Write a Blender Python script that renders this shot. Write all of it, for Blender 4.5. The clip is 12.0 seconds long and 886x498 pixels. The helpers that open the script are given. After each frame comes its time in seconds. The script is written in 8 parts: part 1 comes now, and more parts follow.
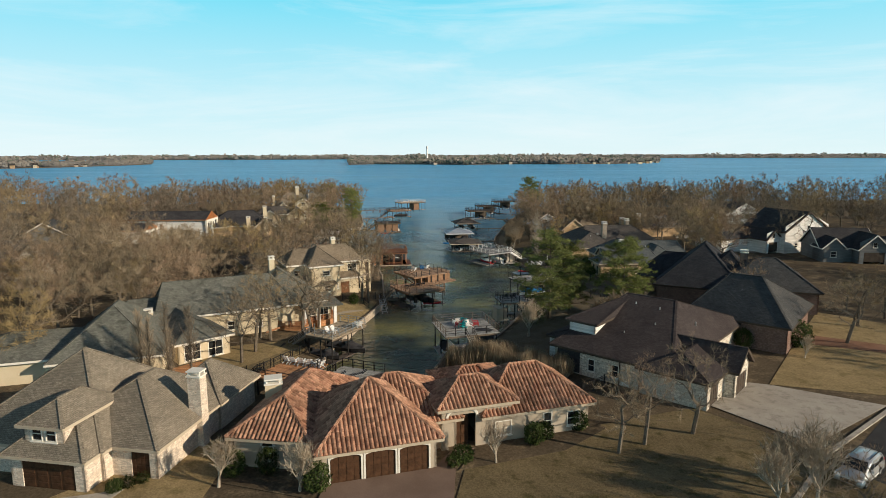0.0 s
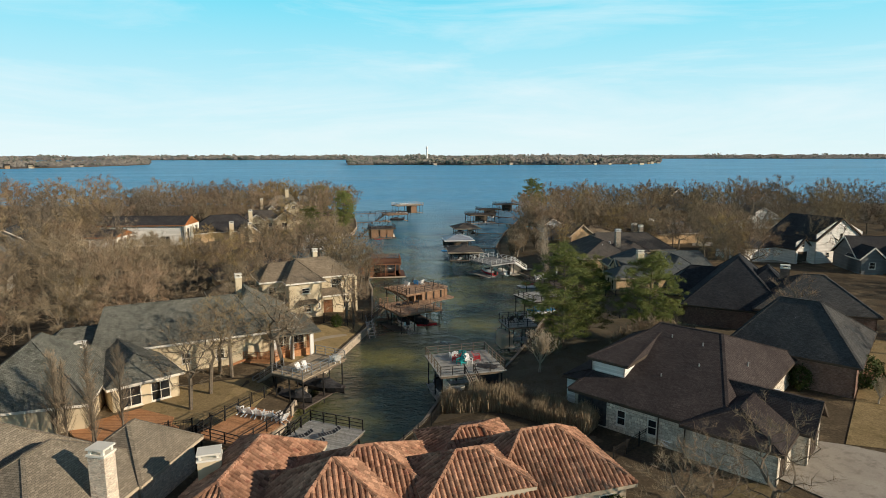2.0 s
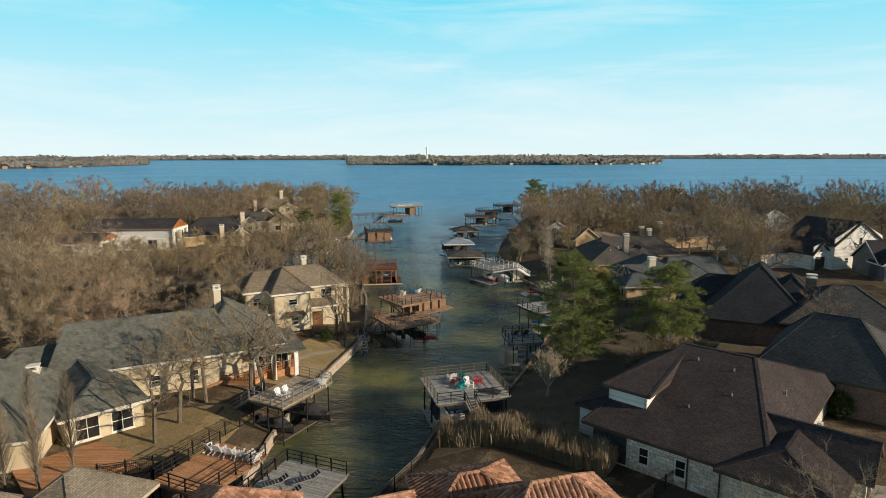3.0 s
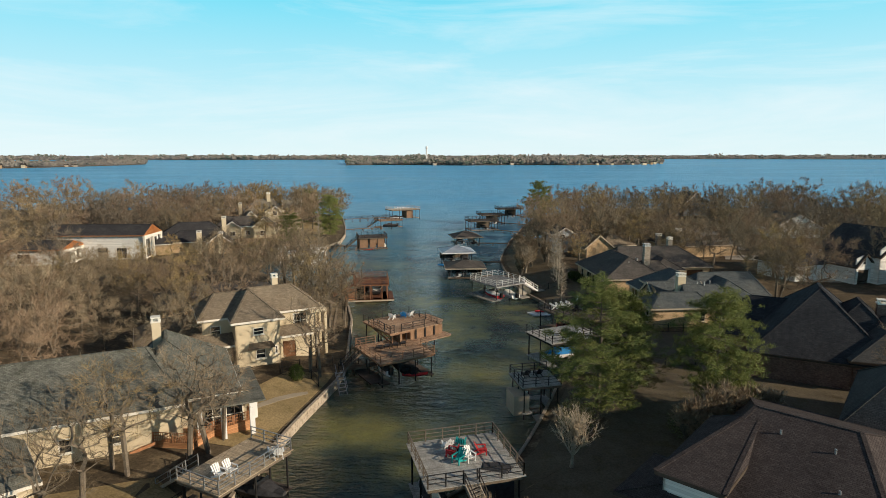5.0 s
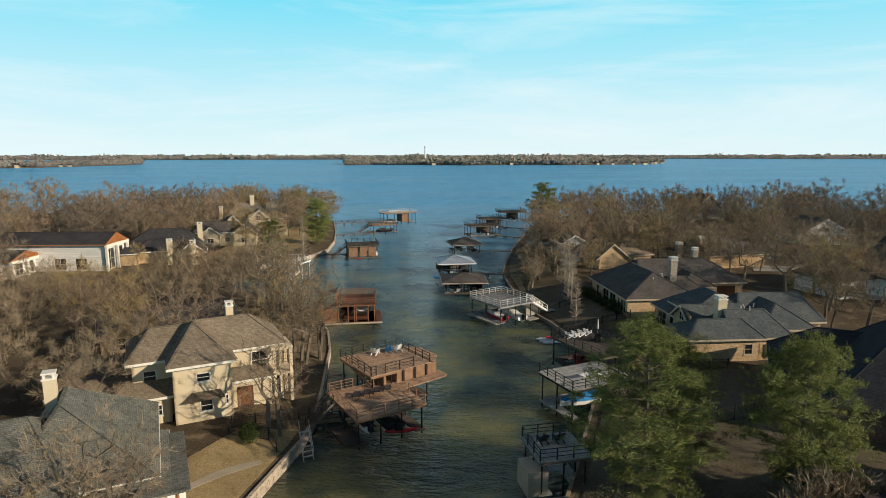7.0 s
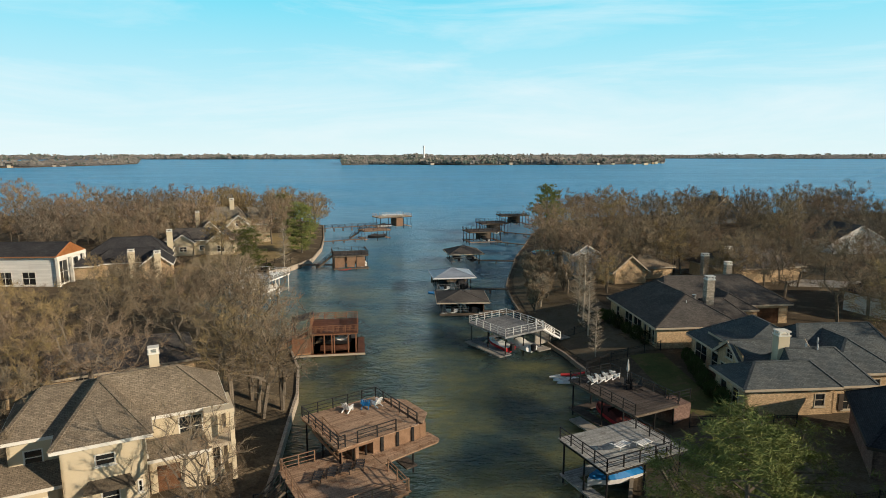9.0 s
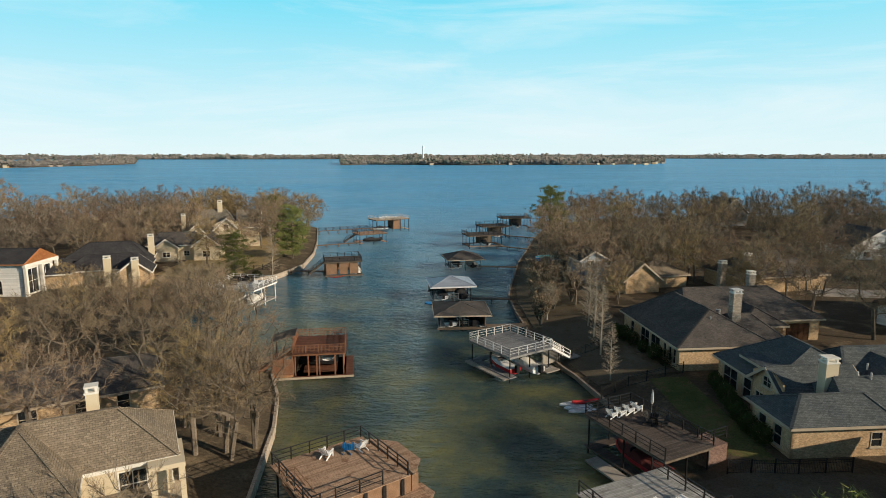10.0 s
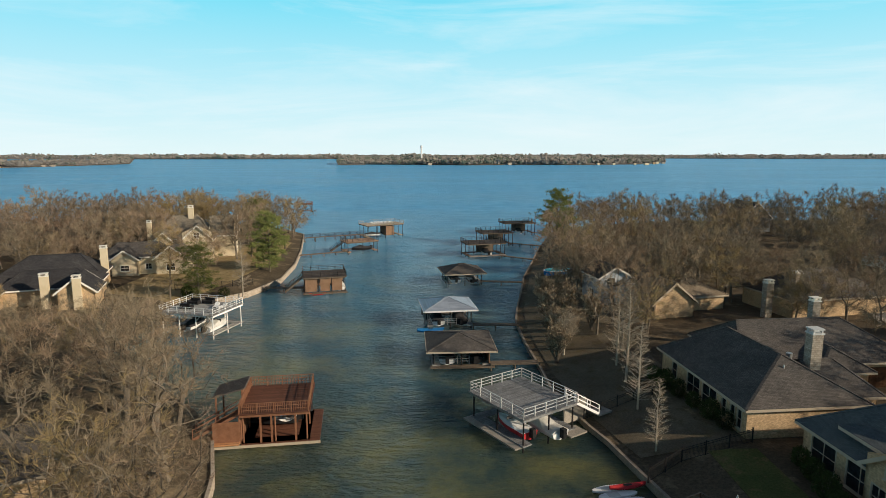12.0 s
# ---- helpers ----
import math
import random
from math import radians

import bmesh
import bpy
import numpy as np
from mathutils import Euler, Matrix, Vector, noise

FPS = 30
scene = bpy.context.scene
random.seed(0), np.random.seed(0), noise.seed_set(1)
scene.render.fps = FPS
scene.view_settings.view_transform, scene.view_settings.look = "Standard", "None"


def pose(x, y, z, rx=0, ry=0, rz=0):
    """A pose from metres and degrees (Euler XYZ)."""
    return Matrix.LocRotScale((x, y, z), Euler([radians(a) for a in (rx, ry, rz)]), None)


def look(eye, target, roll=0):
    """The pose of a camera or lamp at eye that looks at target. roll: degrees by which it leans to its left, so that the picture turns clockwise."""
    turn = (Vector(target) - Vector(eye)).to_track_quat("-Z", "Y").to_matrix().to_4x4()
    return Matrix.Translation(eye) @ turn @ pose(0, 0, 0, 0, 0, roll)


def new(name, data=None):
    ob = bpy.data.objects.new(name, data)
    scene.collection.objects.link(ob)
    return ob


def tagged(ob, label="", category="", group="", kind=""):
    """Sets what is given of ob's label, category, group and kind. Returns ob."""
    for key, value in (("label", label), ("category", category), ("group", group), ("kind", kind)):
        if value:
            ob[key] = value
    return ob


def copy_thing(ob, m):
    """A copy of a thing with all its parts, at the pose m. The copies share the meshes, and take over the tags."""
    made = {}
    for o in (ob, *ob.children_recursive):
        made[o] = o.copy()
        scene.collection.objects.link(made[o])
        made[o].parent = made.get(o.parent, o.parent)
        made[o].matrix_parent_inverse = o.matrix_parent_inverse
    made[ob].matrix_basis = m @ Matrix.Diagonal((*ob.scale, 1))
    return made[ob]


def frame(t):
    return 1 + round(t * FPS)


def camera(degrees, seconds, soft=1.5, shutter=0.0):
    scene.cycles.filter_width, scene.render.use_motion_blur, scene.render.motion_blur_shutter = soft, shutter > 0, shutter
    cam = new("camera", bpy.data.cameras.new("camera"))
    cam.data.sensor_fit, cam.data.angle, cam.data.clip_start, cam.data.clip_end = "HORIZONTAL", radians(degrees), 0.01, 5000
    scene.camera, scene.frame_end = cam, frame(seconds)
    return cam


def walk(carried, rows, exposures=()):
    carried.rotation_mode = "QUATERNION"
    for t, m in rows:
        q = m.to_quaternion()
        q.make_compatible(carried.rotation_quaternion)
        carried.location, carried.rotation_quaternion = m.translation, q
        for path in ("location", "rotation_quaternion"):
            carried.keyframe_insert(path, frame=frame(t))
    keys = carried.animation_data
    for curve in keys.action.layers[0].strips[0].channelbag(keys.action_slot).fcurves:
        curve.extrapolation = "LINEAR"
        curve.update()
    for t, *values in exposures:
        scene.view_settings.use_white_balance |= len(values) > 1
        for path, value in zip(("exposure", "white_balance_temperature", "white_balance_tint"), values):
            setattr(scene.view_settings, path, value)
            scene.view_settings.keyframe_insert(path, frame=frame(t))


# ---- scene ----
cam = camera(73.8, 12.0, 0.9)
METRES, EYE, TILT, LEAN, TURN = 90.0, 27.3, -9.16, 0.15, 0.0
ROWS = [
    (0.0, 0.0, 0.0, 0.0, 0.0, 0.0, 0.0),
    (0.5, 0.0016, 0.0358, 0.0062, -0.0, 0.01, -0.01),
    (1.0, 0.0031, 0.0721, 0.0125, -0.01, 0.02, -0.03),
    (1.5, 0.0047, 0.1093, 0.0182, -0.02, 0.03, -0.03),
    (2.0, 0.0065, 0.1471, 0.024, 0.0, 0.04, -0.04),
    (2.5, 0.0079, 0.1846, 0.0304, -0.0, 0.04, -0.05),
    (3.0, 0.0096, 0.2231, 0.0364, 0.01, 0.05, -0.04),
    (5.0, 0.0155, 0.3807, 0.0617, 0.01, 0.04, -0.12),
    (5.5, 0.0168, 0.4216, 0.0679, -0.01, 0.05, -0.1),
    (6.0, 0.0187, 0.4623, 0.0746, -0.01, 0.03, -0.08),
    (6.5, 0.0203, 0.503, 0.0816, -0.04, 0.02, -0.08),
    (7.0, 0.0219, 0.544, 0.088, -0.07, 0.02, -0.09),
    (9.0, 0.0294, 0.711, 0.1155, -0.17, -0.01, -0.09),
    (9.5, 0.0311, 0.7554, 0.1228, -0.2, -0.01, -0.09),
    (10.0, 0.0324, 0.8005, 0.1297, -0.23, -0.01, -0.09),
    (10.5, 0.0337, 0.8461, 0.1369, -0.25, -0.02, -0.08),
    (11.0, 0.0356, 0.8929, 0.144, -0.28, -0.01, -0.1),
    (11.5, 0.0369, 0.9377, 0.151, -0.33, -0.02, -0.1),
    (12.0, 0.039, 0.9864, 0.1591, -0.35, -0.02, -0.09),
]
walk(cam, [(t, pose(0, 0, EYE, TILT, LEAN, TURN) @ pose(METRES * x, METRES * y, METRES * z, 90 + pitch, roll, yaw)) for t, x, y, z, yaw, pitch, roll in ROWS])

# ---- world and sun ----
SUN_AZ, SUN_EL = math.atan2(-0.37, 0.93), radians(20.0)
SUN_DIR = Vector((math.cos(SUN_AZ) * math.cos(SUN_EL), math.sin(SUN_AZ) * math.cos(SUN_EL), math.sin(SUN_EL)))
scene.view_settings.exposure = 0.0
world = bpy.data.worlds.new("sky")
scene.world = world
world.use_nodes = True
wn, wl = world.node_tree.nodes, world.node_tree.links
background = wn["Background"]
sky = wn.new("ShaderNodeTexSky")
sky.sky_type, sky.sun_disc = "NISHITA", False
sky.sun_elevation, sky.sun_rotation = SUN_EL, math.pi / 2 - SUN_AZ
sky.air_density, sky.dust_density, sky.ozone_density = 1.0, 0.1, 3.0
# thin streaks of high cloud
wtc = wn.new("ShaderNodeTexCoord")
wmap = wn.new("ShaderNodeMapping")
wmap.inputs["Rotation"].default_value = (0, radians(-9), radians(12))
wmap.inputs["Scale"].default_value = (1.2, 0.9, 8.0)
wl.new(wtc.outputs["Generated"], wmap.inputs["Vector"])
cloud = wn.new("ShaderNodeTexNoise")
cloud.inputs["Scale"].default_value, cloud.inputs["Detail"].default_value = 1.7, 7.0
cloud.inputs["Roughness"].default_value = 0.62
cloud.inputs["Distortion"].default_value = 0.5
wl.new(wmap.outputs["Vector"], cloud.inputs["Vector"])
ramp = wn.new("ShaderNodeMapRange")
ramp.inputs["From Min"].default_value, ramp.inputs["From Max"].default_value = 0.47, 0.78
ramp.inputs["To Max"].default_value = 0.62
wl.new(cloud.outputs["Fac"], ramp.inputs["Value"])
wmix = wn.new("ShaderNodeMixRGB")
wmix.inputs["Color2"].default_value = (5.5, 5.9, 6.0, 1)
wl.new(ramp.outputs["Result"], wmix.inputs["Fac"])
tint = wn.new("ShaderNodeMixRGB")
tint.blend_type = "MULTIPLY"
tint.inputs["Fac"].default_value = 1.0
tint.inputs["Color2"].default_value = (0.11, 0.16, 0.215, 1)
wl.new(sky.outputs["Color"], tint.inputs["Color1"])
# pale haze low over the lake, thinning upwards
up = wn.new("ShaderNodeSeparateXYZ")
wl.new(wtc.outputs["Generated"], up.inputs[0])
band = wn.new("ShaderNodeMapRange")
band.inputs["From Min"].default_value, band.inputs["From Max"].default_value = 0.0, 0.26
wl.new(up.outputs["Z"], band.inputs["Value"])
hue = wn.new("ShaderNodeMixRGB")
hue.inputs["Color1"].default_value = (5.4, 6.5, 6.65, 1)
hue.inputs["Color2"].default_value = (1.0, 5.15, 6.5, 1)
wl.new(band.outputs["Result"], hue.inputs["Fac"])
thin = wn.new("ShaderNodeMapRange")
thin.interpolation_type = "SMOOTHSTEP"
thin.inputs["From Min"].default_value, thin.inputs["From Max"].default_value = 0.22, 0.38
thin.inputs["To Min"].default_value, thin.inputs["To Max"].default_value = 0.85, 0.0
wl.new(up.outputs["Z"], thin.inputs["Value"])
veil = wn.new("ShaderNodeMixRGB")
wl.new(thin.outputs["Result"], veil.inputs["Fac"])
wl.new(tint.outputs["Color"], veil.inputs["Color1"])
wl.new(hue.outputs["Color"], veil.inputs["Color2"])
wl.new(veil.outputs["Color"], wmix.inputs["Color1"])
wl.new(wmix.outputs["Color"], background.inputs["Color"])
background.inputs["Strength"].default_value = 0.165
sun = new("sun", bpy.data.lights.new("sun", "SUN"))
sun.data.energy, sun.data.angle, sun.data.color = 5.0, radians(0.6), (1.0, 0.83, 0.62)
sun.matrix_world = look(SUN_DIR * 300, (0, 0, 0))

# ---- mesh and material helpers ----
GZ = 2.0          # level of the lots above the lake


class Geo:
    """Vertices and faces of one mesh, gathered before it is made."""

    def __init__(self):
        self.v, self.f = [], []

    def poly(self, pts):
        n = len(self.v)
        self.v += [tuple(p) for p in pts]
        self.f.append(tuple(range(n, n + len(pts))))

    def box(self, x0, y0, z0, x1, y1, z1):
        n = len(self.v)
        self.v += [(x, y, z) for z in (z0, z1) for x, y in ((x0, y0), (x1, y0), (x1, y1), (x0, y1))]
        self.f += [(n + a, n + b, n + c, n + d) for a, b, c, d in
                   ((3, 2, 1, 0), (4, 5, 6, 7), (0, 1, 5, 4), (1, 2, 6, 5), (2, 3, 7, 6), (3, 0, 4, 7))]
        return self

    def beam(self, p, q, w, h):
        """A squared timber from p to q."""
        p, q = Vector(p), Vector(q)
        d = (q - p).normalized()
        s = Vector((0, 0, 1)).cross(d)
        s = Vector((1, 0, 0)) if s.length < 1e-4 else s.normalized()
        u = d.cross(s)
        n = len(self.v)
        for e in (p, q):
            for a, b in ((-1, -1), (1, -1), (1, 1), (-1, 1)):
                self.v.append(tuple(e + s * (a * w / 2) + u * (b * h / 2)))
        self.f += [(n + a, n + b, n + c, n + d2) for a, b, c, d2 in
                   ((0, 1, 2, 3), (7, 6, 5, 4), (4, 5, 1, 0), (5, 6, 2, 1), (6, 7, 3, 2), (7, 4, 0, 3))]
        return self

    def tube(self, p, q, r0, r1, n=6, cap=True):
        p, q = Vector(p), Vector(q)
        d = (q - p).normalized()
        s = d.orthogonal().normalized()
        u = d.cross(s)
        k = len(self.v)
        for e, r in ((p, r0), (q, r1)):
            for i in range(n):
                a = 2 * math.pi * i / n
                self.v.append(tuple(e + s * (r * math.cos(a)) + u * (r * math.sin(a))))
        for i in range(n):
            j = (i + 1) % n
            self.f.append((k + i, k + j, k + n + j, k + n + i))
        if cap:
            self.f.append(tuple(k + n + i for i in range(n)))
            self.f.append(tuple(k + n - 1 - i for i in range(n)))
        return self

    def loft(self, rings, close=True):
        """Skin through rings of equal point count."""
        k, n = len(self.v), len(rings[0])
        for r in rings:
            self.v += [tuple(p) for p in r]
        for a in range(len(rings) - 1):
            for i in range(n):
                j = (i + 1) % n
                self.f.append((k + a * n + i, k + a * n + j, k + (a + 1) * n + j, k + (a + 1) * n + i))
        if close:
            self.f.append(tuple(k + n - 1 - i for i in range(n)))
            self.f.append(tuple(k + (len(rings) - 1) * n + i for i in range(n)))
        return self

    def slab(self, pts, z0, z1):
        """An upright prism over a plan outline given counter-clockwise."""
        n, k = len(pts), len(self.v)
        self.v += [(x, y, z0) for x, y in pts] + [(x, y, z1) for x, y in pts]
        self.f.append(tuple(k + n + i for i in range(n)))
        self.f.append(tuple(k + n - 1 - i for i in range(n)))
        for i in range(n):
            j = (i + 1) % n
            self.f.append((k + i, k + j, k + n + j, k + n + i))
        return self

    def mesh(self, name, uv=False, smooth=False):
        me = bpy.data.meshes.new(name)
        me.from_pydata(self.v, [], self.f)
        if uv:
            layer = me.uv_layers.new(name="UVMap")
            data = np.zeros(len(me.loops) * 2)
            for p in me.polygons:
                nrm = p.normal
                t = Vector((0, 0, 1)).cross(nrm)
                t = Vector((1, 0, 0)) if t.length < 1e-3 else t.normalized()
                b = nrm.cross(t)
                for li in p.loop_indices:
                    co = me.vertices[me.loops[li].vertex_index].co
                    data[2 * li], data[2 * li + 1] = co.dot(t), co.dot(b)
            layer.data.foreach_set("uv", data)
        if smooth:
            me.polygons.foreach_set("use_smooth", [True] * len(me.polygons))
        me.update()
        return me


def part(name, geo, material, parent, label="", uv=False, smooth=False, at=None):
    """One mesh object under a thing or a part. geo: a Geo, or a mesh to share."""
    me = geo.mesh(name, uv, smooth) if isinstance(geo, Geo) else geo
    if not me.materials:
        me.materials.append(material)
    ob = new(name, me)
    ob.parent = parent
    if at is not None:
        ob.matrix_basis = at
    return tagged(ob, label)


def thing(name, at, label, category, group="", kind=""):
    ob = new(name)
    ob.empty_display_size = 0.2
    ob.matrix_basis = at
    return tagged(ob, label, category, group, kind)


def solid(name, geo, material, label, category, kind="structure", group="", uv=False, smooth=False, at=None):
    ob = part(name, geo, material, None, label, uv, smooth, at)
    return tagged(ob, label, category, group, kind)


def nd(tree, kind, **values):
    node = tree.nodes.new(kind)
    for key, value in values.items():
        key = key.replace("_", " ")
        node.inputs[key].default_value = value
    return node


def surface(name, a, b, rough=0.85, scale=0.7, fine=14.0, grain=0.35, bump=0.25, pattern=None, size=(0.3, 0.14),
            joint=None, jfac=0.6, rnd=0.0, island=0.0, metal=0.0, spec=0.06, stain=None, coord="Object", dist=0.02):
    """A procedural material: two colours mixed by a broad noise, a fine grain, an optional pattern of courses, bump."""
    m = bpy.data.materials.new(name)
    m.use_nodes = True
    t = m.node_tree
    bsdf = t.nodes["Principled BSDF"]
    tc = t.nodes.new("ShaderNodeTexCoord")
    if coord == "World":
        geo = t.nodes.new("ShaderNodeNewGeometry")
        vec = geo.outputs["Position"]
    else:
        vec = tc.outputs[coord]
    n1 = nd(t, "ShaderNodeTexNoise", Scale=scale, Detail=4.0, Roughness=0.6)
    n2 = nd(t, "ShaderNodeTexNoise", Scale=fine, Detail=3.0, Roughness=0.7)
    t.links.new(vec, n1.inputs["Vector"])
    t.links.new(vec, n2.inputs["Vector"])
    r1 = nd(t, "ShaderNodeMapRange", From_Min=0.32, From_Max=0.68)
    t.links.new(n1.outputs["Fac"], r1.inputs["Value"])
    mix = nd(t, "ShaderNodeMixRGB", Color1=(*a, 1), Color2=(*b, 1))
    t.links.new(r1.outputs["Result"], mix.inputs["Fac"])
    col = mix.outputs["Color"]
    height = n2.outputs["Fac"]
    if stain:
        n3 = nd(t, "ShaderNodeTexNoise", Scale=scale * 3.1, Detail=5.0, Roughness=0.65)
        t.links.new(vec, n3.inputs["Vector"])
        r3 = nd(t, "ShaderNodeMapRange", From_Min=0.52, From_Max=0.66)
        t.links.new(n3.outputs["Fac"], r3.inputs["Value"])
        mx = nd(t, "ShaderNodeMixRGB", Color2=(*stain, 1))
        t.links.new(r3.outputs["Result"], mx.inputs["Fac"])
        t.links.new(col, mx.inputs["Color1"])
        col = mx.outputs["Color"]
    if pattern:
        br = nd(t, "ShaderNodeTexBrick", Scale=1.0, Color1=(0.72, 0.72, 0.72, 1), Color2=(1.25, 1.25, 1.25, 1),
                Mortar=(*(joint or (0.5, 0.5, 0.5)), 1), Mortar_Size=size[1] * (0.09 if pattern == "shingle" else 0.07),
                Brick_Width=size[0], Row_Height=size[1], Mortar_Smooth=0.3, Bias=0.0)
        if pattern == "planks":
            br.offset = 0.37
        t.links.new(tc.outputs["UV"], br.inputs["Vector"])
        mp = nd(t, "ShaderNodeMixRGB", Fac=jfac)
        mp.blend_type = "MULTIPLY"
        t.links.new(col, mp.inputs["Color1"])
        t.links.new(br.outputs["Color"], mp.inputs["Color2"])
        col = mp.outputs["Color"]
        hm = t.nodes.new("ShaderNodeMath")
        hm.operation = "MULTIPLY_ADD"
        hm.inputs[1].default_value = -0.8
        t.links.new(br.outputs["Fac"], hm.inputs[0])
        t.links.new(height, hm.inputs[2])
        height = hm.outputs[0]
    g = nd(t, "ShaderNodeMapRange", From_Min=0.25, From_Max=0.75, To_Min=1 - grain, To_Max=1 + grain)
    t.links.new(n2.outputs["Fac"], g.inputs["Value"])
    fac = g.outputs["Result"]
    for amount, kind, out in ((rnd, "ShaderNodeObjectInfo", "Random"), (island, "ShaderNodeNewGeometry", "Random Per Island")):
        if amount:
            oi = t.nodes.new(kind)
            rr = nd(t, "ShaderNodeMapRange", To_Min=1 - amount, To_Max=1 + amount)
            t.links.new(oi.outputs[out], rr.inputs["Value"])
            mm = t.nodes.new("ShaderNodeMath")
            mm.operation = "MULTIPLY"
            t.links.new(fac, mm.inputs[0])
            t.links.new(rr.outputs["Result"], mm.inputs[1])
            fac = mm.outputs[0]
    mg = t.nodes.new("ShaderNodeVectorMath")
    mg.operation = "SCALE"
    t.links.new(col, mg.inputs[0])
    t.links.new(fac, mg.inputs["Scale"])
    t.links.new(mg.outputs["Vector"], bsdf.inputs["Base Color"])
    bsdf.inputs["Roughness"].default_value = rough
    bsdf.inputs["Metallic"].default_value = metal
    bsdf.inputs["Specular IOR Level"].default_value = spec
    if bump:
        bp = nd(t, "ShaderNodeBump", Strength=bump, Distance=dist)
        t.links.new(height, bp.inputs["Height"])
        t.links.new(bp.outputs["Normal"], bsdf.inputs["Normal"])
    return m


# ---- materials ----
def shingle(name, a, b, stain=None):
    return surface(name, a, b, 0.9, 0.35, 9.0, 0.35, 0.5, "shingle", (0.32, 0.15), (0.35, 0.35, 0.35), 0.75, stain=stain)


SHINGLE_TAUPE = shingle("shingle_taupe", (0.20, 0.175, 0.14), (0.27, 0.235, 0.185))
SHINGLE_SAGE = shingle("shingle_sage", (0.135, 0.14, 0.125), (0.19, 0.192, 0.168), (0.10, 0.105, 0.09))
SHINGLE_UMBER = shingle("shingle_umber", (0.054, 0.046, 0.047), (0.078, 0.066, 0.065))
SHINGLE_SLATE = shingle("shingle_slate", (0.062, 0.066, 0.070), (0.09, 0.09, 0.09))
SHINGLE_NAVY = shingle("shingle_navy", (0.036, 0.039, 0.046), (0.052, 0.055, 0.062))
SHINGLE_TEAL = shingle("shingle_teal", (0.085, 0.10, 0.11), (0.13, 0.14, 0.14))
SHINGLE_TAN = shingle("shingle_tan", (0.195, 0.16, 0.12), (0.265, 0.218, 0.163))
SHINGLE_DUSK = shingle("shingle_dusk", (0.09, 0.084, 0.08), (0.135, 0.122, 0.112))
SHINGLE_BLACK = shingle("shingle_black", (0.045, 0.045, 0.05), (0.07, 0.068, 0.07))
CLAY_TILE = surface("clay_tile", (0.30, 0.16, 0.105), (0.44, 0.262, 0.178), 0.75, 0.5, 6.0, 0.25, 0.2, island=0.38, stain=(0.24, 0.115, 0.08))
CLAY_BED = surface("clay_bed", (0.20, 0.08, 0.05), (0.26, 0.10, 0.06), 0.9)
STUCCO_TAUPE = surface("stucco_taupe", (0.42, 0.36, 0.28), (0.48, 0.41, 0.33), 0.9, 0.5, 30.0, 0.1, 0.2)
STUCCO_CREAM = surface("stucco_cream", (0.58, 0.49, 0.34), (0.65, 0.56, 0.41), 0.9, 0.4, 30.0, 0.08, 0.2)
BRICK_PALE = surface("brick_pale", (0.62, 0.52, 0.42), (0.78, 0.70, 0.60), 0.9, 1.6, 5.0, 0.3, 0.4, "brick", (0.22, 0.08), (0.85, 0.8, 0.75), 0.8, stain=(0.40, 0.30, 0.24))
BRICK_TAN = surface("brick_tan", (0.46, 0.33, 0.20), (0.57, 0.42, 0.265), 0.9, 1.2, 5.0, 0.25, 0.4, "brick", (0.22, 0.08), (0.8, 0.75, 0.7), 0.8)
BRICK_RED = surface("brick_red", (0.18, 0.12, 0.10), (0.235, 0.16, 0.135), 0.9, 1.2, 5.0, 0.3, 0.4, "brick", (0.22, 0.08), (0.8, 0.75, 0.7), 0.8)
STONE_PALE = surface("stone_pale", (0.55, 0.50, 0.42), (0.72, 0.68, 0.60), 0.9, 2.2, 4.0, 0.3, 0.5, "brick", (0.55, 0.28), (0.6, 0.55, 0.5), 0.8, stain=(0.42, 0.37, 0.30))
SIDING_WHITE = surface("siding_white", (0.74, 0.73, 0.70), (0.80, 0.79, 0.76), 0.7, 0.6, 12.0, 0.06, 0.2, "planks", (6.0, 0.2), (0.6, 0.6, 0.6), 0.5)
SIDING_BLUE = surface("siding_blue", (0.36, 0.41, 0.46), (0.43, 0.48, 0.53), 0.75, 0.6, 12.0, 0.1, 0.2, "planks", (6.0, 0.2), (0.6, 0.6, 0.6), 0.5)
SIDING_GREY = surface("siding_grey", (0.16, 0.17, 0.175), (0.20, 0.21, 0.215), 0.75, 0.6, 12.0, 0.1, 0.2, "planks", (6.0, 0.2), (0.6, 0.6, 0.6), 0.5)
TRIM_WHITE = surface("trim_white", (0.72, 0.69, 0.62), (0.80, 0.77, 0.70), 0.6, 1.0, 20.0, 0.06, 0.05)
TRIM_TAN = surface("trim_tan", (0.45, 0.38, 0.29), (0.52, 0.45, 0.35), 0.7, 1.0, 20.0, 0.08, 0.05)
TRIM_DARK = surface("trim_dark", (0.07, 0.055, 0.045), (0.10, 0.08, 0.065), 0.7, 1.0, 20.0, 0.15, 0.1)
CEDAR_BRIGHT = surface("cedar_bright", (0.50, 0.20, 0.075), (0.60, 0.27, 0.11), 0.7, 1.2, 18.0, 0.25, 0.3)
CEDAR = surface("cedar", (0.34, 0.16, 0.08), (0.44, 0.22, 0.12), 0.7, 1.2, 18.0, 0.25, 0.3, rnd=0.1)
DOOR_WOOD = surface("door_wood", (0.13, 0.065, 0.035), (0.20, 0.10, 0.055), 0.55, 2.0, 22.0, 0.3, 0.3)
DOOR_DARK = surface("door_dark", (0.055, 0.03, 0.018), (0.10, 0.052, 0.03), 0.55, 2.0, 22.0, 0.3, 0.3)
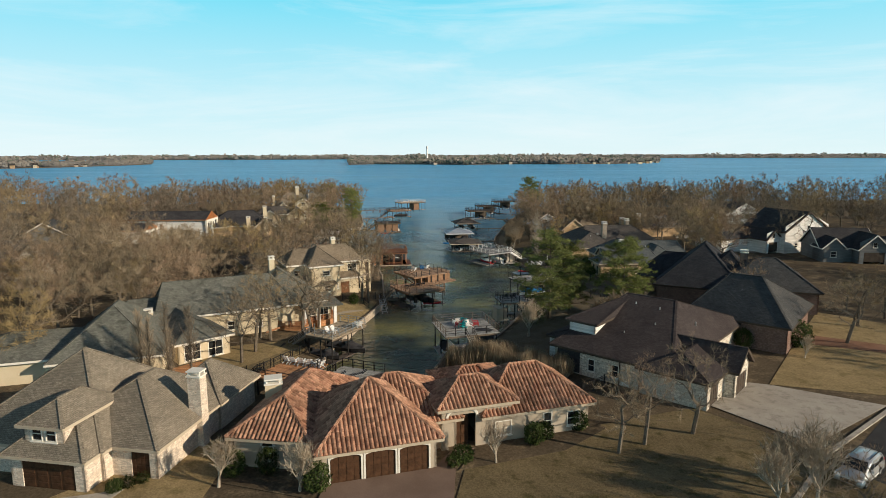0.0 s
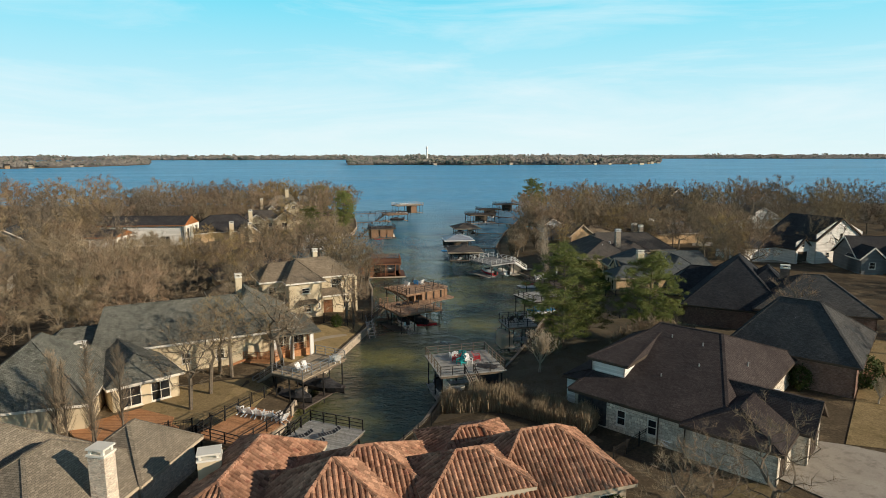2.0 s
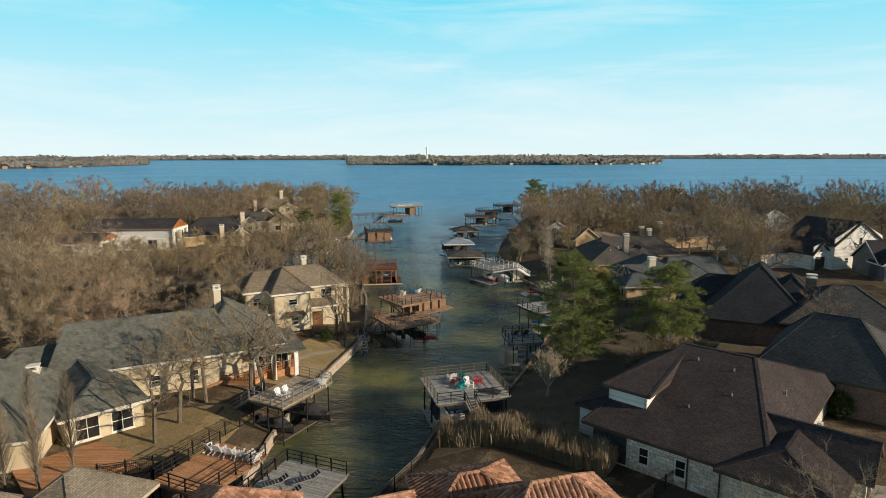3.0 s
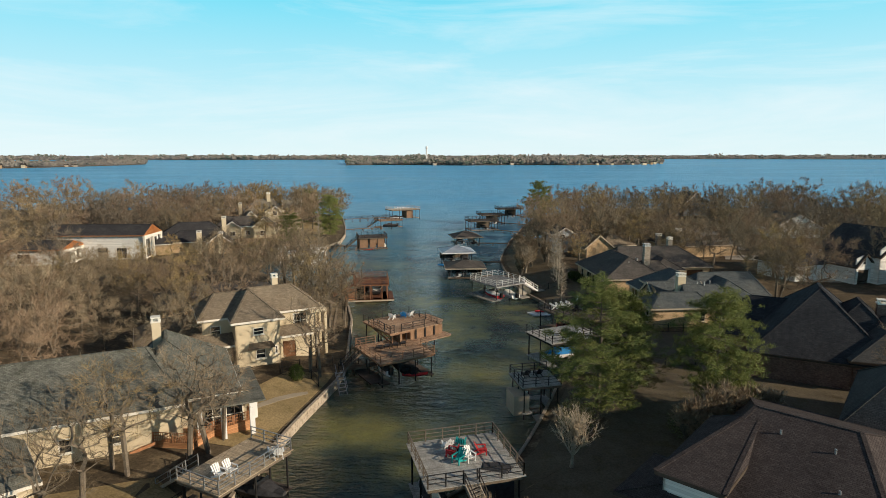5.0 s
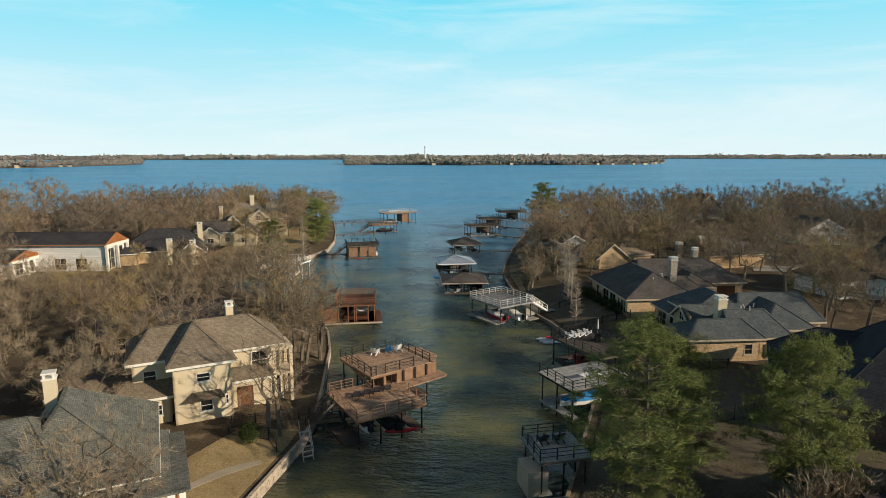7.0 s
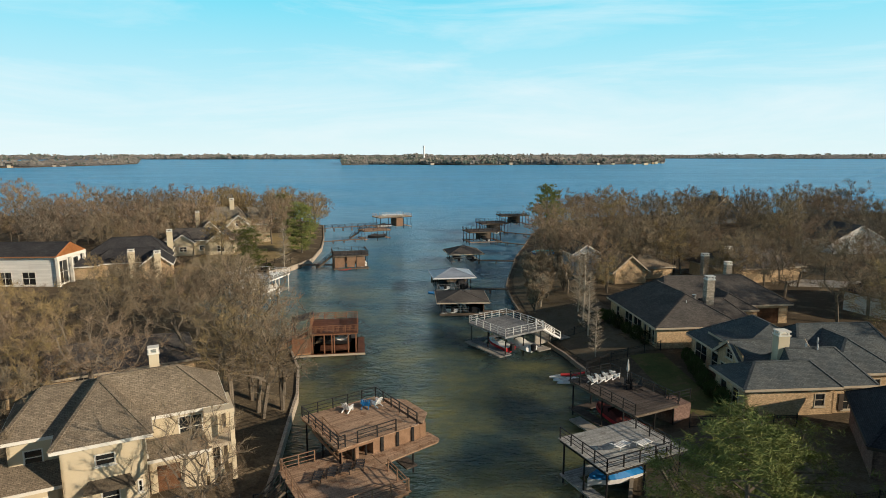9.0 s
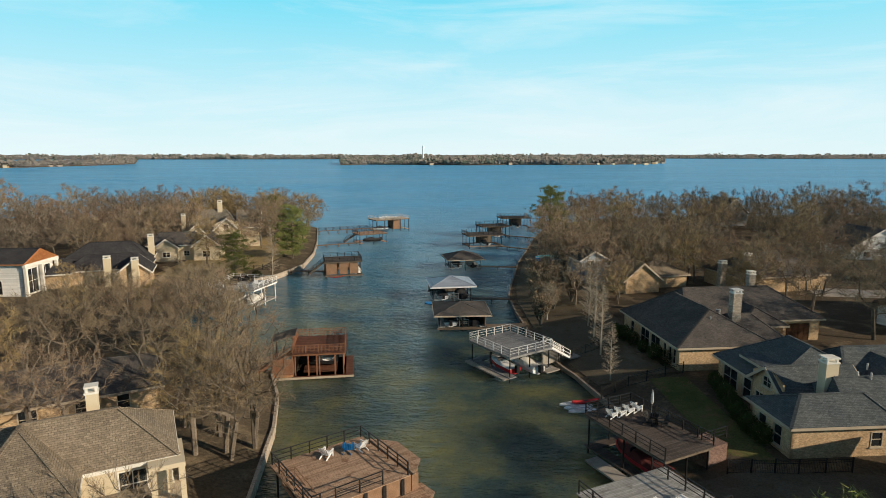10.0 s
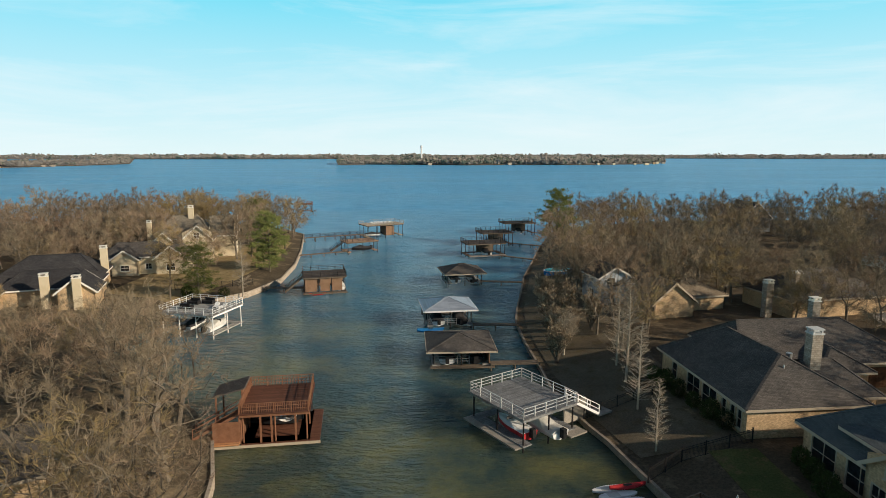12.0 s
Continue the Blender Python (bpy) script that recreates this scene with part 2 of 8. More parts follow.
DECK_GREY = surface("deck_grey", (0.30, 0.30, 0.29), (0.40, 0.40, 0.38), 0.85, 0.5, 8.0, 0.15, 0.4, "planks", (4.8, 0.15), (0.3, 0.3, 0.3), 0.8, stain=(0.25, 0.24, 0.22))
# darker copy of the grey planks, for the broad dock alone
DECK_GREY_DARK = surface("deck_grey_dark", (0.18, 0.185, 0.19), (0.24, 0.245, 0.25), 0.85, 0.5, 8.0, 0.15, 0.4, "planks", (4.8, 0.15), (0.3, 0.3, 0.3), 0.8, stain=(0.15, 0.15, 0.15))
DECK_TAN = surface("deck_tan", (0.40, 0.32, 0.22), (0.50, 0.41, 0.30), 0.85, 0.5, 8.0, 0.15, 0.4, "planks", (4.8, 0.15), (0.3, 0.3, 0.3), 0.8, stain=(0.30, 0.24, 0.17))
DECK_ORANGE = surface("deck_orange", (0.42, 0.21, 0.10), (0.52, 0.28, 0.15), 0.8, 0.5, 8.0, 0.15, 0.4, "planks", (4.8, 0.15), (0.3, 0.3, 0.3), 0.8)
DECK_BROWN = surface("deck_brown", (0.36, 0.24, 0.16), (0.45, 0.31, 0.215), 0.8, 0.5, 8.0, 0.15, 0.4, "planks", (4.8, 0.15), (0.3, 0.3, 0.3), 0.8, stain=(0.24, 0.14, 0.09))
DECK_RED = surface("deck_red", (0.12, 0.055, 0.038), (0.165, 0.077, 0.05), 0.65, 0.5, 8.0, 0.2, 0.4, "planks", (4.8, 0.15), (0.3, 0.3, 0.3), 0.8)
# dark planks, lowered further to put tree shade into the deck colour
DECK_DARK = surface("deck_dark", (0.075, 0.062, 0.055), (0.115, 0.097, 0.086), 0.85, 0.5, 8.0, 0.2, 0.4, "planks", (4.8, 0.15), (0.3, 0.3, 0.3), 0.8)
WOOD_RED = surface("wood_red", (0.20, 0.098, 0.058), (0.28, 0.14, 0.085), 0.7, 1.5, 16.0, 0.25, 0.3)
WOOD_BROWN = surface("wood_brown", (0.22, 0.135, 0.085), (0.30, 0.19, 0.125), 0.8, 1.2, 16.0, 0.25, 0.3)
WOOD_GREY = surface("wood_grey", (0.26, 0.24, 0.21), (0.36, 0.33, 0.29), 0.85, 1.2, 16.0, 0.25, 0.3)
WOOD_OLD = surface("wood_old", (0.13, 0.105, 0.08), (0.20, 0.165, 0.13), 0.9, 1.5, 16.0, 0.3, 0.3)
METAL_DARK = surface("metal_dark", (0.025, 0.025, 0.028), (0.05, 0.048, 0.045), 0.5, 3.0, 30.0, 0.2, 0.05, metal=0.4)
METAL_GREY = surface("metal_grey", (0.35, 0.36, 0.37), (0.48, 0.49, 0.50), 0.45, 2.0, 20.0, 0.15, 0.05, metal=0.7)
METAL_PALE = surface("metal_pale", (0.50, 0.51, 0.51), (0.58, 0.59, 0.58), 0.5, 1.0, 10.0, 0.1, 0.1)
METAL_ROOF = surface("metal_roof", (0.30, 0.35, 0.42), (0.38, 0.43, 0.50), 0.4, 0.5, 10.0, 0.1, 0.05, "planks", (20.0, 0.4), (0.5, 0.5, 0.5), 0.6, metal=0.3)
PAINT_WHITE = surface("paint_white", (0.78, 0.78, 0.77), (0.85, 0.85, 0.84), 0.45, 2.0, 30.0, 0.05, 0.03)
PLASTIC_TEAL = surface("plastic_teal", (0.02, 0.30, 0.30), (0.03, 0.36, 0.36), 0.4, 3.0, 30.0, 0.08, 0.02)
PLASTIC_RED = surface("plastic_red", (0.40, 0.03, 0.04), (0.50, 0.05, 0.05), 0.4, 3.0, 30.0, 0.08, 0.02)
PLASTIC_BLUE = surface("plastic_blue", (0.02, 0.16, 0.42), (0.03, 0.22, 0.52), 0.4, 3.0, 30.0, 0.08, 0.02)
PLASTIC_BLACK = surface("plastic_black", (0.02, 0.02, 0.022), (0.035, 0.035, 0.036), 0.45, 3.0, 30.0, 0.1, 0.02)
CANVAS = surface("canvas", (0.04, 0.04, 0.045), (0.07, 0.07, 0.075), 0.8, 3.0, 25.0, 0.15, 0.1)
CANVAS_PALE = surface("canvas_pale", (0.55, 0.54, 0.50), (0.66, 0.65, 0.61), 0.8, 3.0, 25.0, 0.1, 0.1)
CONCRETE = surface("concrete", (0.34, 0.31, 0.27), (0.42, 0.39, 0.34), 0.9, 0.35, 9.0, 0.12, 0.15, stain=(0.28, 0.255, 0.22), coord="World")
CONCRETE_BROWN = surface("concrete_brown", (0.17, 0.12, 0.095), (0.22, 0.16, 0.13), 0.85, 0.35, 9.0, 0.12, 0.15, coord="World")
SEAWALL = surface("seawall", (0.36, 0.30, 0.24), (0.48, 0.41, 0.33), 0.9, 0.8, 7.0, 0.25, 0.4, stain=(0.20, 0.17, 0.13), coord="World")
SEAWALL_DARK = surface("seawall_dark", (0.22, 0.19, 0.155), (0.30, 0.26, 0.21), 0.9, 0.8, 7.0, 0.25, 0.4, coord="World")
STONE_PATH = surface("stone_path", (0.26, 0.22, 0.165), (0.33, 0.285, 0.22), 0.9, 0.5, 9.0, 0.15, 0.2, coord="World")
STONE_GREY = surface("stone_grey", (0.30, 0.26, 0.21), (0.42, 0.37, 0.31), 0.9, 2.2, 4.0, 0.3, 0.5, "brick", (0.4, 0.2), (0.6, 0.55, 0.5), 0.8)
BRICK_PAVE = surface("brick_paving", (0.20, 0.11, 0.075), (0.26, 0.15, 0.10), 0.9, 0.5, 6.0, 0.2, 0.3, coord="World")
ASPHALT = surface("asphalt", (0.045, 0.045, 0.047), (0.065, 0.064, 0.063), 0.9, 0.3, 25.0, 0.25, 0.3, coord="World")
GRASS_DRY = surface("grass_dry", (0.25, 0.19, 0.10), (0.34, 0.26, 0.14), 0.95, 0.25, 6.0, 0.35, 0.6, stain=(0.20, 0.155, 0.075), coord="World", dist=0.06)
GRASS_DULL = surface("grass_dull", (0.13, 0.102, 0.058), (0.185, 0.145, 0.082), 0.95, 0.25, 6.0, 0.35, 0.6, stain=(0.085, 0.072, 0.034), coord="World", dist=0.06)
# east bank grass with the shade of trees and houses put into its colour
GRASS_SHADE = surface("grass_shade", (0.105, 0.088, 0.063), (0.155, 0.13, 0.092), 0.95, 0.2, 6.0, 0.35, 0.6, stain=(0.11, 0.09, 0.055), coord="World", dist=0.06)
GRASS_GREEN = surface("grass_green", (0.07, 0.085, 0.03), (0.13, 0.13, 0.05), 0.95, 0.25, 6.0, 0.35, 0.6, stain=(0.16, 0.12, 0.06), coord="World", dist=0.06)
LITTER = surface("leaf_litter", (0.075, 0.060, 0.042), (0.125, 0.098, 0.066), 0.95, 0.12, 3.5, 0.4, 0.8, stain=(0.20, 0.155, 0.10), coord="World", dist=0.08)
BARK_PALE = surface("bark_pale", (0.34, 0.29, 0.23), (0.46, 0.40, 0.32), 0.95, 1.5, 12.0, 0.3, 0.4, rnd=0.1)
BARK = surface("bark", (0.125, 0.105, 0.083), (0.205, 0.172, 0.135), 0.95, 1.5, 12.0, 0.3, 0.4, rnd=0.2)
TWIG_FAR = [surface("twig_far_" + n, a, b, 0.9, 0.12, 0.5, 0.3, 0.0, island=0.3, coord="World") for n, a, b in (
    ("grey", (0.145, 0.122, 0.096), (0.24, 0.198, 0.15)), ("gold", (0.235, 0.182, 0.112), (0.34, 0.264, 0.163)), ("russet", (0.20, 0.143, 0.102), (0.28, 0.203, 0.145)))]
TWIG_GOLD = surface("twig_gold", (0.26, 0.195, 0.095), (0.34, 0.255, 0.13), 0.9, 0.4, 3.0, 0.2, 0.0, rnd=0.2)
TWIG = surface("twig", (0.22, 0.178, 0.122), (0.30, 0.238, 0.162), 0.9, 0.4, 3.0, 0.2, 0.0, rnd=0.25)
TWIG_RED = surface("twig_red", (0.245, 0.178, 0.122), (0.315, 0.232, 0.16), 0.9, 0.4, 3.0, 0.2, 0.0, rnd=0.2)
TWIG_TAN = surface("twig_tan", (0.28, 0.22, 0.15), (0.37, 0.295, 0.205), 0.9, 0.4, 3.0, 0.2, 0.0, rnd=0.15)
TWIG_PALE = surface("twig_pale", (0.34, 0.28, 0.20), (0.44, 0.36, 0.27), 0.9, 0.4, 3.0, 0.2, 0.0, rnd=0.15)
NEEDLE = surface("needle", (0.11, 0.14, 0.045), (0.21, 0.225, 0.075), 0.7, 0.5, 3.0, 0.3, 0.0, rnd=0.1, island=0.3)
LEAF_OLIVE = surface("leaf_olive", (0.10, 0.105, 0.05), (0.17, 0.172, 0.085), 0.6, 1.0, 4.0, 0.3, 0.0, rnd=0.15, island=0.35)
LEAF = surface("leaf", (0.03, 0.045, 0.014), (0.055, 0.075, 0.022), 0.6, 1.0, 4.0, 0.3, 0.0, rnd=0.15, island=0.35)
REED = surface("reed", (0.25, 0.20, 0.135), (0.34, 0.275, 0.19), 0.9, 0.6, 5.0, 0.25, 0.0, island=0.3)
# far shore trees: haze over the lake is put into these paler, greyer colours
FAR_WOOD_HAZED = surface("far_wood_hazed", (0.19, 0.178, 0.165), (0.25, 0.232, 0.21), 0.95, 0.02, 0.3, 0.2, 0.0, island=0.12, coord="World")
FAR_GREEN_HAZED = surface("far_green_hazed", (0.095, 0.115, 0.095), (0.135, 0.155, 0.125), 0.95, 0.02, 0.3, 0.2, 0.0, island=0.15, coord="World")


def glass(name, tint, rough=0.05):
    m = bpy.data.materials.new(name)
    m.use_nodes = True
    b = m.node_tree.nodes["Principled BSDF"]
    b.inputs["Base Color"].default_value = (*tint, 1)
    b.inputs["Roughness"].default_value = rough
    b.inputs["Specular IOR Level"].default_value = 0.8
    return m


PANE = glass("window_glass", (0.02, 0.024, 0.028))


def water_material():
    m = bpy.data.materials.new("lake_water")
    m.use_nodes = True
    t = m.node_tree
    b = t.nodes["Principled BSDF"]
    geo = t.nodes.new("ShaderNodeNewGeometry")
    sep = t.nodes.new("ShaderNodeSeparateXYZ")
    t.links.new(geo.outputs["Position"], sep.inputs[0])
    # base colour goes from canal silt to blue with distance up the lake
    lakeward = nd(t, "ShaderNodeMapRange", From_Min=140.0, From_Max=320.0)
    t.links.new(sep.outputs["Y"], lakeward.inputs["Value"])
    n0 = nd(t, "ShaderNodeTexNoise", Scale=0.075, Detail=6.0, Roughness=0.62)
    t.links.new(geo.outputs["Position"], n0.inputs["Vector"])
    # yellow areas paint both silty shallows and sunlit patches on the canal
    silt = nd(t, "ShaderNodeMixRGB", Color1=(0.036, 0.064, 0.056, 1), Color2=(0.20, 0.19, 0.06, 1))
    sunlit_shoal = nd(t, "ShaderNodeMapRange", From_Min=0.43, From_Max=0.70)
    t.links.new(n0.outputs["Fac"], sunlit_shoal.inputs["Value"])
    t.links.new(sunlit_shoal.outputs["Result"], silt.inputs["Fac"])
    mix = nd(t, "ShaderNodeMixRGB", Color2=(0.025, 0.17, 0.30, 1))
    t.links.new(lakeward.outputs["Result"], mix.inputs["Fac"])
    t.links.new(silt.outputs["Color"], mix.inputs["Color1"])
    t.links.new(mix.outputs["Color"], b.inputs["Base Color"])
    b.inputs["Roughness"].default_value = 0.09
    b.inputs["IOR"].default_value = 1.33
    # murky water: light spreads below the surface
    b.subsurface_method = "BURLEY"
    b.inputs["Subsurface Weight"].default_value = 1.0
    b.inputs["Subsurface Radius"].default_value = (1.0, 1.0, 0.8)
    b.inputs["Subsurface Scale"].default_value = 5.0
    mapping = t.nodes.new("ShaderNodeMapping")
    mapping.inputs["Scale"].default_value = (0.42, 1.0, 1.0)
    mapping.inputs["Rotation"].default_value = (0, 0, 0.2)
    t.links.new(geo.outputs["Position"], mapping.inputs["Vector"])
    prev = None
    for scale, dist in ((0.22, 0.5), (1.0, 0.66), (3.0, 0.30)):
        n = nd(t, "ShaderNodeTexNoise", Scale=scale, Detail=3.0, Roughness=0.55)
        t.links.new(mapping.outputs["Vector"], n.inputs["Vector"])
        bp = nd(t, "ShaderNodeBump", Strength=1.0, Distance=dist)
        t.links.new(n.outputs["Fac"], bp.inputs["Height"])
        if prev:
            t.links.new(prev, bp.inputs["Normal"])
        prev = bp.outputs["Normal"]
    t.links.new(prev, b.inputs["Normal"])
    # open water: the sky mirrored in fine waves is painted as diffuse blue
    painted_sky = t.nodes.new("ShaderNodeBsdfDiffuse")
    t.links.new(prev, painted_sky.inputs["Normal"])
    # lighter streaks painted in where ripples would catch the sky
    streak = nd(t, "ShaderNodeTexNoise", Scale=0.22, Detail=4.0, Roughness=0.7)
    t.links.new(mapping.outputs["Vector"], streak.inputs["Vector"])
    painted_glint = nd(t, "ShaderNodeMapRange", From_Min=0.35, From_Max=0.68)
    t.links.new(streak.outputs["Fac"], painted_glint.inputs["Value"])
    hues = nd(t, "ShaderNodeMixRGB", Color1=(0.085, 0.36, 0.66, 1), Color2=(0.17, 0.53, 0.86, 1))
    t.links.new(painted_glint.outputs["Result"], hues.inputs["Fac"])
    t.links.new(hues.outputs["Color"], painted_sky.inputs["Color"])
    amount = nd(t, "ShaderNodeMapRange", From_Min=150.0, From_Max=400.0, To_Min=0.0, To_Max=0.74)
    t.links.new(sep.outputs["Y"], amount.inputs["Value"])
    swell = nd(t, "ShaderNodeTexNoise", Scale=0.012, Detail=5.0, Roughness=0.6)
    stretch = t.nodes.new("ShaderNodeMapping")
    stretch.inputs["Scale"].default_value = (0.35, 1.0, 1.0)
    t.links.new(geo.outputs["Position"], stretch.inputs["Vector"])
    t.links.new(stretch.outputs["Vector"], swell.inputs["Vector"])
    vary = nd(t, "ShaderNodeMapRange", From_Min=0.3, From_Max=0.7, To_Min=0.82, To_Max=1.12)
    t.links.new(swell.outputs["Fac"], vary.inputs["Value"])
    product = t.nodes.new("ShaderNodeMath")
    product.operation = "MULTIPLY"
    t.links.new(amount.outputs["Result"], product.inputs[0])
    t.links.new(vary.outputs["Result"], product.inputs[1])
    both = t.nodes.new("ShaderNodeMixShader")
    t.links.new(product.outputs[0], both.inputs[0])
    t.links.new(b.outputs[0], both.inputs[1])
    t.links.new(painted_sky.outputs[0], both.inputs[2])
    t.links.new(both.outputs[0], t.nodes["Material Output"].inputs["Surface"])
    return m


WATER = water_material()

# ---- water, land, shore ----
SHORE_L = [(58.0, -15.2), (66, -15.6), (73, -15.5), (82, -14.6), (88, -13.7), (92, -13.0), (97.4, -11.9), (101, -11.2), (106, -11.0), (112.6, -11.7),
           (120, -12.6), (127, -13.4), (135, -15.2), (141, -17.5), (148, -22), (158, -33), (168, -42), (182, -43), (188, -42), (197, -36.3), (200.5, -33.4),
           (205, -32.1), (213, -30.3), (230, -31.4), (250, -34.6), (284, -41.4), (296, -50), (304, -75), (309, -130), (312, -620)]
SHORE_R = [(58.0, -6.6), (60.6, -5.9), (63.7, -3.9), (68.6, -1.4), (75.9, 0.6), (82, 7.4), (85.6, 9.1), (90.6, 11.2), (96, 13.3), (104, 16.2),
           (113, 19.5), (122, 21.5), (131, 21.6), (138, 20.2), (142, 19.4), (145, 18.4), (153, 16.4), (161, 16.3), (171, 15.8), (182, 15.8), (190, 17), (203, 19.5),
           (217, 22), (235, 26.6), (260, 32.7), (285, 40), (300, 50), (312, 80), (318, 150), (320, 620)]


def shore(side, y):
    line = SHORE_L if side < 0 else SHORE_R
    return float(np.interp(y, [p[0] for p in line], [p[1] for p in line]))


def bank(side, y):
    """Height of the bank where it meets the water."""
    return float(np.interp(y, (120, 140), (1.0, 0.45))) if side > 0 else 1.0


def bank_slope(side, y, d):
    """Height of the land at distance d from the water: a low bank, level lots behind it."""
    low = bank(side, y)
    reach = float(np.interp(y, (120, 140), (6.0, 9.5))) if side > 0 else 6.0
    return low + (GZ - low) * min(1.0, max(0.0, d - 0.5) / reach)


def ground_z(x, y):
    if y < 58:
        return GZ
    dl, dr = shore(-1, y) - x, x - shore(1, y)
    return bank_slope(-1, y, dl) if dl > dr else bank_slope(1, y, dr)


def build_land():
    ys = [-700, -300, -120, -60, -20, 0, 15, 30, 40, 46, 50, 54, 57.9]
    ys += list(np.arange(58.0, 325.0, 2.0))
    steps = [0, 0.5, 1.6, 3, 5, 6.5, 8, 10, 14, 19, 25, 32, 40, 50, 62, 78, 100, 130, 180, 260, 380, 700]
    g = Geo()
    rows = []
    for y in ys:
        row = []
        if y < 58:
            xl = xr = -10.0
        else:
            yy = min(y, 320)
            xl, xr = shore(-1, yy), shore(1, yy)
        for side, xs in ((-1, xl), (1, xr)):
            line = []
            for k, s in enumerate([-0.01] + steps):
                x = xs + side * s
                if y < 58:
                    z = GZ
                elif k == 0:
                    z = -2.5
                elif y > 318 or (side < 0 and y > 312):
                    z = -2.5
                else:
                    z = bank_slope(side, y, s)
                line.append(len(g.v))
                g.v.append((x, y, z))
            row.append(line)
        rows.append(row)
    for a, b in zip(rows, rows[1:]):
        for side in (0, 1):
            la, lb = a[side], b[side]
            for i in range(len(la) - 1):
                q = (la[i], la[i + 1], lb[i + 1], lb[i])
                g.f.append(q if side else q[::-1])
    # close the head of the canal
    a, b = rows[12], rows[13]
    g.f.append((a[0][0], a[1][0], b[1][0], b[0][0]))
    return solid("ground", g, LITTER, "bare brown ground strewn with dead leaves and dry grass", "ground", smooth=False)


build_land()
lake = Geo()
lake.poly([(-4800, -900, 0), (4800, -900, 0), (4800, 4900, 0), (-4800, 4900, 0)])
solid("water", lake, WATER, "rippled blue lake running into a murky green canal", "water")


def patch(name, pts, material, label, category, lift=0.03):
    """A thin sheet of lawn or paving laid over the land."""
    bm = bmesh.new()
    bm.faces.new([bm.verts.new((x, y, 0)) for x, y in pts])
    xs, ys = [p[0] for p in pts], [p[1] for p in pts]
    for k, lo, hi in ((0, min(xs), max(xs)), (1, min(ys), max(ys))):
        n = int((hi - lo) / 2.2)
        for i in range(1, n + 1):
            co, no = [0, 0, 0], [0, 0, 0]
            co[k], no[k] = lo + (hi - lo) * i / (n + 1), 1
            bmesh.ops.bisect_plane(bm, geom=bm.verts[:] + bm.edges[:] + bm.faces[:], plane_co=co, plane_no=no)
    for v in bm.verts:
        v.co.z = ground_z(v.co.x, v.co.y) + lift
    bmesh.ops.recalc_face_normals(bm, faces=bm.faces[:])
    if bm.faces[:] and sum(f.normal.z for f in bm.faces) < 0:
        bmesh.ops.reverse_faces(bm, faces=bm.faces[:])
    edge = bmesh.ops.extrude_face_region(bm, geom=bm.faces[:])
    for v in edge["geom"]:
        if isinstance(v, bmesh.types.BMVert):
            v.co.z += 0.03
    me = bpy.data.meshes.new(name)
    bm.to_mesh(me)
    bm.free()
    return solid(name, me, material, label, category)


def seawall(pts, label, material, group):
    """A bulkhead along the water's edge, with a cap."""
    base = thing("seawall", pose(pts[0][0], pts[0][1], 0), label, "seawall", group, "structure")
    ox, oy = pts[0]
    for (xa, ya), (xb, yb) in zip(pts, pts[1:]):
        g = Geo()
        side = -1 if xa < -7 else 1
        ha, hb = bank(side, ya) + 0.05, bank(side, yb) + 0.05
        g.beam((xa - ox, ya - oy, ha - 0.95), (xb - ox, yb - oy, hb - 0.95), 0.22, 1.9)
        part("wall_panel", g, material, base)
        c = Geo()
        c.beam((xa - ox, ya - oy, ha + 0.05), (xb - ox, yb - oy, hb + 0.05), 0.3, 0.1)
        part("cap", c, material, base)
    return base


seawall([(shore(-1, y), y) for y in (58, 66, 73, 82, 88, 92, 97.4, 101, 106, 112.6, 120, 127, 135, 141)], "weathered timber and concrete seawall along the lawn", SEAWALL, "seawalls of the canal")
seawall([(shore(-1, y), y) for y in (182, 188, 197, 200.5, 205, 213, 230, 250, 284)], "pale concrete seawall round the wooded point", SEAWALL, "seawalls of the canal")
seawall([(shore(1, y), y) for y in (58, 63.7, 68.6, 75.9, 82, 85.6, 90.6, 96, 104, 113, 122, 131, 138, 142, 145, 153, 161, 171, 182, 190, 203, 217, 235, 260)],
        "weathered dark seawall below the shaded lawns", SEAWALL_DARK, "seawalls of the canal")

patch("lawn", [(-30, 66), (-19.5, 66), (-18.5, 76), (-21.5, 78), (-30, 75)], GRASS_DRY, "dry golden winter lawn sloping to the canal", "lawn")
patch("lawn", [(-20.5, 84)] + [(shore(-1, y) - 0.75, y) for y in (84, 88, 92, 96, 100, 103)] + [(-17, 101.5), (-19.5, 96)], GRASS_DRY, "dry golden winter lawn beside the seawall", "lawn", 0.05)
patch("lawn", [(0.5, 38), (36, 38), (30, 50), (25, 56), (14, 52), (2, 46)], GRASS_DULL, "dull brown front lawn strewn with leaves", "lawn")
patch("lawn", [(36, 62), (48, 58.5), (75, 75), (60, 92), (47, 76)], GRASS_DRY, "dry tan lawn beyond the concrete drive", "lawn")
patch("lawn", [(27, 120), (31, 118), (31, 137.5), (27, 138)], GRASS_GREEN, "shaded green lawn behind an iron fence", "lawn")
# three lawns whose shade is carried by the darker grass colour
patch("lawn", [(shore(1, y) + 1.2, y) for y in (68, 72, 76, 80, 84)] + [(36, 84), (30, 79), (21, 73)], GRASS_SHADE, "winter lawn coloured dark for the shade behind a stone house", "lawn", 0.05)
patch("lawn", [(shore(1, y) + 1.2, y) for y in (84, 92, 100, 108, 116)] + [(31.5, 117.6), (58, 112), (58, 96), (40, 84)], GRASS_SHADE, "winter lawn coloured dark for the shade of pines", "lawn")
